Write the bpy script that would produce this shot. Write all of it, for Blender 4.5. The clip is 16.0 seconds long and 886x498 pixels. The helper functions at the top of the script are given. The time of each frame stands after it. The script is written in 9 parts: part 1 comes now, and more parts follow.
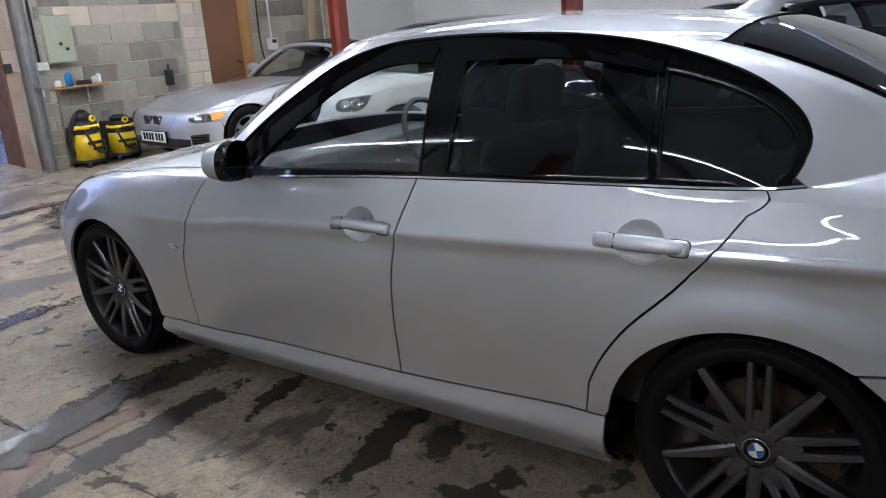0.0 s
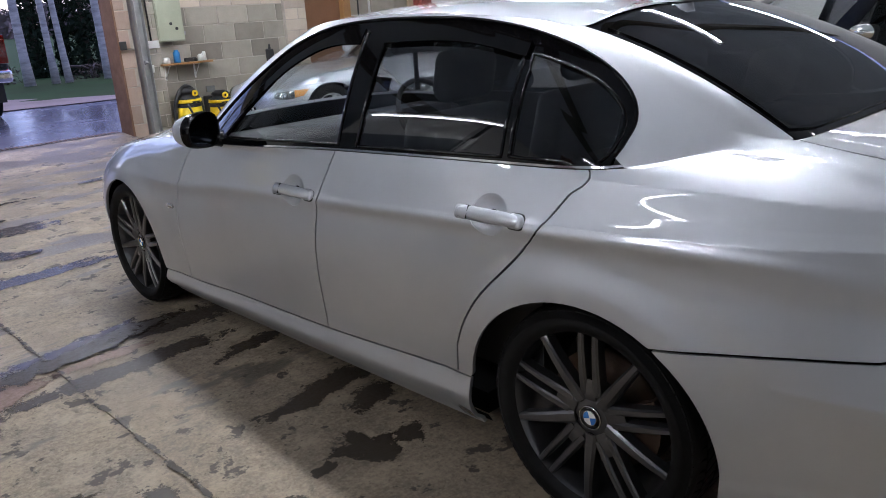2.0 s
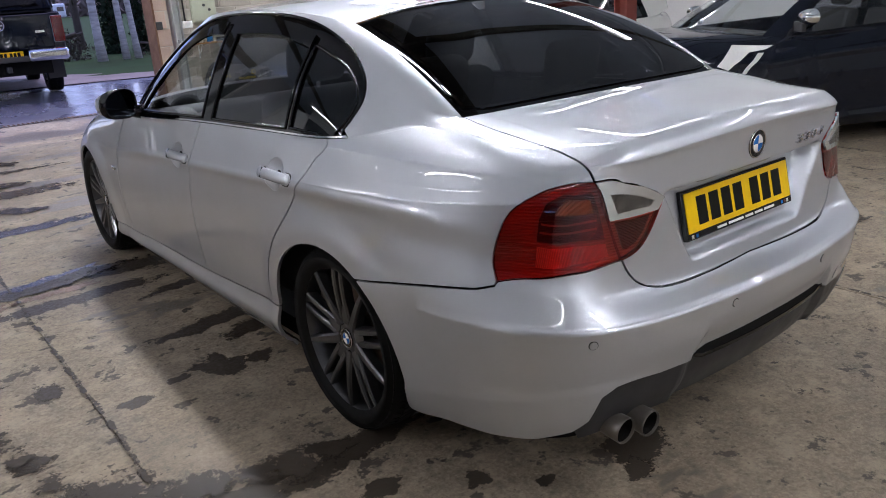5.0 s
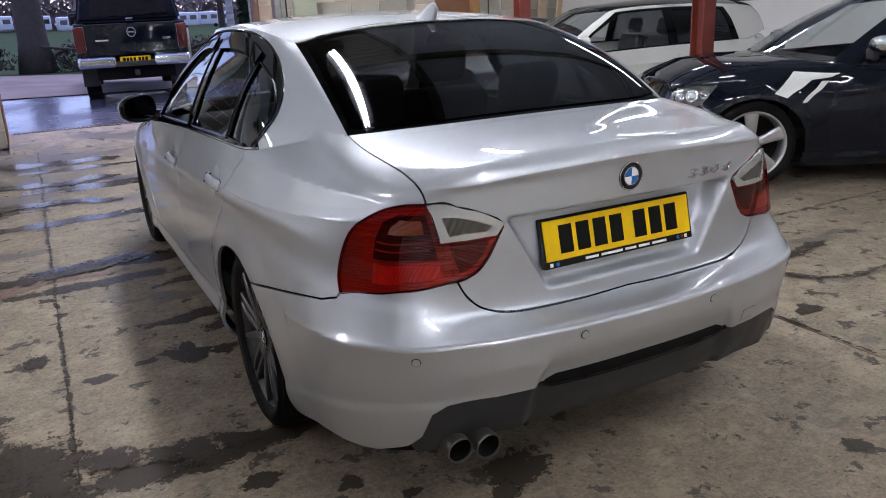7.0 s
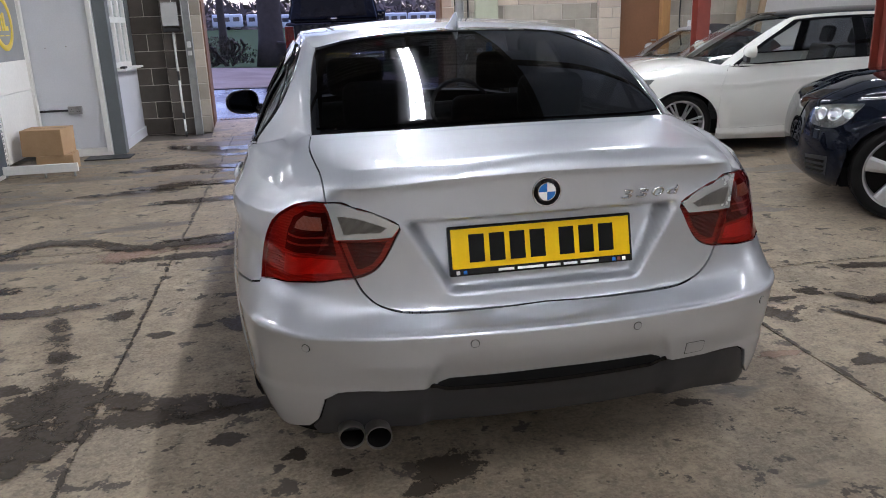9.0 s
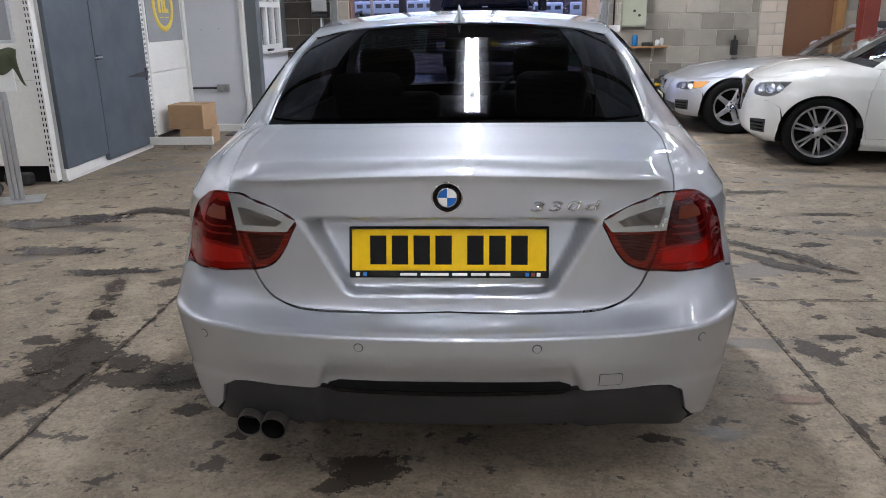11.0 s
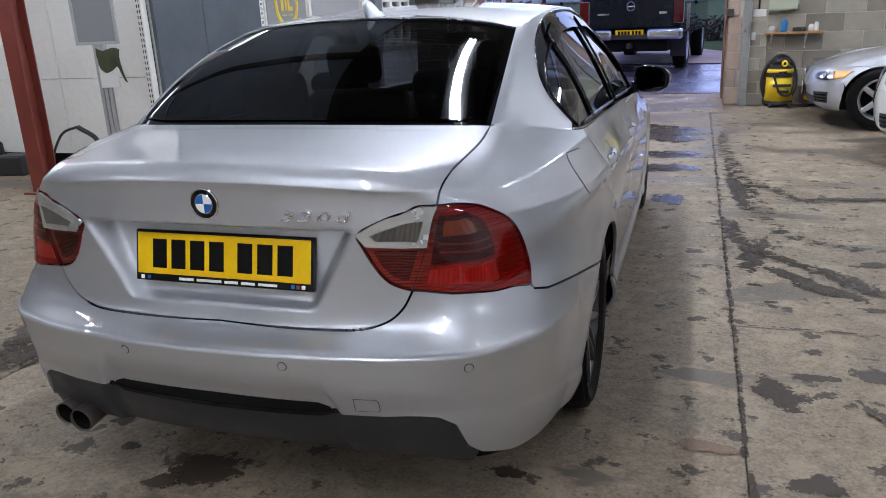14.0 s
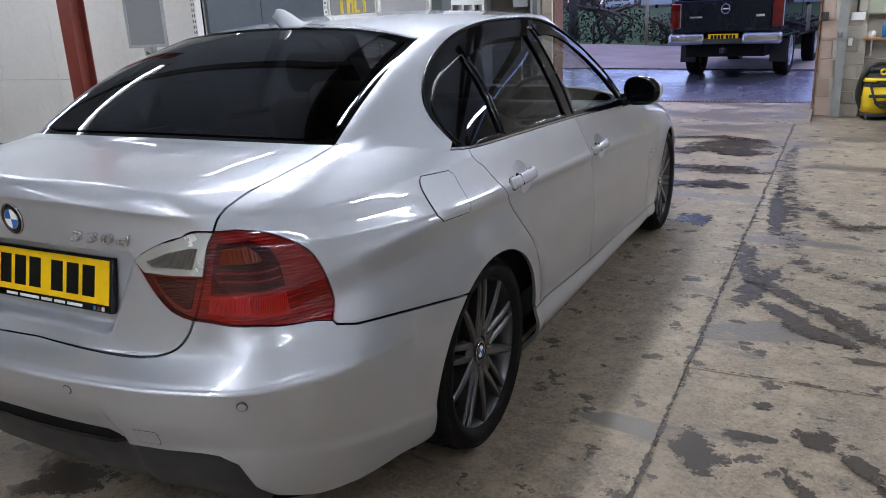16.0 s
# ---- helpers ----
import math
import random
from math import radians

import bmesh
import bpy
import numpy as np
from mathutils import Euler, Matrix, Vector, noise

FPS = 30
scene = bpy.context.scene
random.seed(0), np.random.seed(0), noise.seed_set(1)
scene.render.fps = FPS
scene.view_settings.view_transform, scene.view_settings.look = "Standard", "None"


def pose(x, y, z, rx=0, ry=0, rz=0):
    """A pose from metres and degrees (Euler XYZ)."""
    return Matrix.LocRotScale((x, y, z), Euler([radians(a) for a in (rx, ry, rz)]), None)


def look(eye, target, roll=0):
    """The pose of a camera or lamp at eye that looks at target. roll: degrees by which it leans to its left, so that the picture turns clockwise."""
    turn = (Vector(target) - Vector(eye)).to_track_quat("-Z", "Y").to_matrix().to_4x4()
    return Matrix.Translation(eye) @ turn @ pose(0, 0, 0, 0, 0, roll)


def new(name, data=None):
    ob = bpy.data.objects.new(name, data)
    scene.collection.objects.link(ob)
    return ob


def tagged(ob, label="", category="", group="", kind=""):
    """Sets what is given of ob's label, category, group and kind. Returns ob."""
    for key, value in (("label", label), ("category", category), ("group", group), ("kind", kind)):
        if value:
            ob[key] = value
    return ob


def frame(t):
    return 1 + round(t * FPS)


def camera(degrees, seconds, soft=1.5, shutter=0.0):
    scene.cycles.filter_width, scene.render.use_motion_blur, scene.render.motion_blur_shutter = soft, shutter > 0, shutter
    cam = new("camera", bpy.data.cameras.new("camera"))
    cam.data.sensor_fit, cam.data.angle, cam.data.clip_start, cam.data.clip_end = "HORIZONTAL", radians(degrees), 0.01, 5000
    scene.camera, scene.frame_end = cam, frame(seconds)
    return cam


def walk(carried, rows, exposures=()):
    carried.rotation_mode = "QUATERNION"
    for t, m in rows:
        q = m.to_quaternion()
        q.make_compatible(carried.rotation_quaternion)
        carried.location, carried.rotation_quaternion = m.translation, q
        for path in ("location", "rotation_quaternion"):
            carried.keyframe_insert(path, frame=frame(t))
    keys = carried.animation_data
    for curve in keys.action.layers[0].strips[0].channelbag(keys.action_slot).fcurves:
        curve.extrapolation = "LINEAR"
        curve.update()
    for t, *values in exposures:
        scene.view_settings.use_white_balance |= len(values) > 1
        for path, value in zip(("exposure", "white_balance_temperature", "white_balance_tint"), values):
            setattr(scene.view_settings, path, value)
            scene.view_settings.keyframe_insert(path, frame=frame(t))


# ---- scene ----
cam = camera(60.3, 16.0, 0.95)
PATH = [
    (0, (-2.62, -1.765, 1.401), (-1.079, -0.63, 0.821), -3.8),
    (0.5, (-2.593, -1.936, 1.39), (-1.164, -0.662, 0.811), -3.8),
    (1, (-2.555, -2.168, 1.381), (-1.188, -0.83, 0.8), -3.5),
    (1.5, (-2.463, -2.289, 1.371), (-1.107, -0.944, 0.779), -3.3),
    (2, (-2.318, -2.42, 1.366), (-1.005, -1.036, 0.766), -3.6),
    (2.5, (-2.218, -2.534, 1.371), (-0.937, -1.129, 0.751), -3.7),
    (3, (-2.193, -2.744, 1.36), (-0.939, -1.324, 0.72), -3.5),
    (3.5, (-2.22, -3.011, 1.365), (-0.997, -1.569, 0.712), -3.6),
    (4, (-2.174, -3.146, 1.348), (-0.973, -1.685, 0.698), -3.9),
    (4.5, (-2.036, -3.31, 1.366), (-0.864, -1.826, 0.718), -4.2),
    (5, (-1.96, -3.413, 1.386), (-0.814, -1.905, 0.743), -3.8),
    (7.5, (-1.201, -4.052, 1.381), (-0.491, -2.276, 0.798), -2.6),
    (8, (-1.014, -4.212, 1.386), (-0.486, -2.37, 0.812), -2.5),
    (8.5, (-0.847, -4.235, 1.365), (-0.404, -2.37, 0.794), -2.5),
    (9, (-0.646, -4.23, 1.378), (-0.299, -2.345, 0.807), -2.0),
    (11.5, (0.254, -4.183, 1.377), (0.061, -2.282, 0.787), -1.2),
    (12, (0.438, -4.151, 1.366), (0.155, -2.261, 0.777), -1.9),
    (12.5, (0.692, -4.152, 1.37), (0.266, -2.287, 0.788), -2.6),
    (13, (0.844, -4.102, 1.362), (0.339, -2.257, 0.779), -2.9),
    (13.5, (1.015, -3.977, 1.358), (0.45, -2.152, 0.769), -3.0),
    (14, (1.15, -3.881, 1.365), (0.548, -2.07, 0.768), -2.6),
    (14.5, (1.36, -3.802, 1.359), (0.69, -2.017, 0.757), -2.5),
    (15, (1.556, -3.747, 1.362), (0.796, -1.996, 0.765), -2.5),
    (15.5, (1.675, -3.621, 1.351), (0.847, -1.899, 0.759), -2.5),
    (16, (1.797, -3.44, 1.361), (0.91, -1.745, 0.779), -2.6),
]
walk(cam, [(t, look(eye, target, roll)) for t, eye, target, roll in PATH], [(0.0, 1.24, 6060, 10), (1.5, 1.29, 6120, 11), (3.5, 1.31, 6210, 13), (5.5, 1.34, 6240, 13), (8.0, 1.24, 6240, 12), (9.5, 1.32, 6250, 12), (11.5, 1.24, 6130, 12), (16.0, 1.26, 6030, 11)])

# ---- world, sun, lamps ----
world = bpy.data.worlds.new("dusk_sky")
scene.world = world
world.use_nodes = True
wn = world.node_tree
sky = wn.nodes.new("ShaderNodeTexSky")
sky.sky_type = "NISHITA"
sky.sun_disc = False
sky.sun_elevation, sky.sun_rotation = radians(71.0), radians(27)
dusk = wn.nodes.new("ShaderNodeMix")
dusk.data_type, dusk.blend_type = "RGBA", "MULTIPLY"
dusk.inputs[0].default_value, dusk.inputs[7].default_value = 1.0, (0.98, 0.86, 1.12, 1)
wn.links.new(sky.outputs[0], dusk.inputs[6])
wn.links.new(dusk.outputs[2], wn.nodes["Background"].inputs[0])
wn.nodes["Background"].inputs[1].default_value = 0.11
sun = new("sun", bpy.data.lights.new("sun", "SUN"))
sun.data.energy, sun.data.angle, sun.data.color = 1.1, radians(30), (0.60, 0.62, 1.0)
sun.matrix_world = look((3, 6, 20), (0, 0, 0))


# ---- materials ----
def nodes_of(name):
    m = bpy.data.materials.new(name)
    m.use_nodes = True
    nt = m.node_tree
    return m, nt, nt.nodes["Principled BSDF"]


def tex_coords(nt, scale=1.0, stretch=(1, 1, 1), world=False):
    tc = nt.nodes.new("ShaderNodeNewGeometry" if world else "ShaderNodeTexCoord")
    mp = nt.nodes.new("ShaderNodeMapping")
    mp.inputs["Scale"].default_value = [scale * k for k in stretch]
    nt.links.new(tc.outputs["Position" if world else "Object"], mp.inputs[0])
    return mp.outputs[0]


def noise_tex(nt, vec, scale, detail=6.0, rough=0.6):
    n = nt.nodes.new("ShaderNodeTexNoise")
    n.inputs["Scale"].default_value, n.inputs["Detail"].default_value, n.inputs["Roughness"].default_value = scale, detail, rough
    nt.links.new(vec, n.inputs["Vector"])
    return n.outputs[0]


def ramp(nt, fac, stops):
    r = nt.nodes.new("ShaderNodeValToRGB")
    while len(r.color_ramp.elements) < len(stops):
        r.color_ramp.elements.new(0.5)
    for e, (p, c) in zip(r.color_ramp.elements, stops):
        e.position = p
        e.color = (*c, 1) if len(c) == 3 else c
    nt.links.new(fac, r.inputs[0])
    return r.outputs[0]


def grey(v):
    return (v, v, v)


def mixc(nt, fac, a, b, mode="MIX"):
    m = nt.nodes.new("ShaderNodeMix")
    m.data_type, m.blend_type = "RGBA", mode
    for sock, v in ((m.inputs[0], fac), (m.inputs[6], a), (m.inputs[7], b)):
        if isinstance(v, bpy.types.NodeSocket):
            nt.links.new(v, sock)
        elif isinstance(v, tuple):
            sock.default_value = (*v[:3], 1)
        else:
            sock.default_value = v
    return m.outputs[2]


def bump(nt, height, strength, dist=0.01):
    b = nt.nodes.new("ShaderNodeBump")
    b.inputs["Strength"].default_value, b.inputs["Distance"].default_value = strength, dist
    nt.links.new(height, b.inputs["Height"])
    return b.outputs[0]


def surface(name, a, b=None, rough=0.5, rough2=None, metal=0.0, scale=4.0, fine=60.0, rel=0.1, coat=0.0, spec=0.5, vary=0.0, world=False, stretch=(1, 1, 1)):
    """A worn everyday surface: two colours mixed at a coarse and a fine scale, gloss that varies, fine relief."""
    m, nt, p = nodes_of(name)
    vec = tex_coords(nt, 1.0, stretch, world)
    n1, n2 = noise_tex(nt, vec, scale), noise_tex(nt, vec, fine, 4.0)
    b = b or tuple(c * 0.8 for c in a)
    c = mixc(nt, ramp(nt, n1, [(0.35, grey(0)), (0.68, grey(1))]), a, b)
    c = mixc(nt, 0.35, c, mixc(nt, n2, tuple(k * 0.72 for k in a), tuple(min(1, k * 1.25) for k in a)))
    if vary:
        oi = nt.nodes.new("ShaderNodeObjectInfo")
        c = mixc(nt, 1.0, c, ramp(nt, oi.outputs["Random"], [(0, grey(1 - vary)), (1, grey(1.0))]), "MULTIPLY")
    nt.links.new(c, p.inputs["Base Color"])
    r2 = rough if rough2 is None else rough2
    mr = nt.nodes.new("ShaderNodeMapRange")
    mr.inputs["To Min"].default_value, mr.inputs["To Max"].default_value = rough, r2
    mr.inputs["From Min"].default_value, mr.inputs["From Max"].default_value = 0.35, 0.65
    nt.links.new(n1, mr.inputs["Value"])
    nt.links.new(mr.outputs[0], p.inputs["Roughness"])
    p.inputs["Metallic"].default_value, p.inputs["Specular IOR Level"].default_value = metal, spec
    p.inputs["Coat Weight"].default_value, p.inputs["Coat Roughness"].default_value = coat, 0.04
    if rel:
        nt.links.new(bump(nt, n2, rel, 0.004), p.inputs["Normal"])
    return m


def car_paint(name, base, metal=0.82, rough=0.50, dirt=(0.25, 0.22, 0.18), dust=0.12):
    m, nt, p = nodes_of(name)
    vec = tex_coords(nt)
    flake = noise_tex(nt, vec, 900.0, 1.0)
    film = ramp(nt, noise_tex(nt, vec, 2.2, 8.0, 0.65), [(0.42, grey(0)), (0.75, grey(dust))])
    c = mixc(nt, flake, tuple(k * 0.86 for k in base), tuple(min(1, k * 1.1) for k in base))
    nt.links.new(mixc(nt, film, c, dirt), p.inputs["Base Color"])
    p.inputs["Metallic"].default_value, p.inputs["Roughness"].default_value = metal, rough
    p.inputs["Coat Weight"].default_value = 1.0
    p.inputs["Coat IOR"].default_value = 1.80 if metal else (1.5 if base[0] > 0.3 else 1.4)
    p.inputs["Specular IOR Level"].default_value = 0.5 if base[0] > 0.3 else 0.0
    cr = ramp(nt, noise_tex(nt, vec, 5.0, 5.0), [(0.35, grey(0.006)), (0.85, grey(0.02))])
    nt.links.new(cr, p.inputs["Coat Roughness"])
    nt.links.new(bump(nt, flake, 0.02, 0.001), p.inputs["Normal"])
    return m


def glass(name, tint, gloss=0.02):
    m, nt, p = nodes_of(name)
    out = nt.nodes["Material Output"]
    nt.nodes.remove(p)
    tr, gl = nt.nodes.new("ShaderNodeBsdfTransparent"), nt.nodes.new("ShaderNodeBsdfGlossy")
    lw, pw, fr, mx = nt.nodes.new("ShaderNodeLayerWeight"), nt.nodes.new("ShaderNodeMath"), nt.nodes.new("ShaderNodeMath"), nt.nodes.new("ShaderNodeMixShader")
    lw.inputs[0].default_value, pw.operation, pw.inputs[1].default_value = 0.5, "POWER", 5.0
    fr.operation, fr.inputs[1].default_value, fr.inputs[2].default_value = "MULTIPLY_ADD", 0.93, 0.06
    nt.links.new(lw.outputs["Facing"], pw.inputs[0])
    nt.links.new(pw.outputs[0], fr.inputs[0])
    tr.inputs[0].default_value, gl.inputs["Roughness"].default_value = (*tint, 1), gloss
    gl.inputs[0].default_value = (0.95, 0.97, 1.0, 1)
    nt.links.new(fr.outputs[0], mx.inputs[0])
    nt.links.new(tr.outputs[0], mx.inputs[1])
    nt.links.new(gl.outputs[0], mx.inputs[2])
    nt.links.new(mx.outputs[0], out.inputs[0])
    return m


def lamp_mat(name, colour, strength):
    m, nt, p = nodes_of(name)
    p.inputs["Base Color"].default_value = (*colour, 1)
    p.inputs["Emission Color"].default_value = (*colour, 1)
    p.inputs["Emission Strength"].default_value = strength
    return m


def ribbed(name, a, b, freq, across="Z"):
    """Moulded lamp optics: fine upright ribs."""
    m, nt, p = nodes_of(name)
    vec = tex_coords(nt)
    w = nt.nodes.new("ShaderNodeTexWave")
    w.inputs["Scale"].default_value, w.inputs["Distortion"].default_value = freq / 6.3, 0.4
    w.bands_direction = across
    nt.links.new(vec, w.inputs["Vector"])
    blot = noise_tex(nt, vec, 18.0, 3.0)
    nt.links.new(mixc(nt, blot, mixc(nt, w.outputs[1], a, b), a), p.inputs["Base Color"])
    p.inputs["Roughness"].default_value, p.inputs["Metallic"].default_value = 0.3, 0.15
    nt.links.new(bump(nt, w.outputs[1], 0.5, 0.004), p.inputs["Normal"])
    return m


SILVER = car_paint("silver_metallic_paint", (0.535, 0.555, 0.588))
WHITE_CAR = car_paint("white_car_paint", (0.70, 0.70, 0.655), 0.0, 0.3, dust=0.06)
SILVER2 = car_paint("pale_silver_paint", (0.58, 0.60, 0.64))
NAVY_CAR = car_paint("dark_blue_black_paint", (0.006, 0.008, 0.014), 0.0, 0.25, dust=0.015)
GLOSS_BLACK = surface("gloss_black_trim", (0.0025, 0.0025, 0.003), rough=0.03, rough2=0.05, rel=0, spec=0.32)
BLACK_PLASTIC = surface("black_plastic", (0.022, 0.022, 0.023), (0.03, 0.03, 0.031), 0.45, 0.6, scale=10, rel=0.05)
DIFFUSER = surface("dark_grey_bumper_insert", (0.024, 0.024, 0.026), (0.031, 0.031, 0.033), 0.36, 0.48, scale=8, rel=0.05, spec=0.4)
# Near-black that paints the shade in gaps, holes and under bodies.
VOID = surface("gap_and_underside_shade", (0.008, 0.008, 0.008), rough=0.9, rel=0, spec=0.1)
RUBBER = surface("tyre_rubber", (0.007, 0.007, 0.007), (0.013, 0.0125, 0.012), 0.5, 0.7, scale=9, rel=0.2, spec=0.1)
ALLOY_DARK = surface("anthracite_alloy", (0.105, 0.105, 0.11), (0.08, 0.08, 0.082), 0.28, 0.38, 0.85, scale=12, rel=0.03, coat=0.3)
ALLOY = surface("silver_alloy", (0.55, 0.55, 0.56), (0.45, 0.45, 0.45), 0.3, 0.42, 0.85, scale=12, rel=0.03)
STEEL_RUST = surface("rusty_disc", (0.085, 0.05, 0.032), (0.05, 0.04, 0.033), 0.55, 0.75, 0.5, scale=14, rel=0.2)
CHROME = surface("chrome", (0.75, 0.75, 0.76), rough=0.08, rough2=0.16, metal=1.0, rel=0)
STEEL = surface("dull_steel", (0.40, 0.40, 0.40), (0.28, 0.27, 0.26), 0.3, 0.5, 0.9, scale=14, rel=0.08)
STEEL_DARK = surface("dark_steel", (0.20, 0.195, 0.19), (0.13, 0.125, 0.12), 0.25, 0.42, 0.9, scale=14, rel=0.08)
# Tailpipe soot; also paints the dark inside bolt holes.
SOOT_AND_HOLE = surface("soot_and_hole_dark", (0.012, 0.011, 0.010), rough=0.9, rel=0.1, spec=0.03)
TINT = glass("privacy_glass", (0.20, 0.21, 0.235))
TINT_REAR = glass("tinted_rear_glass", (0.11, 0.115, 0.13))
CLEAR = glass("clear_glass", (0.86, 0.89, 0.89))
MIRROR = surface("mirror_glass", (0.05, 0.06, 0.08), rough=0.03, rough2=0.03, metal=1.0, rel=0)
SEAT = surface("black_leather", (0.02, 0.02, 0.021), (0.03, 0.029, 0.028), 0.45, 0.6, scale=9, rel=0.2)
RED_LENS = glass("red_lens", (0.72, 0.040, 0.010), 0.010)
CLEAR_LENS = glass("clear_lens", (0.85, 0.86, 0.86), 0.03)
LAMP_BACK = ribbed("lamp_reflector", (0.46, 0.43, 0.39), (0.26, 0.24, 0.22), 260.0)
LAMP_DARK = ribbed("lamp_chamber_ribs", (0.045, 0.04, 0.036), (0.015, 0.014, 0.013), 500.0)
LAMP_WINDOW = ribbed("reversing_lamp_ribs", (0.13, 0.12, 0.105), (0.02, 0.018, 0.016), 700.0, "X")
LAMP_MID = ribbed("lamp_lower_ribs", (0.52, 0.50, 0.47), (0.16, 0.15, 0.14), 900.0)
LAMP_AMBER = ribbed("amber_lamp_ribs", (0.20, 0.030, 0.005), (0.03, 0.004, 0.002), 900.0, "X")
LAMP_SPARK = ribbed("lamp_prism_ribs", (1.0, 0.96, 0.90), (0.22, 0.19, 0.17), 700.0, "X")
PIPE = surface("heat_stained_steel", (0.20, 0.18, 0.16), (0.13, 0.11, 0.095), 0.28, 0.45, 0.85, scale=14, rel=0.1)
AMBER = surface("amber_plastic", (0.75, 0.32, 0.06), rough=0.2, rough2=0.3, rel=0, coat=0.6)
CREAM = surface("pale_lamp_plastic", (0.66, 0.67, 0.66), rough=0.15, rough2=0.28, metal=0.7, rel=0, coat=0.8)
PLATE_Y = surface("yellow_reflective_plate", (0.80, 0.50, 0.004), (0.76, 0.46, 0.004), 0.3, 0.4, scale=6, rel=0.02, coat=0.08, spec=0.15)
PLATE_W = surface("white_reflective_plate", (0.80, 0.80, 0.76), rough=0.35, rel=0.02)
INK = surface("black_ink", (0.005, 0.005, 0.005), rough=0.4, rel=0, spec=0.12)
WHITE_P = surface("white_plastic", (0.78, 0.78, 0.75), (0.70, 0.70, 0.67), 0.35, 0.5, scale=6, rel=0.03)
BLUE_P = surface("blue_enamel", (0.02, 0.14, 0.45), rough=0.2, rough2=0.25, rel=0, coat=0.5)
CONE_BLUE = surface("blue_plastic", (0.02, 0.20, 0.50), rough=0.4, rel=0.02)
YELLOW = surface("yellow_plastic", (0.80, 0.56, 0.01), (0.70, 0.47, 0.01), 0.32, 0.45, scale=7, rel=0.03)

# ---- materials of the setting ----
def floor_material():
    """Old power-floated concrete: blotches, fine grit, damp bands towards the doorway, oil spots."""
    m, nt, p = nodes_of("stained_concrete")
    pos = tex_coords(nt, world=True)
    broad, mid, grit = noise_tex(nt, pos, 0.55, 6.0), noise_tex(nt, pos, 3.2, 8.0, 0.7), noise_tex(nt, pos, 70.0, 5.0, 0.7)
    c = ramp(nt, broad, [(0.30, (0.165, 0.126, 0.084)), (0.52, (0.275, 0.216, 0.148)), (0.72, (0.355, 0.286, 0.201))])
    c = mixc(nt, ramp(nt, mid, [(0.36, grey(0.85)), (0.58, grey(0.0))]), c, (0.140, 0.111, 0.077))
    c = mixc(nt, 0.42, c, mixc(nt, ramp(nt, grit, [(0.3, grey(0)), (0.7, grey(1))]), (0.075, 0.057, 0.038), (0.47, 0.385, 0.28)))
    peb = noise_tex(nt, pos, 24.0, 6.0, 0.75)
    c = mixc(nt, ramp(nt, peb, [(0.36, grey(0.65)), (0.50, grey(0.0))]), c, (0.115, 0.095, 0.071))
    c = mixc(nt, ramp(nt, peb, [(0.56, grey(0.0)), (0.76, grey(0.4))]), c, (0.440, 0.370, 0.270))
    scuff = noise_tex(nt, pos, 5.5, 9.0, 0.72)
    c = mixc(nt, ramp(nt, scuff, [(0.50, grey(0.0)), (0.60, grey(0.45))]), c, (0.410, 0.332, 0.231))
    spots = ramp(nt, noise_tex(nt, pos, 7.0, 5.0, 0.65), [(0.592, grey(0)), (0.622, grey(1))])
    c = mixc(nt, spots, c, (0.070, 0.056, 0.041))
    fleck = noise_tex(nt, pos, 38.0, 3.0, 0.6)
    c = mixc(nt, ramp(nt, fleck, [(0.63, grey(0)), (0.69, grey(0.75))]), c, (0.075, 0.058, 0.041))
    c = mixc(nt, ramp(nt, fleck, [(0.30, grey(0.35)), (0.38, grey(0.0))]), c, (0.460, 0.380, 0.270))
    # damp bands: long across the bay, thin along it
    band_pos = tex_coords(nt, 1.0, (0.65, 1.75, 1.0), world=True)
    bands = noise_tex(nt, band_pos, 1.35, 5.0, 0.58)
    sep = nt.nodes.new("ShaderNodeSeparateXYZ")
    nt.links.new(tex_coords(nt, world=True), sep.inputs[0])
    near = nt.nodes.new("ShaderNodeMapRange")
    near.inputs["From Min"].default_value, near.inputs["From Max"].default_value = -0.5, 4.0
    near.inputs["To Min"].default_value, near.inputs["To Max"].default_value = -0.075, 0.012
    nt.links.new(sep.outputs[1], near.inputs["Value"])
    add = nt.nodes.new("ShaderNodeMath")
    add.operation = "ADD"
    nt.links.new(bands, add.inputs[0]), nt.links.new(near.outputs[0], add.inputs[1])
    wet = ramp(nt, add.outputs[0], [(0.535, grey(0)), (0.56, grey(1))])
    c = mixc(nt, wet, c, mixc(nt, mid, (0.100, 0.080, 0.059), (0.140, 0.112, 0.083)))
    nt.links.new(c, p.inputs["Base Color"])
    r = mixc(nt, wet, ramp(nt, mid, [(0.3, grey(0.55)), (0.7, grey(0.8))]), mixc(nt, ramp(nt, grit, [(0.35, grey(0)), (0.6, grey(1))]), (0.30, 0.30, 0.30), (0.50, 0.50, 0.50)))
    nt.links.new(r, p.inputs["Roughness"])
    nt.links.new(bump(nt, grit, 0.35, 0.003), p.inputs["Normal"])
    return m


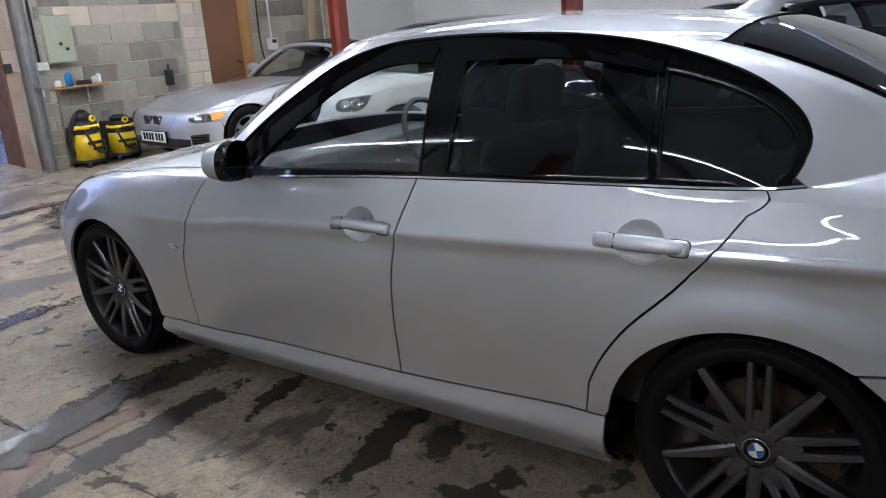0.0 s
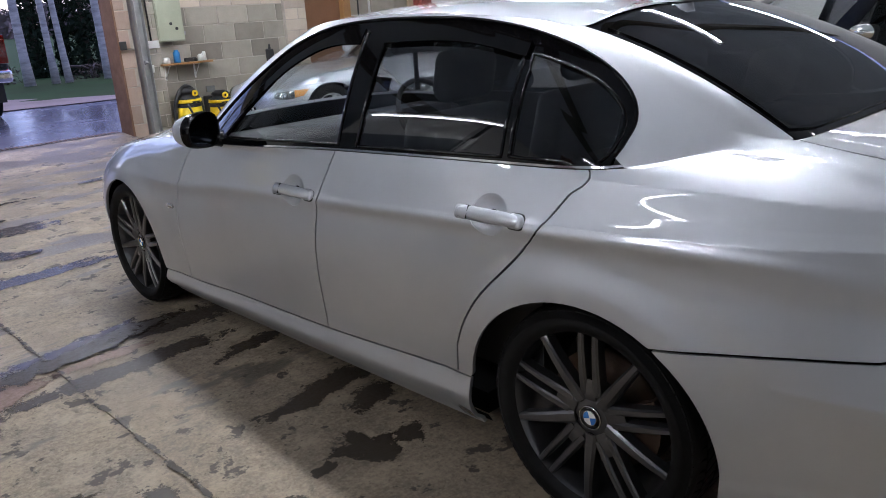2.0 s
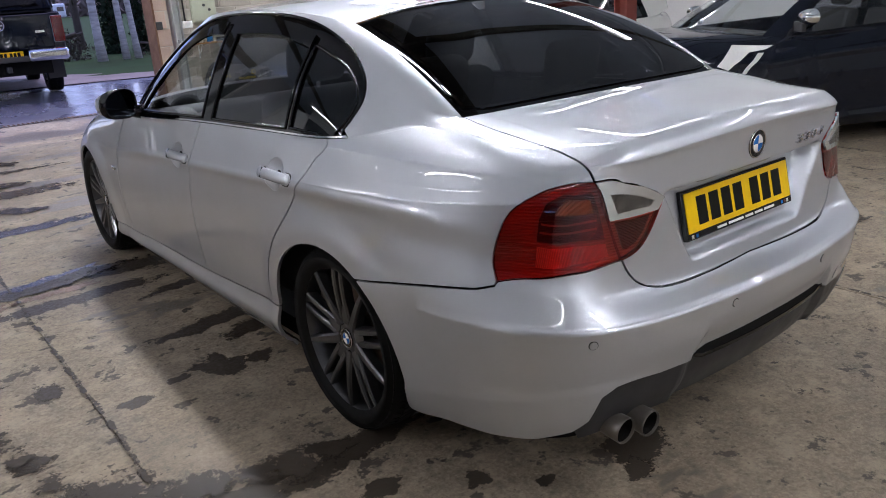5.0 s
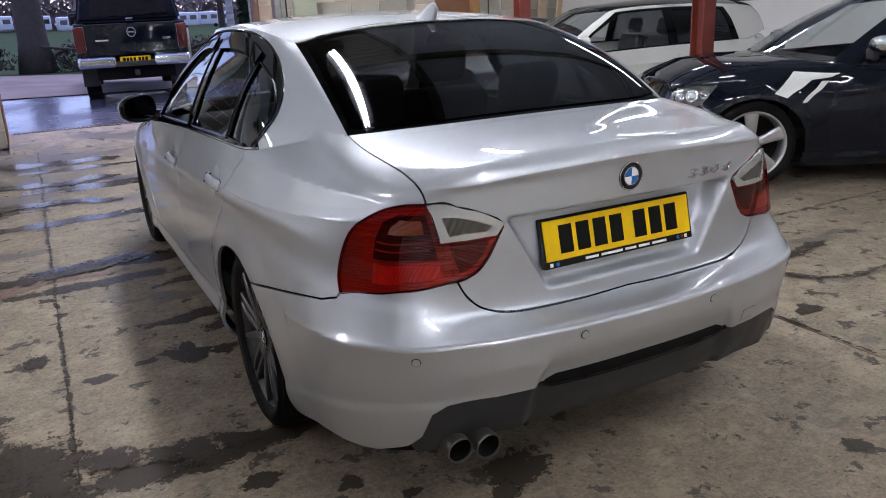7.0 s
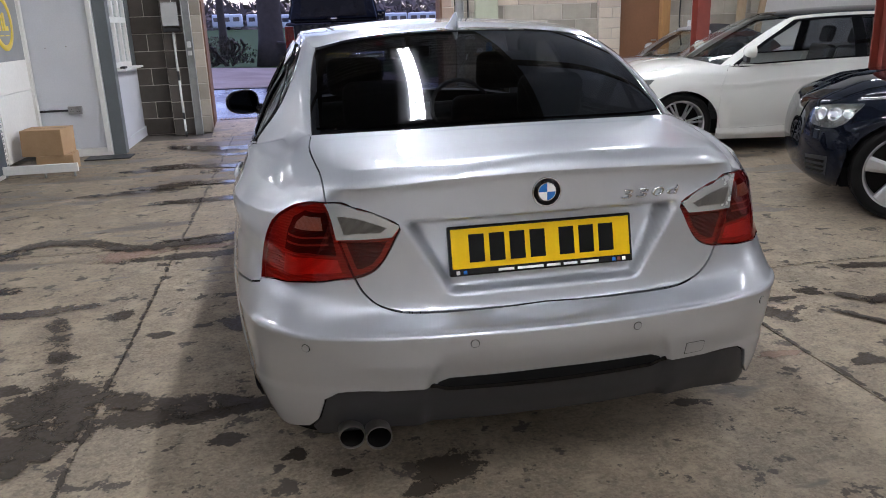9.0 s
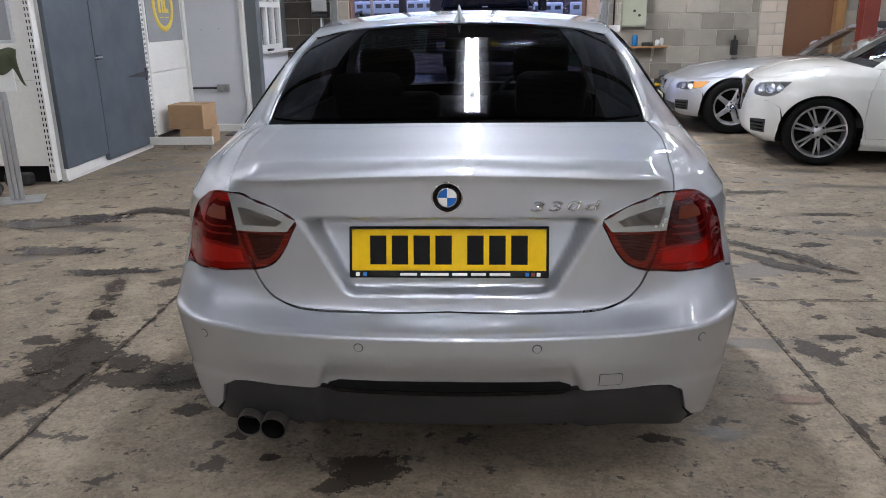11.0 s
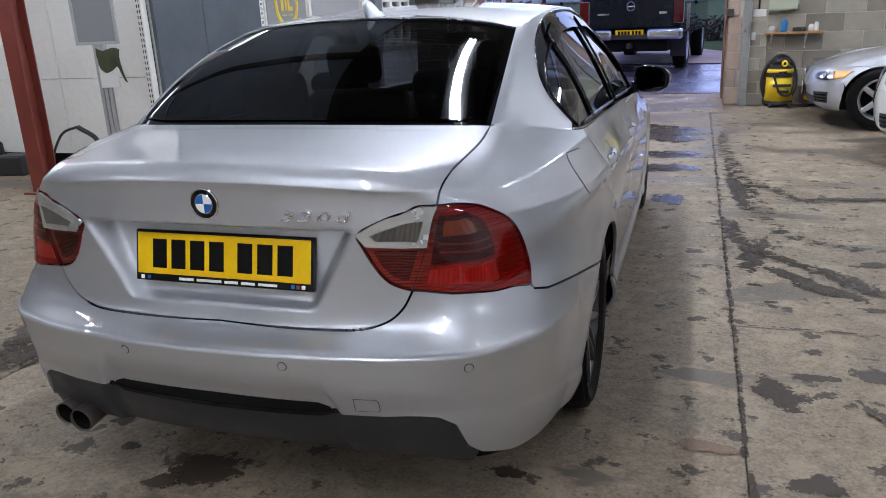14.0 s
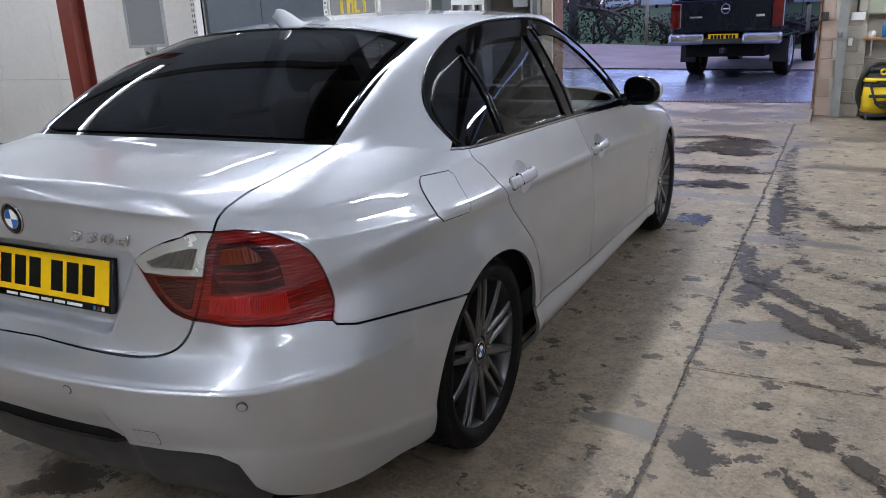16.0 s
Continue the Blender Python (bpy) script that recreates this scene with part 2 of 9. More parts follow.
def wood_material(name, a, b, scale=(1, 1, 6), rough=0.5, vary=0.0):
    m, nt, p = nodes_of(name)
    grain = noise_tex(nt, tex_coords(nt, 5.0, scale), 6.0, 8.0, 0.7)
    big = noise_tex(nt, tex_coords(nt, 1.0), 1.6, 4.0)
    c = mixc(nt, ramp(nt, grain, [(0.3, grey(0)), (0.7, grey(1))]), a, b)
    c = mixc(nt, ramp(nt, big, [(0.35, grey(0)), (0.8, grey(0.5))]), c, tuple(k * 0.55 for k in a))
    nt.links.new(c, p.inputs["Base Color"])
    p.inputs["Roughness"].default_value = rough
    nt.links.new(bump(nt, grain, 0.15, 0.003), p.inputs["Normal"])
    return m


CONCRETE = floor_material()
JOINT = surface("joint_dirt", (0.10, 0.085, 0.07), (0.14, 0.12, 0.10), 0.7, 0.9, scale=9, world=True, rel=0.6)
BLOCK = surface("concrete_block", (0.50, 0.455, 0.375), (0.37, 0.335, 0.275), 0.8, 0.95, scale=3.4, fine=75, rel=0.8, vary=0.5, world=True)
BLOCK_PALE = surface("pale_block", (0.74, 0.64, 0.52), (0.62, 0.53, 0.43), 0.8, 0.95, scale=3, fine=75, rel=0.7, vary=0.25, world=True)
# Darker block tone, shared by the doorway pier and the left walls.
BLOCK_DARK = surface("dark_block", (0.115, 0.098, 0.08), (0.075, 0.064, 0.053), 0.75, 0.95, scale=3, fine=75, rel=0.8, vary=0.35, world=True)
BRICKY = surface("pinkish_block", (0.56, 0.43, 0.345), (0.45, 0.34, 0.275), 0.8, 0.95, scale=4, fine=75, rel=0.7, vary=0.3, world=True)
MORTAR = surface("mortar", (0.52, 0.47, 0.40), (0.40, 0.36, 0.30), 0.9, 0.95, scale=8, rel=0.6, world=True)
WHITE_WALL = surface("white_painted_board", (0.76, 0.75, 0.73), (0.68, 0.67, 0.65), 0.5, 0.65, scale=1.1, fine=40, rel=0.06, world=True)
WHITE_PANEL = surface("white_shelving_panel", (0.78, 0.77, 0.73), (0.71, 0.70, 0.66), 0.35, 0.5, scale=1.5, fine=30, rel=0.03, world=True)
BLUISH_WALL = surface("pale_grey_wall", (0.62, 0.63, 0.66), (0.54, 0.55, 0.58), 0.5, 0.6, scale=1.3, rel=0.05, world=True)
GREY_DOOR = surface("grey_painted_door", (0.075, 0.09, 0.105), (0.062, 0.075, 0.088), 0.45, 0.6, scale=3, rel=0.08, world=True)
GREY_FRAME = surface("slate_grey_frame", (0.12, 0.135, 0.14), (0.10, 0.11, 0.115), 0.4, 0.5, scale=3, rel=0.03, world=True)
RED_STEEL = surface("red_oxide_steel", (0.19, 0.036, 0.023), (0.135, 0.026, 0.018), 0.45, 0.6, scale=5, rel=0.1, world=True)
GALV = surface("galvanised_steel", (0.42, 0.43, 0.42), (0.30, 0.31, 0.30), 0.35, 0.55, 0.6, scale=7, rel=0.1, world=True)
RUST = surface("rusty_edge", (0.17, 0.085, 0.045), (0.10, 0.055, 0.035), 0.7, 0.9, scale=9, rel=0.3, world=True)
CEIL = surface("dark_roof_sheet", (0.085, 0.074, 0.058), (0.05, 0.044, 0.036), 0.45, 0.65, scale=2, rel=0.15, world=True)
CEIL_PALE = surface("grey_roof_board", (0.52, 0.60, 0.72), (0.46, 0.53, 0.64), 0.6, 0.75, scale=1.5, rel=0.05, world=True)
PLY = wood_material("brown_plywood", (0.26, 0.125, 0.062), (0.20, 0.09, 0.042), (6, 1, 1))
PINE = wood_material("orange_pine", (0.48, 0.26, 0.10), (0.36, 0.18, 0.065), (1, 1, 0.15))
PALE_PINE = wood_material("pale_pine", (0.52, 0.40, 0.26), (0.40, 0.29, 0.17), (1, 1, 0.15))
CARD = surface("brown_cardboard", (0.42, 0.27, 0.145), (0.36, 0.23, 0.12), 0.7, 0.85, scale=5, rel=0.08)
TARMAC = surface("wet_tarmac", (0.125, 0.122, 0.155), (0.075, 0.074, 0.092), 0.10, 0.38, scale=0.8, fine=45, rel=0.25, world=True)
GRAVEL = surface("damp_gravel", (0.23, 0.17, 0.135), (0.16, 0.12, 0.095), 0.6, 0.85, scale=0.9, fine=30, rel=0.8, world=True)
GRASS_EARTH = surface("rough_grass_ground", (0.038, 0.068, 0.022), (0.048, 0.052, 0.026), 0.85, 0.95, scale=0.7, fine=12, rel=0.6, world=True, spec=0.05)
BOX_GREEN = surface("sage_green_enamel", (0.40, 0.42, 0.31), (0.35, 0.37, 0.27), 0.35, 0.5, scale=6, rel=0.04)
BLACK_HOSE = surface("black_ribbed_plastic", (0.02, 0.02, 0.02), rough=0.4, rough2=0.5, rel=0.05)
TOWEL = surface("olive_towel", (0.075, 0.085, 0.045), (0.055, 0.062, 0.033), 0.9, 0.95, scale=12, fine=160, rel=0.9)
ALU = surface("brushed_aluminium", (0.50, 0.51, 0.52), (0.42, 0.43, 0.44), 0.3, 0.42, 0.85, scale=8, rel=0.05)


def stain_material(name, a, b, r0, r1):
    """A damp mark that frays out towards its rim, where bare concrete shows between the specks."""
    m, nt, p = nodes_of(name)
    pos = tex_coords(nt, world=True)
    at = nt.nodes.new("ShaderNodeAttribute")
    at.attribute_name = "rim"
    coarse, fine = noise_tex(nt, pos, 12.0, 8.0, 0.78), noise_tex(nt, pos, 60.0, 4.0, 0.7)
    add = nt.nodes.new("ShaderNodeMath")
    add.operation = "MULTIPLY_ADD"
    nt.links.new(at.outputs["Fac"], add.inputs[0])
    add.inputs[1].default_value = -0.40
    nt.links.new(coarse, add.inputs[2])
    cover = ramp(nt, add.outputs[0], [(0.19, grey(0)), (0.23, grey(1))])
    nt.links.new(mixc(nt, fine, a, b), p.inputs["Base Color"])
    mr = nt.nodes.new("ShaderNodeMapRange")
    mr.inputs["From Min"].default_value, mr.inputs["From Max"].default_value = 0.35, 0.65
    mr.inputs["To Min"].default_value, mr.inputs["To Max"].default_value = r0, r1
    nt.links.new(fine, mr.inputs["Value"])
    nt.links.new(mr.outputs[0], p.inputs["Roughness"])
    p.inputs["Specular IOR Level"].default_value = 0.22 if r0 < 0.15 else 0.18
    nt.links.new(bump(nt, fine, 0.10 if r0 < 0.1 else 0.2, 0.003), p.inputs["Normal"])
    tr, mx = nt.nodes.new("ShaderNodeBsdfTransparent"), nt.nodes.new("ShaderNodeMixShader")
    nt.links.new(cover, mx.inputs[0])
    nt.links.new(tr.outputs[0], mx.inputs[1])
    nt.links.new(p.outputs[0], mx.inputs[2])
    nt.links.new(mx.outputs[0], nt.nodes["Material Output"].inputs[0])
    return m


PUDDLE = stain_material("wet_concrete_patch", (0.062, 0.050, 0.042), (0.085, 0.067, 0.052), 0.10, 0.26)
OILY = stain_material("oily_concrete_patch", (0.036, 0.028, 0.020), (0.070, 0.055, 0.041), 0.3, 0.6)
REPAIR = stain_material("pinkish_repair_patch", (0.27, 0.175, 0.125), (0.14, 0.095, 0.070), 0.3, 0.6)
BARK_BIRCH = surface("birch_bark", (0.62, 0.57, 0.51), (0.10, 0.088, 0.08), 0.8, 0.9, scale=2.6, fine=25, rel=0.4, stretch=(1, 1, 4.5))
BARK = surface("dark_bark", (0.09, 0.068, 0.052), (0.055, 0.043, 0.034), 0.9, 0.95, scale=7, fine=40, rel=0.8)
LEAF_DARK = surface("dark_evergreen_leaves", (0.022, 0.032, 0.018), (0.035, 0.045, 0.024), 0.85, 0.95, scale=1.2, rel=0, spec=0.05)
LEAF_BROWN = surface("winter_hedge_leaves", (0.085, 0.068, 0.050), (0.062, 0.060, 0.042), 0.85, 0.95, scale=1.5, rel=0, spec=0.05)
WOODS = surface("far_winter_woods", (0.17, 0.135, 0.12), (0.12, 0.105, 0.095), 0.9, 0.95, scale=0.15, rel=0, spec=0.03)
TUBE = lamp_mat("lit_fluorescent_tube", (0.95, 0.96, 1.0), 80.0)
# Side rows emit less, to hold down the floor's brightness there.
TUBE_SIDE = lamp_mat("dim_fluorescent_tube", (0.97, 0.96, 0.98), 34.0)
TUBE_DIM = lamp_mat("dimmer_fluorescent_tube", (0.97, 0.96, 0.98), 17.0)
LOGO_Y = surface("yellow_vinyl", (0.78, 0.58, 0.06), rough=0.4, rel=0)
LOGO_G = surface("grey_vinyl_panel", (0.26, 0.265, 0.275), (0.24, 0.245, 0.255), 0.4, 0.5, rel=0.02)

# ---- mesh helpers ----
def mesh_of(name, verts, faces, material, smooth=True):
    me = bpy.data.meshes.new(name)
    me.from_pydata([tuple(map(float, v)) for v in verts], [], [tuple(map(int, f)) for f in faces])
    me.materials.append(material)
    if smooth:
        me.shade_smooth()
    me.update()
    return me


def piece(name, verts, faces, material, parent=None, label="", smooth=True):
    ob = new(name, mesh_of(name, verts, faces, material, smooth))
    if parent is not None:
        ob.parent = parent
    if label:
        ob["label"] = label
    return ob


def part(name, bm, material, parent=None, label="", smooth=False, m=None):
    if m is not None:
        bm.transform(m)
    bmesh.ops.recalc_face_normals(bm, faces=bm.faces)
    me = bpy.data.meshes.new(name)
    bm.to_mesh(me)
    bm.free()
    me.materials.append(material)
    if smooth:
        me.shade_smooth()
    ob = new(name, me)
    if parent is not None:
        ob.parent = parent
    if label:
        ob["label"] = label
    return ob


def base_of(name, m, label, category, group=""):
    ob = new(name)
    ob.empty_display_size = 0.1
    ob.matrix_world = m
    return tagged(ob, label, category, group)


def box_bm(x0, x1, y0, y1, z0, z1, bevel=0.0, seg=2):
    bm = bmesh.new()
    bmesh.ops.create_cube(bm, size=1.0, matrix=Matrix.Translation(((x0 + x1) / 2, (y0 + y1) / 2, (z0 + z1) / 2)) @ Matrix.Diagonal((x1 - x0, y1 - y0, z1 - z0, 1)))
    if bevel:
        bmesh.ops.bevel(bm, geom=bm.edges[:], offset=bevel, segments=seg, affect="EDGES", profile=0.5)
    return bm


def cyl_bm(r, h, n=24, r2=None, m=None, bevel=0.0):
    bm = bmesh.new()
    bmesh.ops.create_cone(bm, cap_ends=True, segments=n, radius1=r, radius2=r if r2 is None else r2, depth=h, matrix=(m or Matrix()) @ Matrix.Translation((0, 0, h / 2)))
    if bevel:
        rim = [e for e in bm.edges if len(e.link_faces) == 2 and any(len(f.verts) > 4 for f in e.link_faces)]
        bmesh.ops.bevel(bm, geom=rim, offset=bevel, segments=2, affect="EDGES")
    return bm


def join_bm(*bms):
    out = bms[0]
    for other in bms[1:]:
        me = bpy.data.meshes.new("tmp")
        other.to_mesh(me)
        other.free()
        out.from_mesh(me)
        bpy.data.meshes.remove(me)
    return out


def lathe(profile, n=48, closed=False):
    """Turns (r, h) points about the x axis; h runs along x."""
    verts, faces = [], []
    k = len(profile)
    for i in range(n):
        a = 2 * math.pi * i / n
        verts += [(h, r * math.cos(a), r * math.sin(a)) for r, h in profile]
    for i in range(n):
        j = (i + 1) % n
        for q in range(k if closed else k - 1):
            q2 = (q + 1) % k
            faces.append((i * k + q, i * k + q2, j * k + q2, j * k + q))
    return verts, faces


def tube(path, r, n=8, taper=None):
    """A round tube along a list of points."""
    verts, faces = [], []
    pts = [Vector(p) for p in path]
    side = None
    for i, p in enumerate(pts):
        d = (pts[min(i + 1, len(pts) - 1)] - pts[max(i - 1, 0)]).normalized()
        if side is None:
            side = d.orthogonal().normalized()
        side = (side - d * side.dot(d)).normalized()
        up = d.cross(side)
        rr = r * (taper[i] if taper else 1.0)
        for k in range(n):
            a = 2 * math.pi * k / n
            verts.append(p + side * (rr * math.cos(a)) + up * (rr * math.sin(a)))
    for i in range(len(pts) - 1):
        for k in range(n):
            a, b = i * n + k, i * n + (k + 1) % n
            faces.append((a, b, b + n, a + n))
    faces.append(tuple(range(n - 1, -1, -1)))
    faces.append(tuple(range((len(pts) - 1) * n, len(pts) * n)))
    return verts, faces


def smooth_path(points, step=8):
    pts = [Vector(p) for p in points]
    ext = [pts[0] * 2 - pts[1], *pts, pts[-1] * 2 - pts[-2]]
    out = []
    for i in range(1, len(ext) - 2):
        a, b, c, d = ext[i - 1 : i + 3]
        for k in range(step):
            t = k / step
            out.append(0.5 * ((2 * b) + (c - a) * t + (2 * a - 5 * b + 4 * c - d) * t * t + (3 * b - a - 3 * c + d) * t**3))
    out.append(pts[-1])
    return out


def hermite(ts, vals, tq, tight=False):
    """A smooth curve through vals at ts, read at tq."""
    ts, vals, tq = np.asarray(ts, float), np.asarray(vals, float), np.asarray(tq, float)
    slope = np.gradient(vals, ts, axis=0)
    if tight:
        step = np.abs(np.diff(vals, axis=0)) / np.diff(ts).reshape((-1,) + (1,) * (vals.ndim - 1))
        cap = 2.2 * np.minimum(np.concatenate([step[:1], step]), np.concatenate([step, step[-1:]]))
        slope = np.clip(slope, -cap, cap)
    i = np.clip(np.searchsorted(ts, tq, side="right") - 1, 0, len(ts) - 2)
    h = ts[i + 1] - ts[i]
    u = (tq - ts[i]) / h
    shape = (-1,) + (1,) * (vals.ndim - 1)
    u, h = u.reshape(shape), h.reshape(shape)
    return (2 * u**3 - 3 * u**2 + 1) * vals[i] + (u**3 - 2 * u**2 + u) * h * slope[i] + (-2 * u**3 + 3 * u**2) * vals[i + 1] + (u**3 - u**2) * h * slope[i + 1]


class Sheet:
    """A curved sheet over a flat domain (s along the car's side, v upwards), held as a dense table; s < 0 is the mirror image."""

    def __init__(self, s_max, v_max, table, k):
        self.s_max, self.v_max, self.table, self.k = s_max, v_max, table, k
        ds, dv = np.gradient(table, axis=0), np.gradient(table, axis=1)
        n = np.cross(ds, dv)
        n[0, :, 0] = n[-1, :, 0] = 0
        self.normal = n / np.maximum(np.linalg.norm(n, axis=-1, keepdims=True), 1e-9)

    def _read(self, table, s, v):
        ns, nv = table.shape[:2]
        a = np.clip(np.abs(s) / self.s_max * (ns - 1), 0, ns - 1.0001)
        b = np.clip(v / self.v_max * (nv - 1), 0, nv - 1.0001)
        i, j = a.astype(int), b.astype(int)
        fa, fb = (a - i)[:, None], (b - j)[:, None]
        return (table[i, j] * (1 - fa) + table[i + 1, j] * fa) * (1 - fb) + (table[i, j + 1] * (1 - fa) + table[i + 1, j + 1] * fa) * fb

    def at(self, sv, lift=0.0):
        sv = np.asarray(sv, float).reshape(-1, 2)
        p, n = self._read(self.table, sv[:, 0], sv[:, 1]), self._read(self.normal, sv[:, 0], sv[:, 1])
        sign = np.where(sv[:, 0] < 0, -1.0, 1.0)
        flip = np.stack([sign, np.ones_like(sign), np.ones_like(sign)], 1)
        return (p + n * lift) * flip, n * flip

    def find(self, x=None, y=None, z=None, s=(0, 99), v=(0, 99)):
        """The (s, v) whose place is nearest to the coordinates given, on the half with x > 0."""
        ns, nv = self.table.shape[:2]
        i0, i1 = int(max(0, s[0] / self.s_max * (ns - 1))), int(min(ns, s[1] / self.s_max * (ns - 1) + 1))
        j0, j1 = int(max(0, v[0] / self.v_max * (nv - 1))), int(min(nv, v[1] / self.v_max * (nv - 1) + 1))
        t = self.table[i0:i1, j0:j1]
        d = sum((t[..., n] - c) ** 2 for n, c in enumerate((x, y, z)) if c is not None)
        i, j = np.unravel_index(np.argmin(d), d.shape)
        here = np.array([(i + i0) / (ns - 1) * self.s_max, (j + j0) / (nv - 1) * self.v_max])
        cell = np.array([self.s_max / (ns - 1), self.v_max / (nv - 1)])
        use = [n for n, c in enumerate((x, y, z)) if c is not None]
        if len(use) > 1:
            # settle between the table's nodes
            want, start = np.array([(x, y, z)[n] for n in use], float), here.copy()
            for _ in range(4):
                at = lambda q: self._read(self.table, np.array([max(q[0], 0.0)]), np.array([q[1]]))[0][use]
                p = at(here)
                J = np.stack([(at(here + cell * e) - at(here - cell * e)) / (2 * (cell @ np.array(e))) for e in ((1, 0), (0, 1))], 1)
                here = here + np.linalg.lstsq(J, want - p, rcond=1e-6)[0]
                here = np.clip(here, np.maximum(start - cell * 1.2, 0), np.minimum(start + cell * 1.2, [self.s_max, self.v_max]))
        return (float(here[0]), float(here[1]))


def bend(pts, step=6):
    """A smooth open curve through flat points."""
    return [tuple(p[:2]) for p in smooth_path([(a, b, 0) for a, b in pts], step)]


def in_poly(pts, poly):
    x, y = pts[:, 0][:, None], pts[:, 1][:, None]
    a, b = poly, np.roll(poly, -1, 0)
    cond = (a[:, 1] > y) != (b[:, 1] > y)
    with np.errstate(divide="ignore", invalid="ignore"):
        cross = (b[:, 0] - a[:, 0]) * (y - a[:, 1]) / (b[:, 1] - a[:, 1]) + a[:, 0]
    return (cond & (x < cross)).sum(1) % 2 == 1


def far_from(pts, poly):
    a, b = poly, np.roll(poly, -1, 0)
    d = b - a
    best = np.full(len(pts), 9e9)
    for p, q in zip(a, d):
        t = np.clip(((pts - p) @ q) / max(q @ q, 1e-12), 0, 1)
        best = np.minimum(best, np.hypot(*(pts - p - t[:, None] * q).T))
    return best


def densify(poly, step):
    out = []
    for a, b in zip(poly, np.roll(poly, -1, 0)):
        n = max(1, int(np.ceil(np.hypot(*(b - a)) / step)))
        out += [a + (b - a) * k / n for k in range(n)]
    return np.array(out)


def shrink(poly, d):
    """Moves a closed outline inwards by d."""
    nxt, prv = np.roll(poly, -1, 0), np.roll(poly, 1, 0)
    area = 0.5 * np.sum(poly[:, 0] * nxt[:, 1] - nxt[:, 0] * poly[:, 1])
    e1, e2 = poly - prv, nxt - poly
    n1 = np.stack([-e1[:, 1], e1[:, 0]], 1) / np.maximum(np.hypot(*e1.T), 1e-9)[:, None]
    n2 = np.stack([-e2[:, 1], e2[:, 0]], 1) / np.maximum(np.hypot(*e2.T), 1e-9)[:, None]
    n = n1 + n2
    n /= np.maximum((n * n).sum(1), 0.6)[:, None] / 2
    return poly + n * d * np.sign(area)


def panel(name, sheet, outline, material, parent, label="", holes=(), gap=0.003, flange=0.012, step=0.03, lift=0.0, mirror=False, vstep=None):
    """A pressed panel: the part of a sheet inside an outline, with a folded edge."""
    from mathutils.geometry import delaunay_2d_cdt

    k = np.array([1.0, sheet.k])
    rims = [shrink(densify(np.array(outline, float) * k, step * 0.7), gap)]
    rims += [shrink(densify(np.array(h, float) * k, step * 0.7), -gap) for h in holes]
    lo, hi = rims[0].min(0), rims[0].max(0)
    vs = vstep or step
    gx, gy = np.meshgrid(np.arange(lo[0], hi[0], step), np.arange(lo[1], hi[1], vs), indexing="ij")
    grid = np.stack([gx.ravel(), gy.ravel()], 1)
    ok = in_poly(grid, rims[0]) & (far_from(grid, rims[0]) > vs * 0.4)
    for r in rims[1:]:
        ok &= ~in_poly(grid, r) & (far_from(grid, r) > vs * 0.4)
    pts, edges = [], []
    for r in rims:
        n0 = sum(map(len, pts))
        edges += [(n0 + i, n0 + (i + 1) % len(r)) for i in range(len(r))]
        pts.append(r)
    pts.append(grid[ok])
    allp = np.concatenate(pts)
    v2, _, f2, *_ = delaunay_2d_cdt([Vector(p) for p in allp], edges, [], 0, 1e-6)
    v2 = np.array([tuple(p) for p in v2])
    tris = np.array([t for f in f2 for t in ((f[0], f[q], f[q + 1]) for q in range(1, len(f) - 1))])
    mid = v2[tris].mean(1)
    keep = in_poly(mid, rims[0])
    for r in rims[1:]:
        keep &= ~in_poly(mid, r)
    tris = tris[keep]
    used = np.unique(tris)
    remap = np.full(len(v2), -1)
    remap[used] = np.arange(len(used))
    tris, sv = remap[tris], v2[used] / k
    if mirror:
        sv = sv * [-1, 1]
    xyz, nor = sheet.at(sv, lift)
    e0, e1, e2 = xyz[tris[:, 0]], xyz[tris[:, 1]], xyz[tris[:, 2]]
    turned = (np.cross(e1 - e0, e2 - e0) * nor[tris[:, 0]]).sum(1) < 0
    tris[turned] = tris[turned][:, ::-1]
    verts, faces, normals = list(xyz), [tuple(t) for t in tris], [np.array(q) for q in nor]
    if flange:
        count = {}
        for a, b, c in tris:
            for e in ((a, b), (b, c), (c, a)):
                count[e] = 1
        rim = [e for e in count if (e[1], e[0]) not in count]
        top, low = {}, {}
        for e in rim:
            for q in e:
                if q not in top:
                    top[q] = len(verts)
                    verts.append(xyz[q])
                    low[q] = len(verts)
                    verts.append(xyz[q] - nor[q] * flange)
                    normals += [np.zeros(3), np.zeros(3)]
        for a, b in rim:
            side = np.cross(xyz[b] - xyz[a], nor[a])
            for q in (a, b):
                normals[top[q]] = normals[top[q]] + side
                normals[low[q]] = normals[low[q]] + side
        faces += [(top[b], top[a], low[a], low[b]) for a, b in rim]
    ob = piece(name, verts, faces, material, parent, label)
    ob.data.normals_split_custom_set_from_vertices([tuple(q / max(np.linalg.norm(q), 1e-9)) for q in normals])
    return ob

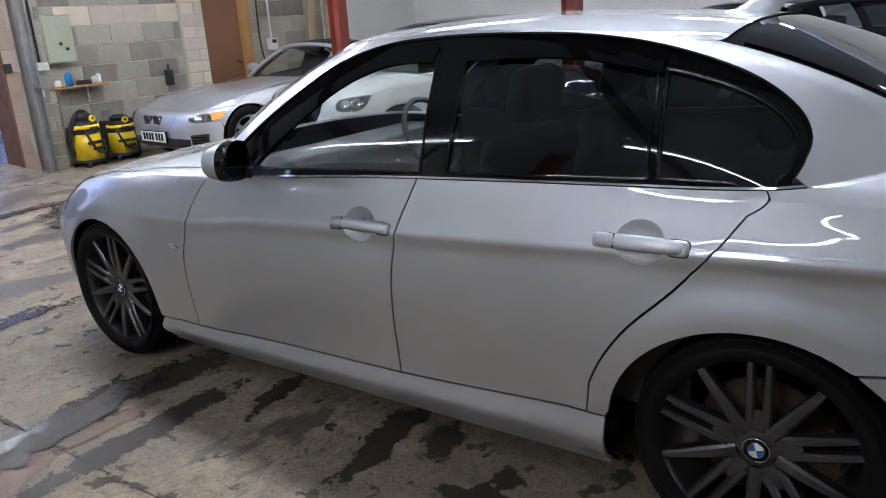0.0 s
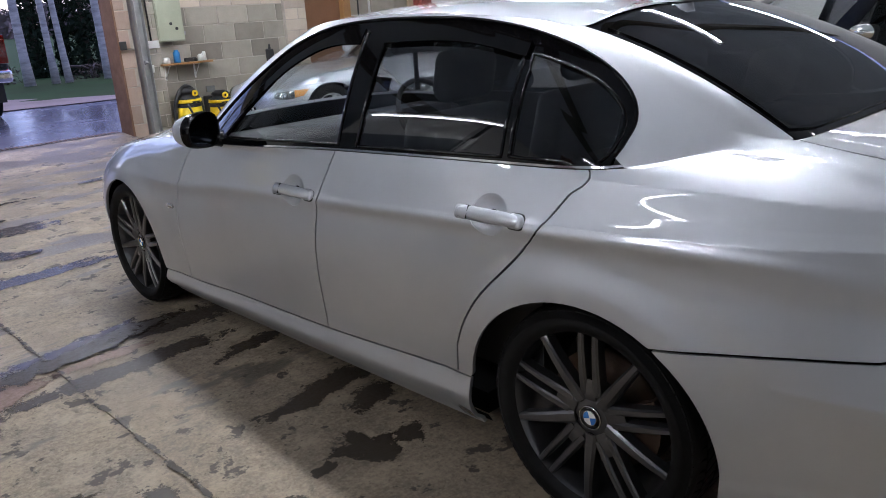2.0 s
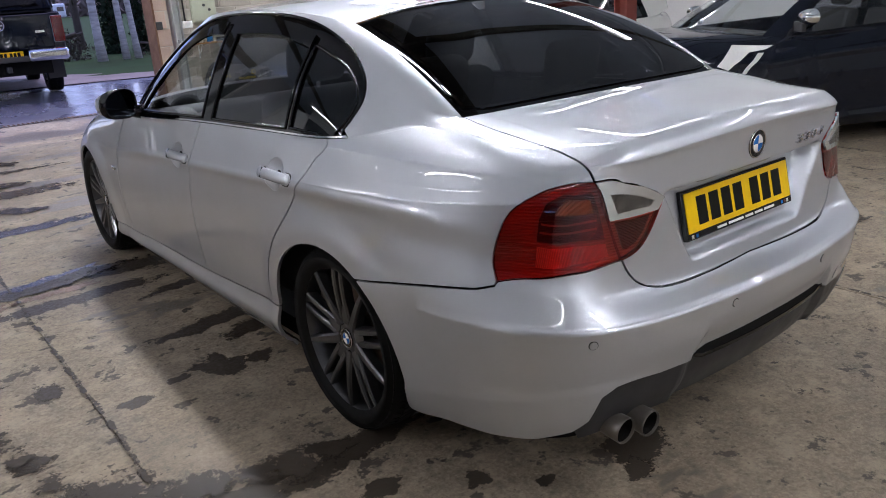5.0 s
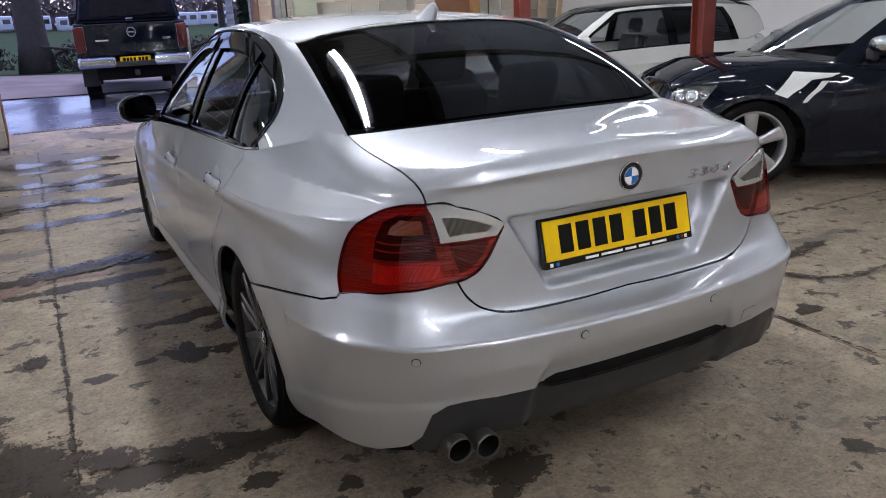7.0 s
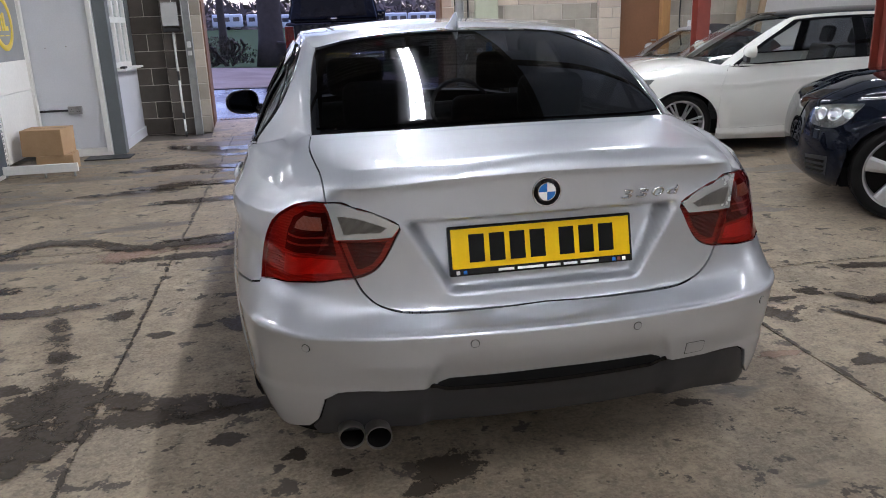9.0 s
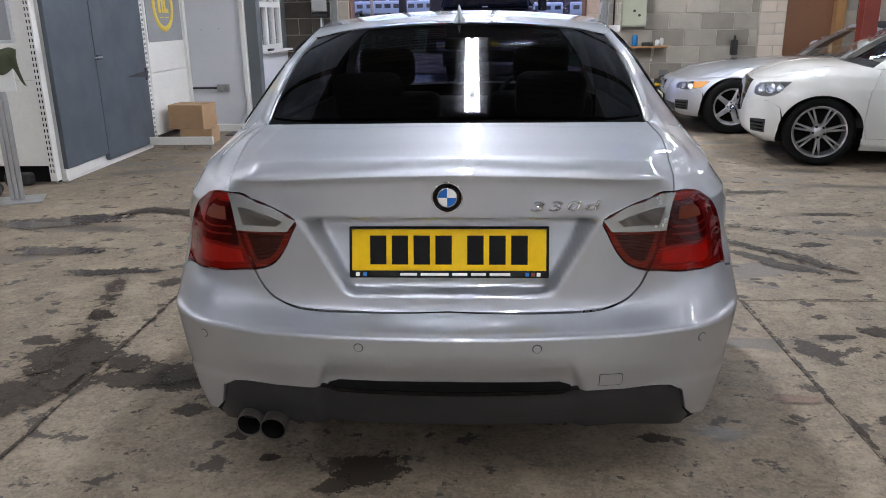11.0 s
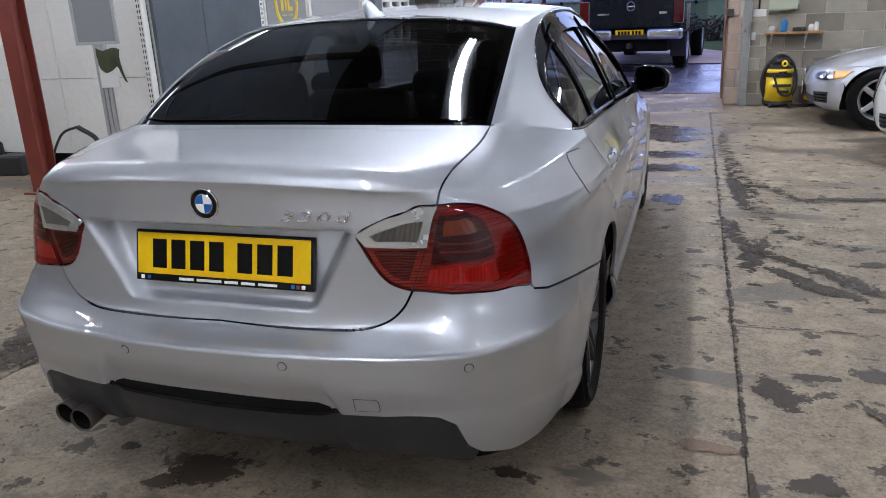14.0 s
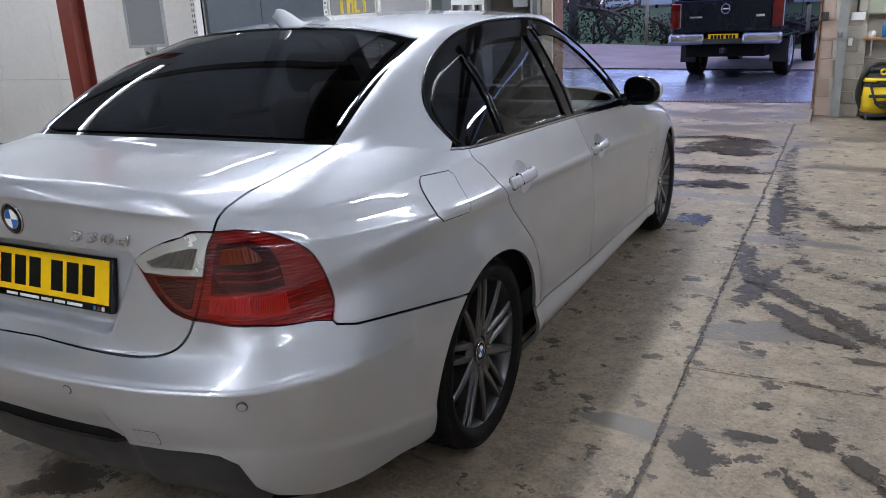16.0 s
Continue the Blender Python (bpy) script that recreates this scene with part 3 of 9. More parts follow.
# ---- silver saloon ----
# Stations from the middle of the tail round to the middle of the nose: lower outline (x, y), foot of the greenhouse (x, y, z), edge of the roof (x, y, z).
OUTLINE = [(0, -2.408), (0.30, -2.392), (0.55, -2.348), (0.69, -2.288), (0.785, -2.185), (0.84, -2.05), (0.876, -1.85), (0.892, -1.60), (0.897, -1.38), (0.898, -1.0),
           (0.898, -0.3), (0.898, 0.4), (0.897, 0.75), (0.895, 1.1), (0.884, 1.38), (0.86, 1.65), (0.79, 1.90), (0.62, 2.05), (0.33, 2.115), (0, 2.13)]
FOOT = [(0, -1.785, 1.052), (0.29, -1.785, 1.051), (0.50, -1.78, 1.05), (0.61, -1.765, 1.047), (0.66, -1.68, 1.036), (0.715, -1.60, 1.018), (0.77, -1.51, 0.995), (0.80, -1.43, 0.98),
        (0.815, -1.34, 0.972), (0.822, -1.0, 0.962), (0.835, -0.3, 0.938), (0.848, 0.36, 0.905)]
FOOT += [(0.80, 0.58, 0.902), (0.71, 0.73, 0.922), (0.62, 0.80, 0.936), (0.52, 0.85, 0.945), (0.40, 0.88, 0.951), (0.27, 0.90, 0.955), (0.13, 0.91, 0.957), (0, 0.915, 0.958)]
ROOF = [(0, -1.19, 1.348), (0.27, -1.19, 1.34), (0.46, -1.185, 1.32), (0.555, -1.165, 1.298), (0.572, -1.09, 1.312), (0.58, -1.0, 1.325), (0.584, -0.9, 1.335), (0.587, -0.8, 1.343),
        (0.589, -0.7, 1.35), (0.592, -0.5, 1.357), (0.588, -0.15, 1.352), (0.572, 0.05, 1.33)]
ROOF += [(0.56, 0.11, 1.318), (0.545, 0.15, 1.308), (0.45, 0.19, 1.328), (0.35, 0.215, 1.342), (0.25, 0.23, 1.35), (0.17, 0.24, 1.355), (0.08, 0.245, 1.358), (0, 0.247, 1.359)]
# Profiles (how far in from the outline, height), from the lower edge up to the last row before the greenhouse.
PROFILES = {
    0: [(0.075, 0.272), (0.04, 0.345), (0.02, 0.43), (0.003, 0.50), (0.0, 0.575), (0.012, 0.586), (0.112, 0.613), (0.118, 0.70), (0.112, 0.86), (0.109, 0.960), (0.1075, 0.988), (0.138, 1.019), (0.36, 1.031)],
    2: [(0.075, 0.268), (0.04, 0.345), (0.02, 0.43), (0.003, 0.50), (0.0, 0.576), (0.011, 0.588), (0.078, 0.64), (0.088, 0.72), (0.088, 0.83), (0.093, 0.938), (0.0915, 0.969), (0.125, 0.997), (0.34, 1.025)],
    3: [(0.065, 0.25), (0.04, 0.32), (0.025, 0.40), (0.010, 0.48), (0.0, 0.574), (0.010, 0.591), (0.045, 0.65), (0.07, 0.70), (0.085, 0.80), (0.098, 0.87), (0.115, 0.92), (0.138, 0.948), (0.33, 1.01)],
    4: [(0.06, 0.24), (0.04, 0.31), (0.025, 0.39), (0.010, 0.47), (0.0, 0.575), (0.007, 0.600), (0.03, 0.66), (0.05, 0.70), (0.062, 0.78), (0.078, 0.84), (0.096, 0.90), (0.125, 0.934), (0.26, 0.985)],
    5: [(0.06, 0.23), (0.04, 0.29), (0.022, 0.365), (0.01, 0.45), (0.0, 0.54), (0.002, 0.60), (0.018, 0.67), (0.036, 0.74), (0.048, 0.80), (0.064, 0.845), (0.083, 0.885), (0.106, 0.92), (0.19, 0.968)],
    6: [(0.06, 0.21), (0.04, 0.265), (0.022, 0.34), (0.01, 0.43), (0.002, 0.53), (0.0, 0.60), (0.010, 0.69), (0.024, 0.785), (0.022, 0.832), (0.034, 0.856), (0.050, 0.888), (0.072, 0.921), (0.120, 0.955)],
    8: [(0.062, 0.165), (0.010, 0.262), (0.020, 0.345), (0.012, 0.42), (0.003, 0.52), (0.0, 0.60), (0.004, 0.69), (0.012, 0.785), (0.007, 0.823), (0.0175, 0.846), (0.032, 0.878), (0.047, 0.912), (0.061, 0.94)],
    9: [(0.062, 0.158), (0.008, 0.252), (0.020, 0.336), (0.013, 0.41), (0.004, 0.51), (0.0, 0.60), (0.004, 0.69), (0.012, 0.77), (0.007, 0.806), (0.0175, 0.83), (0.033, 0.865), (0.047, 0.90), (0.060, 0.93)],
    10: [(0.060, 0.152), (0.008, 0.232), (0.020, 0.298), (0.014, 0.38), (0.004, 0.48), (0.0, 0.58), (0.003, 0.66), (0.011, 0.735), (0.007, 0.772), (0.0175, 0.797), (0.031, 0.835), (0.043, 0.872), (0.053, 0.906)],
    12: [(0.058, 0.148), (0.010, 0.213), (0.020, 0.265), (0.014, 0.34), (0.004, 0.44), (0.0, 0.53), (0.002, 0.60), (0.008, 0.66), (0.007, 0.70), (0.016, 0.728), (0.028, 0.775), (0.040, 0.825), (0.056, 0.87)],
    14: [(0.055, 0.16), (0.030, 0.22), (0.016, 0.28), (0.008, 0.35), (0.002, 0.45), (0.0, 0.53), (0.002, 0.60), (0.006, 0.65), (0.012, 0.69), (0.022, 0.725), (0.042, 0.765), (0.08, 0.80), (0.20, 0.845)],
    16: [(0.10, 0.20), (0.04, 0.27), (0.02, 0.34), (0.008, 0.42), (0.0, 0.50), (0.006, 0.56), (0.02, 0.61), (0.04, 0.65), (0.06, 0.68), (0.085, 0.705), (0.115, 0.732), (0.16, 0.76), (0.52, 0.845)],
    19: [(0.12, 0.21), (0.05, 0.28), (0.02, 0.35), (0.008, 0.42), (0.0, 0.50), (0.01, 0.55), (0.03, 0.60), (0.05, 0.64), (0.07, 0.67), (0.09, 0.70), (0.12, 0.73), (0.17, 0.757), (0.60, 0.86)],
}


def station_profiles(profiles, n):
    keys = sorted(profiles)
    data = np.array([profiles[q] for q in keys], float)
    idx = np.arange(n)
    flat = data.reshape(len(keys), -1)
    return np.stack([np.interp(idx, keys, flat[:, c]) for c in range(flat.shape[1])], 1).reshape(n, *data.shape[1:])


def both_ends(a, flip_x=True):
    """Adds the mirror images of the second and last but one stations, so that curves cross the middle smoothly."""
    f = np.ones(a.shape[-1])
    if flip_x:
        f[0] = -1
    return np.concatenate([a[1:2] * f, a, a[-2:-1] * f])


def loft(outline, foot, roof, profiles, spine, bulge_side=0.018, bulge_end=0.03, tail=4, nose=12, ns=700):
    """The three sheets of a car: body, greenhouse, roof. spine(y) is the roof's middle height."""
    outline, foot, roof = np.array(outline, float), np.array(foot, float), np.array(roof, float)
    n = len(outline)
    S = np.r_[0, np.cumsum(np.hypot(*np.diff(outline, axis=0).T))]
    Sx = np.r_[-S[1], S, 2 * S[-1] - S[-2]]
    sq = np.linspace(0, S[-1], ns)
    prof = station_profiles(profiles, n)
    rows = prof.shape[1]
    way = foot[:, :2] - outline
    dist = np.hypot(*way.T)
    way /= dist[:, None]
    run = np.gradient(np.concatenate([outline[1:2] * [-1, 1], outline, outline[-2:-1] * [-1, 1]]), axis=0)[1:-1]
    inward = np.stack([-run[:, 1], run[:, 0]], 1) / np.hypot(*run.T)[:, None]
    share = np.clip((prof[:, :, :1] - 0.10) / 0.15, 0, 1)
    rings = outline[:, None] + (inward[:, None] * (1 - share) + way[:, None] * share) * prof[:, :, :1]
    rings = np.concatenate([np.concatenate([rings, prof[:, :, 1:]], -1), foot[:, None]], 1)
    ring_s = hermite(Sx, np.concatenate([rings[1:2] * [-1, 1, 1], rings, rings[-2:-1] * [-1, 1, 1]]), sq)
    f, r = hermite(Sx, both_ends(foot), sq), hermite(Sx, both_ends(roof), sq)

    def ease(a, width):
        """Evens out a line of points along the car, mirrored at both ends."""
        q = np.arange(-40, 41)
        w = np.exp(-0.5 * (q * (sq[1] - sq[0]) / width) ** 2)
        flip = np.array([-1, 1, 1])
        long = np.concatenate([a[40:0:-1] * flip, a, a[-2:-42:-1] * flip])
        return np.stack([np.convolve(long[:, c], w / w.sum(), "valid") for c in range(3)], 1)

    zone = (np.clip((sq - S[tail - 1]) / 0.22, 0, 1) * np.clip((S[tail + 6] - sq) / 0.5, 0, 1))[:, None]
    zone = zone * zone * (3 - 2 * zone)
    f, r = ease(f, 0.05), ease(r, 0.03)
    f = f * (1 - zone) + ease(f, 0.11) * zone
    ring_s[:, -1] = f
    for row in range(5, rows):
        keep = min(1.0, max(0.0, (row - 7) / 4))
        a = ring_s[:, row] * (1 - keep) + ease(ring_s[:, row], 0.055) * keep
        deep = min(1.0, (row - 4) / 3)
        ring_s[:, row] = a * (1 - zone * deep) + ease(ease(a, 0.11), 0.11) * zone * deep
    vq = np.linspace(0, rows, rows * 24 + 1)
    body = np.moveaxis(hermite(np.arange(rows + 1), np.moveaxis(ring_s, 1, 0), vq, True), 0, 1)
    # even out the shoulder behind the rear door in both directions, keeping the foot of the greenhouse
    kern = np.exp(-0.5 * (np.arange(-40, 41) / 15.0) ** 2)
    kern /= kern.sum()
    ends = np.concatenate([2 * body[:, :1] - body[:, 40:0:-1], body, 2 * body[:, -1:] - body[:, -2:-42:-1]], 1)
    soft = np.apply_along_axis(lambda q: np.convolve(q, kern, "valid"), 1, ends)
    soft = np.stack([ease(soft[:, j], 0.08) for j in range(soft.shape[1])], 1)
    w = zone[:, None] * np.clip((vq - 9.0) / 1.2, 0, 1)[None, :, None]
    body = body * (1 - w) + soft * w
    body += (f - body[:, -1])[:, None] * np.clip((vq - (rows - 1.5)) / 1.5, 0, 1)[None, :, None] ** 2
    u = np.linspace(0, 1, 121)[None, :, None]
    chord = r - f

    along = np.gradient(f, axis=0)
    out = np.cross(along, chord)
    out /= np.linalg.norm(out, axis=1, keepdims=True)
    amount = np.interp(sq, [0, S[tail - 1], S[tail + 3], S[nose - 2], S[nose + 1], S[-1]], [bulge_end, bulge_end, bulge_side, bulge_side, bulge_end, bulge_end])
    house = f[:, None] + chord[:, None] * u + out[:, None] * amount[:, None, None] * 4 * u * (1 - u)
    yc = np.interp(r[:, 1], [r[:, 1].min(), r[:, 1].max()], [r[:, 1].min() * 0.92 + r[:, 1].max() * 0.08, r[:, 1].max() * 0.92 + r[:, 1].min() * 0.08])
    crown = np.stack([0 * yc, yc, spine(yc)], 1)
    w = np.linspace(0, 1, 61)[None, :, None]
    top = r[:, None] * (1 - w) + crown[:, None] * w
    rise = (1 - (1 - w[..., 0]) ** 2.2)
    top[..., 2] = r[:, None, 2] + (crown[:, None, 2] - r[:, None, 2]) * rise
    return S, Sheet(S[-1], rows, body, 0.075), Sheet(S[-1], 1.0, house, 0.45), Sheet(S[-1], 1.0, top, 0.55)


def push(sheet, amount):
    """Moves a sheet along its normals by amount(x, y, z)."""
    t = sheet.table
    return Sheet(sheet.s_max, sheet.v_max, t + sheet.normal * amount(t[..., 0], t[..., 1], t[..., 2])[..., None], sheet.k)


def step01(a, b, x):
    u = np.clip((x - a) / (b - a), 0, 1)
    return u * u * (3 - 2 * u)


def arch_flare(x, y, z):
    out = 0
    for cy in (-1.38, 1.38):
        q = np.hypot((y - cy) / 1.1, z - 0.315)
        out = out + 0.012 * step01(0.47, 0.36, q) * (x > 0.5) * (z > 0.2)
    return out


def plate_recess(x, y, z):
    tail = (y < -2.0)
    half = 0.385 - 0.09 * (0.86 - z) / 0.16
    wide = step01(half + 0.008, half - 0.026, np.abs(x))
    tall = step01(0.870, 0.859, z) * step01(0.654, 0.676, z)
    return -(0.040 + 0.18 * np.clip(z - 0.70, 0, 0.15)) * wide * tall * tail


def bumper_form(x, y, z):
    tail = (y < -1.9)
    edge = 0.325 + 0.035 * np.clip(0.50 - z, 0, 0.1) / 0.1
    pad = 0.016 * step01(edge + 0.010, edge - 0.012, np.abs(x)) * step01(0.54, 0.44, z)
    # corner: the lower part flares out under a crease that climbs towards the wheel
    line = 0.315 + 0.085 * np.clip((-1.8 - y) / 0.4, -0.6, 1.2)
    flare = 0.005 * step01(line + 0.016, line - 0.016, z) * step01(0.46, 0.56, np.abs(x)) * step01(-1.66, -1.76, y)
    return -pad * tail + flare


def creases(x, y, z):
    """Two pressed lines along the rear wing: one runs on from the waist, one from the handles to the tail lamp."""
    upper = np.interp(y, [-2.1, -1.7, -1.35], [0.932, 0.945, 0.952])
    lower = np.interp(y, [-2.14, -1.87, -1.5, -1.2], [0.879, 0.862, 0.846, 0.836])
    side = (x > 0.55)
    a = 0.010 * np.exp(-np.abs(z - upper) / 0.040) * step01(-2.14, -1.95, y) * step01(-1.25, -1.42, y)
    b = 0.009 * np.exp(-np.abs(z - lower) / 0.038) * step01(-2.16, -2.05, y) * step01(-1.0, -1.35, y)
    # boot lip, the edge below it, and the shelf of the bumper
    tail = (y < -1.85)
    lip = 1.019 - 0.073 * x * x
    c = (0.009 * np.exp(-np.abs(z - lip) / np.where(z > lip, 0.016, 0.012)) + 0.005 * np.exp(-np.abs(z - lip + 0.033) / 0.014)) * step01(0.66, 0.52, x) * tail
    d = 0.005 * np.exp(-np.abs(z - 0.577) / 0.022) * tail
    return (a + b) * side + c + d


S, BODY, HOUSE, TOP = loft(OUTLINE, FOOT, ROOF, PROFILES, lambda y: 1.396 - 0.10 * (y + 0.42) ** 2)
BODY = push(push(push(push(BODY, arch_flare), plate_recess), bumper_form), creases)
TAIL, FLANK = (0, S[6]), (S[4], S[16])


def flank(*yz, v=(0, 13)):
    return [BODY.find(y=y, z=z, s=FLANK, v=v) for y, z in yz]


def flank_v(y, v):
    """The point of the flank at a length y on row v."""
    ns, nv = BODY.table.shape[:2]
    j = int(round(v / BODY.v_max * (nv - 1)))
    i0 = int(S[5] / S[-1] * ns)
    i = i0 + np.argmin(np.abs(BODY.table[i0 : int(S[16] / S[-1] * ns), j, 1] - y))
    return (i / (ns - 1) * S[-1], v)


def rear(*pts):
    return [BODY.find(x=p[0], y=p[1], z=p[2], s=TAIL) for p in pts]


def rear_xz(*pts, v=(0, 11)):
    return [BODY.find(x=x, z=z, s=(0, S[4]), v=v) for x, z in pts]


def arch(cy, a0, a1, ry=0.372, rz=0.337, n=22):
    """Part of a wheel arch's edge, from angle a0 to a1 (degrees, 0 is towards the nose)."""
    out = []
    for k in range(n + 1):
        a = radians(a0 + (a1 - a0) * k / n)
        out.append((cy + ry * math.cos(a), 0.315 + rz * math.sin(a)))
    return out


saloon = base_of("saloon_car", pose(0, 0, 0), "silver metallic four-door saloon with dark alloy wheels and tinted glass", "car")

gap_front = [(0.60, 0.89), (0.66, 0.84), (0.722, 0.749), (0.765, 0.62), (0.782, 0.496), (0.775, 0.30)]
gap_mid = [(-0.345, 0.88), (-0.315, 0.80), (-0.295, 0.70), (-0.284, 0.59), (-0.28, 0.45)]
gap_back = [(-1.33, 0.92), (-1.278, 0.845), (-1.18, 0.73), (-1.066, 0.615), (-0.995, 0.515), (-0.955, 0.43)]
seam = [(-1.586, 0.598), (-1.75, 0.625), (-1.92, 0.653)]
gap_front, gap_mid, gap_back = bend(gap_front, 4), bend(gap_mid, 4), bend(gap_back, 4)
seam_end = rear((0.835, -2.04, 0.672), (0.80, -2.08, 0.682))
lamp_in_low = rear((0.53, -2.262, 0.722))
lamp_low = rear((0.792, -2.085, 0.694))
lamp_outer = rear((0.795, -2.07, 0.74), (0.785, -2.08, 0.80), (0.758, -2.10, 0.865), (0.70, -2.15, 0.918))
lamp_top = rear((0.64, -2.19, 0.928), (0.585, -2.22, 0.926))
lamp_under = bend(lamp_in_low + rear_xz((0.60, 0.716), (0.68, 0.709), (0.74, 0.702), v=(5.2, 11)) + lamp_low, 4)[1:-1]
lamp_edge = bend(lamp_low + lamp_outer + lamp_top, 4)
lid_gap = rear((0.592, -2.19, 0.965), (0.603, -2.12, 1.0), (0.613, -2.0, 1.02), (0.617, -1.88, 1.036))
split = rear((0.575, -2.235, 0.87), (0.553, -2.25, 0.79))
lid_low = rear_xz((0.505, 0.675), (0.46, 0.638), (0.38, 0.620), (0.20, 0.614), v=(5.2, 11))
lid_mid = rear_xz((0.0, 0.613), v=(5.2, 11))
lid_edge = bend(lamp_in_low + lid_low + lid_mid, 4)
corner_top = (S[3], 13)

bottom_f, bottom_m, bottom_b = flank_v(0.775, 2.0), flank_v(-0.28, 2.0), flank_v(-0.94, 2.0)
top_f, top_m, top_b = flank_v(0.56, 13), flank_v(-0.372, 13), flank_v(-1.362, 13)
arch_rear_a, arch_rear_b = arch(-1.38, 6, 122), arch(-1.38, 127, 196)
arch_front = arch(1.38, 172, 18, 0.358)


HANDLES = [(-0.160, 0.786), (-1.088, 0.834)]


def cup_ring(y, z, t=1.0, n=30):
    """The rim of a handle's finger cup."""
    return flank(*[(y + t * 0.062 * math.cos(2 * math.pi * k / n), z + 0.004 + t * 0.053 * math.sin(2 * math.pi * k / n)) for k in range(n)])


def door_front(side):
    o = [top_f, *flank(*gap_front), bottom_f, bottom_m, *flank(*gap_mid[::-1]), top_m]
    return panel("front_door", BODY, o, SILVER, saloon, mirror=side < 0, holes=(cup_ring(*HANDLES[0]),), vstep=0.02)


def door_rear(side):
    o = [top_m, *flank(*gap_mid), bottom_m, bottom_b, *flank(*gap_back[::-1]), top_b]
    return panel("rear_door", BODY, o, SILVER, saloon, mirror=side < 0, holes=(cup_ring(*HANDLES[1]),), vstep=0.02)


def quarter(side):
    o = [top_b, *flank(*gap_back), bottom_b, flank_v(-1.0, 2.0), *flank(*arch_rear_a), *flank(*seam), *seam_end, *lamp_edge, *lid_gap, corner_top]
    return panel("rear_wing", BODY, o, SILVER, saloon, mirror=side < 0, step=0.020, vstep=0.010)


def sill(side):
    o = [flank_v(0.99, 0), flank_v(1.02, 1.2), flank_v(0.995, 2.0), bottom_f, bottom_m, bottom_b, flank_v(-0.998, 2.0), flank_v(-1.0, 0)]
    return panel("side_skirt", BODY, o, SILVER, saloon, mirror=side < 0)


def wing_front(side):
    hood_edge = [(S[12] + 0.02, 13), (S[13], 12.4), (S[14], 12.1), (S[15], 11.9), (S[15] + 0.12, 11.5)]
    o = [bottom_f, *flank(*gap_front[::-1]), top_f, *hood_edge, flank_v(1.80, 6.0), *flank((1.72, 0.45)), *flank(*arch_front[::-1]), flank_v(1.01, 2.0)]
    return panel("front_wing", BODY, o, SILVER, saloon, mirror=side < 0)


def mirrored(half):
    """A closed outline over both halves from one that runs on the right half, from the middle to the middle."""
    return half + [(-s, v) for s, v in half[::-1] if s > 1e-6]


bumper_half = lid_edge[::-1] + lamp_under + lamp_low + seam_end[::-1] + flank(*seam[::-1]) + flank(*arch_rear_b) + [flank_v(-1.745, 0.3), (S[5], 0), (S[4], 0.15), (S[3] + 0.03, 0.5)]
insert_top = rear_xz((0.655, 0.315), (0.635, 0.385), (0.60, 0.408), (0.47, 0.412), (0.345, 0.416), (0.31, 0.425), (0.0, 0.43), v=(0, 5))
panel("rear_bumper", BODY, mirrored(bumper_half + insert_top), SILVER, saloon, step=0.011, vstep=0.011)
insert_half = insert_top[::-1] + [(S[3] + 0.025, 0.45), (S[3] + 0.01, 0.0), (0.0, 0.0)]
panel("bumper_insert", BODY, mirrored(insert_half), DIFFUSER, saloon, "dark grey lower bumper insert", gap=0.002, lift=-0.006)
lid_half = [(0, 13), corner_top] + lid_gap[::-1] + [lamp_top[-1]]
inner_lamp = rear((0.581, -2.221, 0.923), (0.52, -2.245, 0.913), (0.46, -2.262, 0.892), (0.405, -2.275, 0.862), (0.415, -2.276, 0.83), (0.445, -2.274, 0.775), (0.475, -2.272, 0.742), (0.505, -2.268, 0.728)) + lamp_in_low + split[::-1]
lid_outline = lid_half + bend(inner_lamp[1:8], 3) + lid_edge
panel("boot_lid", BODY, mirrored(lid_outline), SILVER, saloon, step=0.010, vstep=0.006)
for side in (1, -1):
    door_front(side), door_rear(side), quarter(side), sill(side), wing_front(side)
hood = [(S[12] + 0.03, 13), (S[13], 12.42), (S[14], 12.12), (S[15], 11.92), (S[16], 11.3), (S[17], 11.0), (S[19], 11.0), (S[19], 13)]
for side in (1, -1):
    panel("bonnet", BODY, hood, SILVER, saloon, mirror=side < 0, gap=0.0015)
nose_half = [flank_v(1.80, 6.0), *flank((1.72, 0.45)), *flank((1.735, 0.36)), flank_v(1.73, 0.3), (S[16], 0), (S[19], 0), (S[19], 6.0)]
lamp_front = [flank_v(1.80, 6.0), (S[15] + 0.12, 11.4), (S[16], 11.2), (S[17], 10.9), (S[17] + 0.1, 8.0), (S[17], 6.2)]
for side in (1, -1):
    panel("front_bumper", BODY, nose_half, SILVER, saloon, mirror=side < 0)
    panel("headlamp", BODY, lamp_front, CLEAR_LENS, saloon, "clear headlamp lens", mirror=side < 0)
    panel("grille", BODY, [(S[17], 6.2), (S[17] + 0.1, 8.0), (S[17], 10.9), (S[19], 10.9), (S[19], 6.2)], GLOSS_BLACK, saloon, mirror=side < 0)

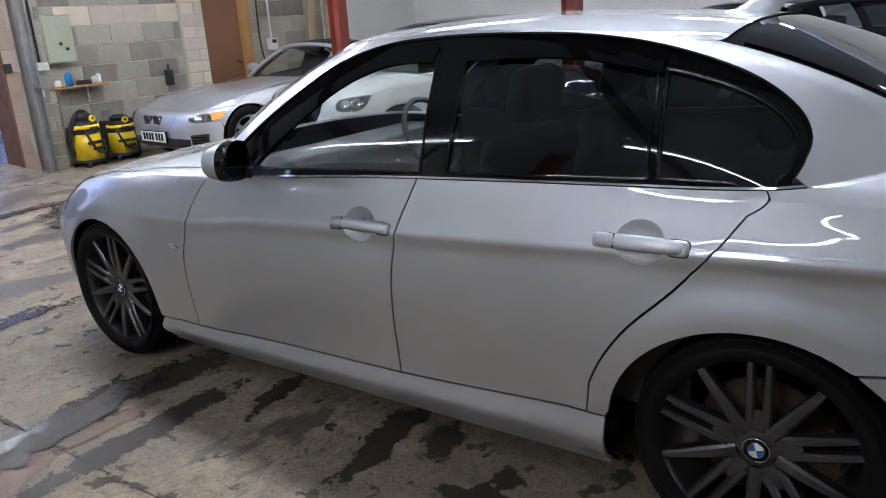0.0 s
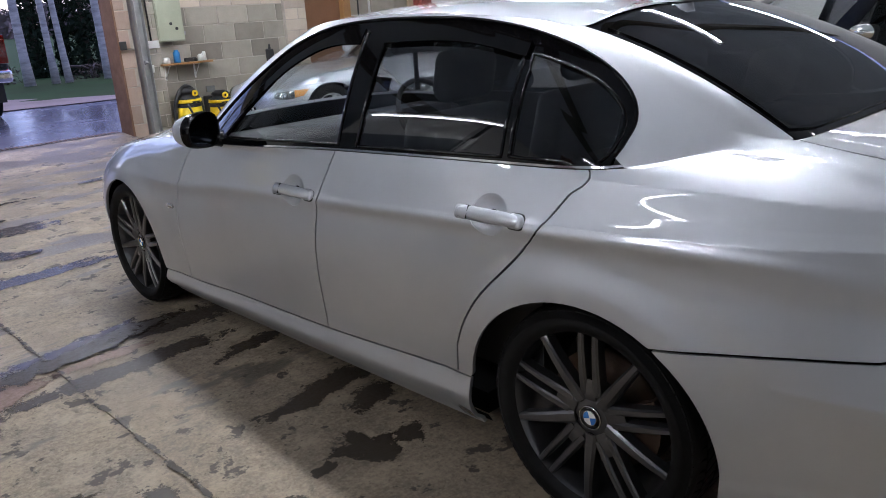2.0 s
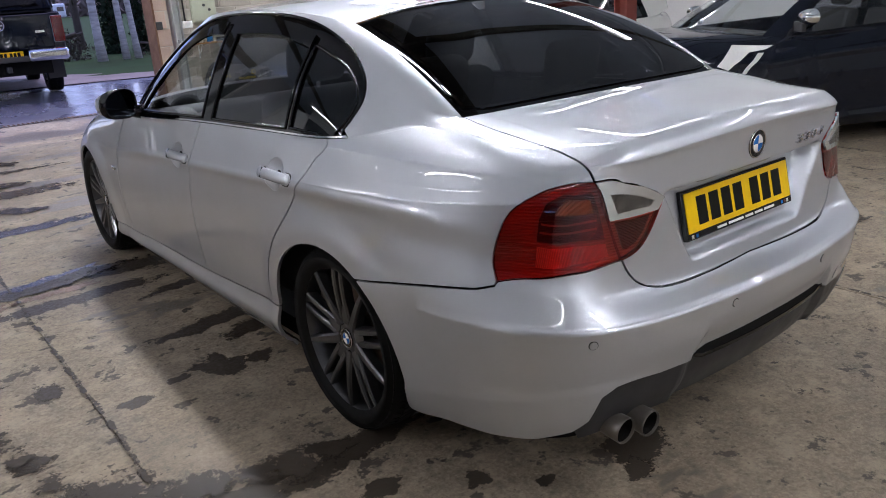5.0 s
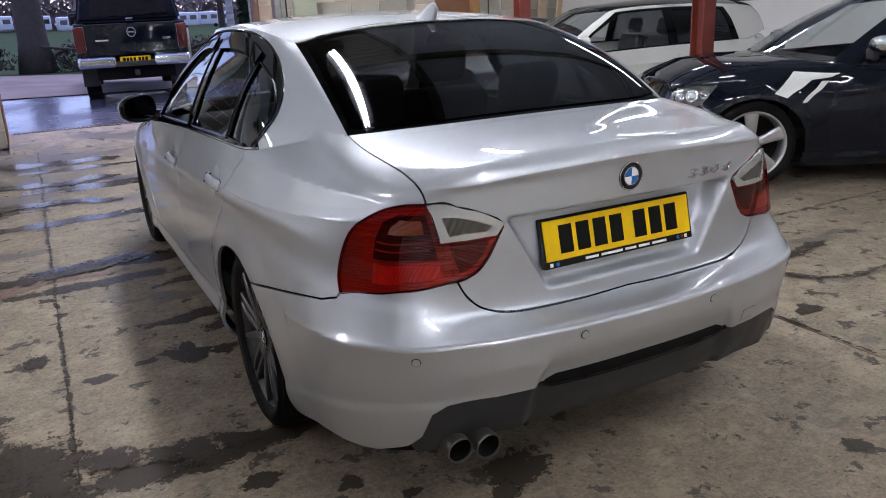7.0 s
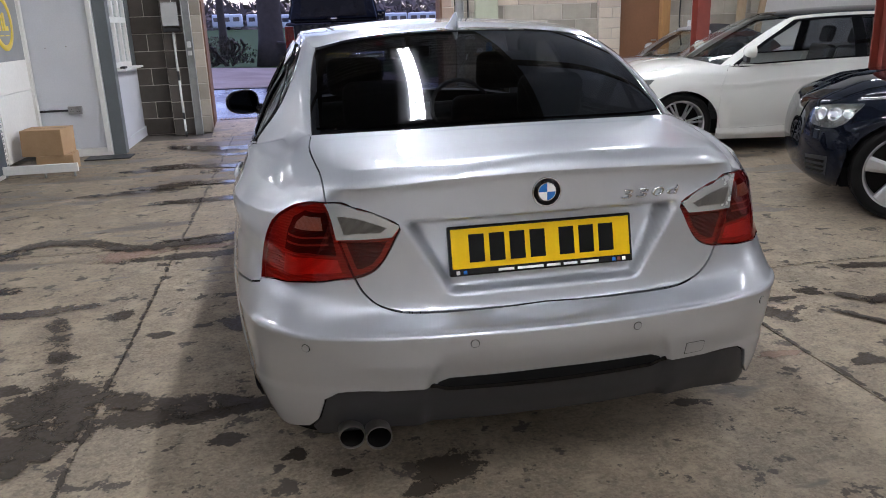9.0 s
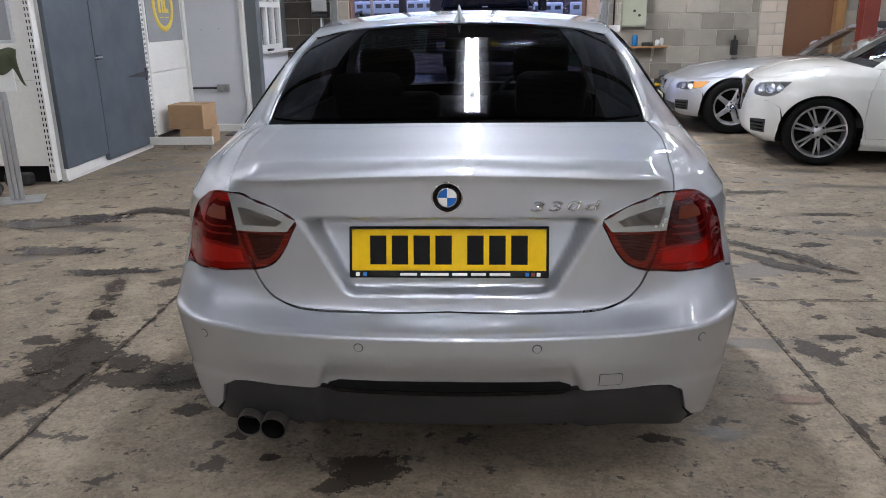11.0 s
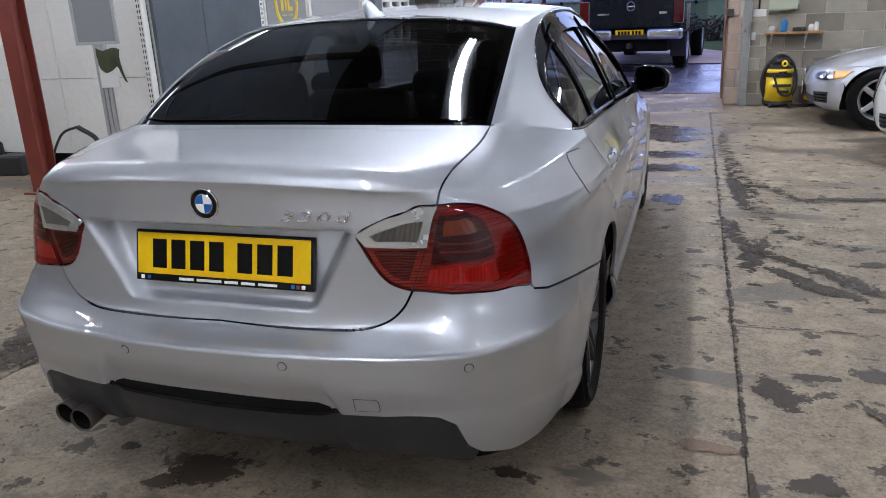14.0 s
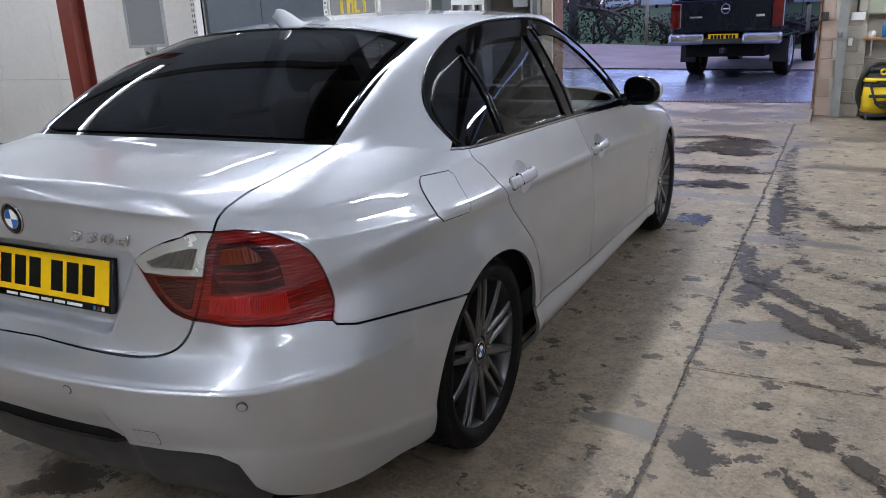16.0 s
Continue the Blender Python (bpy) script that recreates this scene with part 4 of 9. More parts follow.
# tail lamps: red lens over a ribbed reflector, pale reversing lamp towards the middle
outer_lamp = [lamp_in_low[0], *lamp_under, *lamp_edge, *split]
for side in (1, -1):
    m = side < 0
    lens = panel("tail_lamp", BODY, outer_lamp, RED_LENS, saloon, "red tail lamp lens", mirror=m, lift=0.004, gap=0.0015, flange=0.012, step=0.02)
    panel("reflector", BODY, outer_lamp, LAMP_BACK, lens, mirror=m, lift=-0.010, gap=0.001, flange=0, step=0.02)
    chamber = rear((0.592, -2.22, 0.900), (0.655, -2.188, 0.905), (0.690, -2.16, 0.885), (0.706, -2.150, 0.845), (0.712, -2.148, 0.790), (0.64, -2.20, 0.786), (0.572, -2.24, 0.783))
    panel("lamp_chamber", BODY, chamber, LAMP_DARK, lens, mirror=m, lift=-0.0055, gap=0.0, flange=0.004, step=0.02)
    amber = rear((0.600, -2.217, 0.886), (0.648, -2.192, 0.889), (0.668, -2.180, 0.872), (0.674, -2.175, 0.853), (0.597, -2.222, 0.851))
    panel("indicator_box", BODY, amber, LAMP_AMBER, lens, "amber ribbed indicator chamber", mirror=m, lift=0.0050, gap=0.0, flange=0.002, step=0.015)
    for zz, xo in ((0.832, 0.70), (0.812, 0.705)):
        bar = rear((0.590, -2.228, zz + 0.003), (xo, -2.152, zz + 0.003), (xo, -2.152, zz - 0.002), (0.588, -2.228, zz - 0.002))
        panel("lamp_rib", BODY, bar, LAMP_MID, lens, mirror=m, lift=-0.0035, gap=0.0, flange=0.003, step=0.02)
    lower = rear((0.570, -2.242, 0.770), (0.64, -2.20, 0.773), (0.712, -2.148, 0.776), (0.716, -2.146, 0.724), (0.64, -2.20, 0.729), (0.562, -2.246, 0.736))
    panel("lamp_chamber", BODY, lower, LAMP_SPARK, lens, mirror=m, lift=-0.006, gap=0.0, flange=0.004, step=0.02)
    for q in range(7):
        zz = 0.748 + q * 0.0155
        rib = rear((0.735, -2.128, zz + 0.0014), (0.786, -2.085, zz + 0.0014), (0.786, -2.085, zz - 0.0014), (0.735, -2.128, zz - 0.0014))
        panel("lamp_rib", BODY, rib, LAMP_MID, lens, mirror=m, lift=-0.004, gap=0.0, flange=0.003, step=0.02)
    inner_red = inner_lamp[:1] + bend(inner_lamp[1:8], 3) + inner_lamp[8:]
    lens2 = panel("boot_lamp", BODY, inner_red, RED_LENS, saloon, "red and clear lamp on the boot lid", mirror=m, lift=0.004, gap=-0.001, flange=0.012, step=0.015)
    panel("reflector", BODY, inner_red, LAMP_BACK, lens2, mirror=m, lift=-0.010, gap=0.001, flange=0, step=0.015)
    inner_dark = rear((0.543, -2.247, 0.818), (0.49, -2.262, 0.818), (0.438, -2.273, 0.820), (0.458, -2.274, 0.783), (0.482, -2.271, 0.757), (0.508, -2.267, 0.746), (0.522, -2.263, 0.746))
    panel("lamp_chamber", BODY, inner_dark, LAMP_DARK, lens2, mirror=m, lift=-0.005, gap=0.0, flange=0.004, step=0.015)
    clear = rear((0.581, -2.221, 0.9225), (0.52, -2.245, 0.9125), (0.46, -2.262, 0.8915), (0.406, -2.275, 0.8615), (0.425, -2.276, 0.838), (0.50, -2.265, 0.835), (0.562, -2.24, 0.832))
    clear = bend(clear[:4], 4) + bend(clear[4:], 3)
    lens3 = panel("reversing_lamp", BODY, clear, CREAM, saloon, "pale clear reversing lamp", mirror=m, lift=0.0095, gap=-0.0025, flange=0.008, step=0.015)
    dark = rear((0.556, -2.232, 0.893), (0.50, -2.25, 0.886), (0.432, -2.267, 0.861), (0.452, -2.27, 0.846), (0.545, -2.25, 0.843))
    panel("ribbed_window", BODY, dark, LAMP_WINDOW, lens3, "dark ribbed lamp window", mirror=m, lift=0.0112, gap=0.001, flange=0.004, step=0.012)

# greenhouse
PILLAR = S[12] + 0.7 * (S[13] - S[12])


def pane(yz, closed=True):
    """The outline on the greenhouse that shows as these (y, z) from the side."""
    yz = np.array(yz, float)
    dense = densify(yz, 0.03)
    if not closed:
        dense = dense[: len(dense) - int(np.ceil(np.hypot(*(yz[0] - yz[-1])) / 0.03)) + 1]
    out = [HOUSE.find(y=y, z=z, s=(S[4], S[13])) for y, z in dense]
    return [(a, 0.0 if b < 0.03 else b) for a, b in out]


surround = pane([(0.60, 0.90)] + bend([(0.575, 0.935), (0.43, 1.05), (0.245, 1.18), (0.085, 1.272), (-0.12, 1.326), (-0.36, 1.343), (-0.60, 1.342), (-0.80, 1.332), (-1.0, 1.304), (-1.17, 1.260), (-1.30, 1.208), (-1.392, 1.145), (-1.431, 1.085), (-1.424, 1.03)], 4) + [(-1.392, 0.958), (-1.0, 0.945), (-0.3, 0.925), (0.36, 0.89)])
arc = [q for q in surround if q[1] > 0]
w_front = pane([(0.36, 0.935)] + bend([(0.36, 0.94), (0.215, 1.07), (0.105, 1.168), (0.0, 1.238), (-0.13, 1.282), (-0.31, 1.303)], 4) + [(-0.342, 1.300), (-0.375, 0.96)])
w_rear = pane([(-0.47, 0.962), (-0.455, 1.290)] + bend([(-0.455, 1.292), (-0.62, 1.298), (-0.80, 1.29), (-0.97, 1.266), (-1.05, 1.247)], 4)[1:] + [(-1.078, 0.982)])
w_quarter = pane([(-1.105, 0.985), (-1.075, 1.237)] + bend([(-1.08, 1.238), (-1.18, 1.212), (-1.29, 1.176), (-1.374, 1.124), (-1.409, 1.075), (-1.401, 1.02), (-1.37, 0.985)], 4)[1:])


def seal(outline, r, lift, name, parent, m, closed=True, material=None):
    """A round rubber or trim line along an outline on the greenhouse."""
    d = densify(np.array(outline) * [1, HOUSE.k], 0.02) / [1, HOUSE.k]
    if not closed:
        d = np.array(outline)
    xyz, _ = HOUSE.at(d * [-1 if m else 1, 1], lift)
    pts = list(xyz) + ([xyz[0]] if closed else [])
    v, f = tube(pts, r, 6)
    piece(name, v, f, material or GLOSS_BLACK, parent)


for side in (1, -1):
    m = side < 0
    around = [(S[3], 0.0), *[(S[q], 0.0) for q in (4, 5, 6)], (arc[-1][0], 0.0), *arc[::-1], (arc[0][0], 0.0), (PILLAR, 0.0), (PILLAR, 1.0), (S[11], 1.0), (S[9], 1.0), (S[6], 1.0), (S[3], 1.0)]
    panel("pillar_and_rail", HOUSE, around, SILVER, saloon, "silver roof pillars and rail", mirror=m, gap=0.001, flange=0.01)
    fr = panel("window_surround", HOUSE, surround, GLOSS_BLACK, saloon, "gloss black window surround", holes=(w_front, w_rear, w_quarter), mirror=m, gap=0.001, lift=-0.002, flange=0.012)
    panel("front_window", HOUSE, w_front, CLEAR, fr, "clear window glass", mirror=m, gap=-0.004, lift=-0.007, flange=0)
    panel("rear_window", HOUSE, w_rear, TINT, fr, "dark privacy glass", mirror=m, gap=-0.004, lift=-0.007, flange=0)
    panel("quarter_window", HOUSE, w_quarter, TINT, fr, "dark privacy glass", mirror=m, gap=-0.004, lift=-0.007, flange=0)
    # smoked wind deflectors along the window heads
    d1 = pane(bend([(0.27, 1.045), (0.17, 1.13), (0.06, 1.21), (-0.06, 1.265), (-0.18, 1.297), (-0.34, 1.312)], 4) + bend([(-0.335, 1.266), (-0.20, 1.262), (-0.08, 1.236), (0.06, 1.170), (0.24, 1.030)], 4))
    d2 = pane(bend([(-0.45, 1.312), (-0.65, 1.316), (-0.85, 1.306), (-1.06, 1.264)], 4) + bend([(-1.065, 1.225), (-0.85, 1.262), (-0.65, 1.271), (-0.46, 1.267)], 4))
    for d in (d1, d2):
        panel("wind_deflector", HOUSE, d, GLOSS_BLACK, fr, mirror=m, gap=0.0, lift=0.010, flange=0.008)
    for w in (w_front, w_rear, w_quarter):
        seal(w, 0.0055, -0.002, "window_seal", fr, m)
    seal(arc, 0.005, 0.0, "surround_edge", fr, m, False)
    strip = [(arc[0][0] - 0.04, 0.0), (arc[0][0] - 0.04, 0.016), (arc[-1][0], 0.016), (arc[-1][0], 0.0)]
    panel("waist_strip", HOUSE, strip, CHROME, fr, "polished waist strip", mirror=m, gap=0.001, lift=0.006, flange=0.004)
rear_glass = [(0, 0.02), (S[2], 0.02), (S[3] - 0.025, 0.045), (S[3] - 0.035, 0.5), (S[3] - 0.05, 0.93), (S[2], 0.955), (0, 0.96)]
panel("rear_screen", HOUSE, mirrored(rear_glass), TINT_REAR, saloon, "dark tinted rear screen", gap=0.003, flange=0.006, lift=0.0)
rim_half = [(0, 0.0), (S[3] + 0.004, 0.0), (S[3] + 0.004, 1.0), (0, 1.0)]
panel("screen_seal", HOUSE, mirrored(rim_half), GLOSS_BLACK, saloon, holes=(mirrored([(0, 0.045), (S[2], 0.045), (S[3] - 0.055, 0.07), (S[3] - 0.065, 0.5), (S[3] - 0.08, 0.90), (S[2], 0.925), (0, 0.93)]),), gap=0.0, lift=-0.005, flange=0)
front_glass = [(PILLAR, 0.0), (S[19], 0.0), (S[19], 1.0), (PILLAR, 1.0)]
for side in (1, -1):
    panel("windscreen", HOUSE, front_glass, CLEAR, saloon, "clear windscreen", mirror=side < 0, gap=0.001, flange=0)
    panel("roof_half", TOP, [(0, 0), (S[19], 0), (S[19], 1), (0, 1)], SILVER, saloon, mirror=side < 0, gap=0.0, flange=0, step=0.04)

# soft hollow where the rear pillar runs into the shoulder
def pillar_foot(side):
    s_end = min(q[0] for q in arc) + 0.010
    ss = np.linspace(S[3] + 0.015, arc[-1][0] - 0.012, 60)
    w = step01(0.0, 0.16, ss - ss[0]) * step01(0.0, 0.15, np.maximum(s_end - ss, 0.0))
    a, b = 0.10 + 0.62 * w, 0.009 + 0.104 * w
    sg = np.where(side > 0, 1.0, -1.0)
    P0, N0 = BODY.at(np.stack([ss * sg, 13 - a], 1), 0.0008)
    Q0, _ = BODY.at(np.stack([ss * sg, 13 - a - 0.05], 1), 0.0008)
    P1, N1 = HOUSE.at(np.stack([ss * sg, b], 1), 0.0008)
    Q1, _ = HOUSE.at(np.stack([ss * sg, b + 0.01], 1), 0.0008)
    L = np.linalg.norm(P1 - P0, axis=1, keepdims=True)
    T0, T1 = P0 - Q0, Q1 - P1
    T0, T1 = T0 / np.linalg.norm(T0, axis=1, keepdims=True) * L, T1 / np.linalg.norm(T1, axis=1, keepdims=True) * L
    rows = 13
    u = np.linspace(0, 1, rows)[None, :, None]
    g = (2 * u**3 - 3 * u**2 + 1) * P0[:, None] + (u**3 - 2 * u**2 + u) * T0[:, None] + (-2 * u**3 + 3 * u**2) * P1[:, None] + (u**3 - u**2) * T1[:, None]
    n = np.cross(np.gradient(g, axis=0), np.gradient(g, axis=1)) * sg
    n /= np.linalg.norm(n, axis=-1, keepdims=True)
    n[:, 0], n[:, -1] = N0, N1
    faces = [(i * rows + j, (i + 1) * rows + j, (i + 1) * rows + j + 1, i * rows + j + 1) for i in range(59) for j in range(rows - 1)]
    ob = piece("pillar_foot", g.reshape(-1, 3), faces if side > 0 else [q[::-1] for q in faces], SILVER, saloon)
    ob.data.normals_split_custom_set_from_vertices([tuple(q) for q in n.reshape(-1, 3)])


for side in (1, -1):
    pillar_foot(side)

# near-black shell: gap shade as colour; floor pan and housing boxes block light
sv = [(a, b) for a in np.linspace(0, S[-1], 150) for b in np.linspace(0, 13, 40)]
for side in (1, -1):
    xyz, _ = BODY.at([(max(a, 1e-5) * side, b) for a, b in sv], -0.016)
    faces = []
    for i in range(149):
        for j in range(39):
            q = (i * 40 + j, (i + 1) * 40 + j, (i + 1) * 40 + j + 1, i * 40 + j + 1)
            c = xyz[list(q)].mean(0)
            if c[1] < -2.0 and 0.645 < c[2] < 0.95:
                continue
            if j >= 33 and (c[1] < -1.8 or c[1] > 0.9) or not any(((c[1] - cy) / 0.40) ** 2 + ((c[2] - 0.3) / 0.36) ** 2 < 1 for cy in (-1.38, 1.38)):
                faces.append(q)
    piece("inner_shell", xyz, faces, VOID, saloon)
part("floor_pan", join_bm(box_bm(-0.80, 0.80, -0.98, 0.98, 0.17, 0.24), box_bm(-0.55, 0.55, -2.15, 2.0, 0.25, 0.30), box_bm(-0.60, 0.60, -1.78, -1.0, 0.28, 0.62), box_bm(-0.60, 0.60, 1.0, 1.9, 0.28, 0.6)), VOID, saloon)


# wheels
def sector(r0, r1, a0, a1, x0, x1, n=6, lean=0.0):
    """A block between two radii and two angles about the x axis."""
    bm = bmesh.new()
    rows = []
    for i in range(n + 1):
        a = a0 + (a1 - a0) * i / n
        rows.append([bm.verts.new((x, r * math.cos(a), r * math.sin(a))) for r, x in ((r0, x0), (r1, x0 + lean), (r1, x1 + lean), (r0, x1))])
    for p, q in zip(rows, rows[1:]):
        for c in range(4):
            bm.faces.new((p[c], p[(c + 1) % 4], q[(c + 1) % 4], q[c]))
    bm.faces.new(rows[0]), bm.faces.new(rows[-1][::-1])
    return bm


def spoke(angle, r0, r1, w0, w1, face, depth=0.03, dish=0.028):
    """A tapered spoke out along an angle: it dips towards the hub and rolls over at its edges."""
    bm = bmesh.new()
    rows = []
    for i in range(9):
        t = i / 8
        r, w = r0 + (r1 - r0) * t, (w0 + (w1 - w0) * t) / 2
        x = face - dish * (1 - t) ** 1.6 * 0.7 - 0.006 * t**3
        rows.append([(x - depth, r, -w), (x - 0.006, r, -w), (x, r, -w * 0.55), (x, r, w * 0.55), (x - 0.006, r, w), (x - depth, r, w)])
    vs = [[bm.verts.new(p) for p in row] for row in rows]
    for p, q in zip(vs, vs[1:]):
        for c in range(6):
            bm.faces.new((p[c], p[(c + 1) % 6], q[(c + 1) % 6], q[c]))
    bm.faces.new(vs[0]), bm.faces.new(vs[-1][::-1])
    bm.transform(Matrix.Rotation(angle, 4, "X"))
    return bm


def roundel(parent, r, x, m=None, label="blue and white quartered roundel"):
    m = m or Matrix()
    ring = part("badge", cyl_bm(r, 0.006, 32, m=m @ Matrix.Translation((x, 0, 0)) @ Matrix.Rotation(radians(90), 4, "Y"), bevel=0.0015), GLOSS_BLACK, parent, label, True)
    rim_v, rim_f = lathe([(r * 0.90, x + 0.0055), (r * 0.95, x + 0.0078), (r * 1.0, x + 0.0055)], 32)
    piece("badge_rim", [m @ Vector(v) for v in rim_v], rim_f, CHROME, ring)
    rim_v, rim_f = lathe([(r * 0.56, x + 0.0062), (r * 0.59, x + 0.0076), (r * 0.63, x + 0.0062)], 32)
    piece("badge_rim", [m @ Vector(v) for v in rim_v], rim_f, CHROME, ring)
    for q in range(4):
        part("badge_quarter", sector(0.0004, r * 0.57, q * math.pi / 2, (q + 1) * math.pi / 2, x + 0.006, x + 0.0072, 6), BLUE_P if q % 2 else WHITE_P, ring, m=m)
    return ring


def tyre_parts(parent, R=0.318, W=0.24, rim=0.247, blocks=64):
    h = W / 2
    prof = [(rim - 0.012, -h + 0.022), (rim + 0.004, -h + 0.008), (rim + 0.03, -h), (R - 0.032, -h + 0.002), (R - 0.010, -h + 0.016), (R - 0.006, -h + 0.03), (R - 0.006, h - 0.03), (R - 0.010, h - 0.016), (R - 0.032, h - 0.002), (rim + 0.03, h), (rim + 0.004, h - 0.008), (rim - 0.012, h - 0.022)]
    v, f = lathe(prof, 72)
    tyre = piece("tyre", v, f, RUBBER, parent, "black low-profile tyre")
    verts, faces = [], []
    for k in range(blocks):
        a = 2 * math.pi * k / blocks
        da = 2 * math.pi / blocks * 0.78
        for x0, x1, skew in ((-h + 0.012, -h + 0.055, 0.04), (-h + 0.062, -0.008, 0.1), (0.008, h - 0.062, -0.1), (h - 0.055, h - 0.012, -0.04)):
            n0 = len(verts)
            for r in (R - 0.008, R):
                for x, sk in ((x0, 0), (x1, skew * 0.5)):
                    drop = 0.012 if abs(x) > h - 0.02 else 0
                    for aa in (a, a + da):
                        verts.append((x, (r - drop) * math.cos(aa + sk), (r - drop) * math.sin(aa + sk)))
            faces += [tuple(n0 + q for q in f) for f in ((4, 5, 7, 6), (0, 1, 5, 4), (2, 6, 7, 3), (0, 4, 6, 2), (1, 3, 7, 5))]
    piece("tread", verts, faces, RUBBER, tyre, smooth=False)
    return tyre


def saloon_wheel(y, side, turn):
    """Ten-arm alloy wheel: five twin spokes and five single ones. The outer face looks along +x before it is turned."""
    hub = new("wheel")
    hub.parent = saloon
    hub.matrix_parent_inverse = Matrix()
    hub.matrix_basis = pose(0.755 * side, y, 0.318, 0, 0, 0 if side > 0 else 180) @ pose(0, 0, 0, turn, 0, 0)
    hub["label"] = "dark grey ten-spoke alloy wheel"
    tyre_parts(hub, rim=0.256)
    v, f = lathe([(0.212, -0.10), (0.224, -0.06), (0.229, 0.02), (0.236, 0.075), (0.245, 0.092), (0.250, 0.099), (0.2535, 0.106), (0.2585, 0.107), (0.262, 0.103), (0.260, 0.090)], 64)
    piece("rim", v, f, ALLOY_DARK, hub)
    bms = []
    for k in range(5):
        a = 2 * math.pi * k / 5
        for off in (-1, 1):
            b = spoke(0, 0.066, 0.250, 0.026, 0.0172, 0.103, 0.036)
            b.transform(Matrix.Translation((0, 0, 0.0195 * off)))
            b.transform(Matrix.Rotation(a + off * 0.010, 4, "X"))
            bms.append(b)
        # the web that joins a pair towards the hub
        bms.append(spoke(a, 0.050, 0.112, 0.060, 0.040, 0.088, 0.030, 0.012))
        bms.append(spoke(a + math.pi / 5, 0.050, 0.250, 0.040, 0.0215, 0.103, 0.036))
    for b in bms:
        part("spoke", b, ALLOY_DARK, hub, smooth=False)
    v, f = lathe([(0.0, 0.079), (0.036, 0.079), (0.043, 0.0775), (0.062, 0.074), (0.080, 0.068), (0.089, 0.058), (0.092, 0.03)], 40)
    piece("hub_face", v, f, ALLOY_DARK, hub)
    for k in range(5):
        a = 2 * math.pi * (k + 0.5) / 5
        # Near-black plug: the hole's shade as colour.
        part("bolt_hole", cyl_bm(0.0145, 0.014, 16, m=Matrix.Translation((0.0645, 0.0605 * math.cos(a), 0.0605 * math.sin(a))) @ Matrix.Rotation(radians(90), 4, "Y")), SOOT_AND_HOLE, hub)
        part("wheel_bolt", cyl_bm(0.0085, 0.008, 6, m=Matrix.Translation((0.0725, 0.0605 * math.cos(a), 0.0605 * math.sin(a))) @ Matrix.Rotation(radians(90), 4, "Y")), STEEL_DARK, hub)
    roundel(hub, 0.034, 0.0785)
    v, f = lathe([(0.06, 0.015), (0.165, 0.015), (0.165, -0.01), (0.06, -0.01)], 40)
    piece("brake_disc", v, f, STEEL_RUST, hub)
    cal = part("brake_caliper", sector(0.10, 0.185, radians(-28 - turn), radians(28 - turn), -0.03, 0.045), STEEL_RUST, hub)
    return hub


for y, side, turn in ((-1.38, -1, 18), (1.38, -1, 14), (-1.38, 1, 16), (1.38, 1, 60)):
    saloon_wheel(y, side, turn)

# ---- saloon: fittings ----
def on_flank(y, z, side):
    """A frame on the flank: its z axis points outwards, its y axis up."""
    s, v = BODY.find(y=y, z=z, s=FLANK)
    p, n = BODY.at([(s * side if side > 0 else -s, v)])
    n = Vector(n[0]).normalized()
    ahead = Vector((0, 1, 0))
    ahead = (ahead - n * ahead.dot(n)).normalized()
    up = n.cross(ahead)
    if up.z < 0:
        up = -up
    ahead = up.cross(n)
    return Matrix((ahead, up, n)).transposed().to_4x4(), Vector(p[0])


def frame_at(rot, p):
    return Matrix.Translation(p) @ rot


def pill(length, height, depth, n=28, taper=0.75, bow=0.0):
    """A long rounded bar lying along x, flat at its back, bowed outwards."""
    verts, faces = [], []
    for i in range(n + 1):
        t = -1 + 2 * i / n
        w = (1 - abs(t) ** 5) ** 0.5 if abs(t) < 1 else 0.0
        h = height / 2 * max(w, 0.04)
        d = depth * max(w, 0.05)
        for k in range(12):
            a = 2 * math.pi * k / 12
            z = math.sin(a)
            verts.append((t * length / 2, h * math.cos(a) * (1 if z >= 0 else 1), bow * (1 - t * t) + d * (z * 0.5 + 0.5)))
    for i in range(n):
        for k in range(12):
            a, b = i * 12 + k, i * 12 + (k + 1) % 12
            faces.append((a, b, b + 12, a + 12))
    faces += [tuple(range(11, -1, -1)), tuple(n * 12 + q for q in range(12))]
    return verts, faces


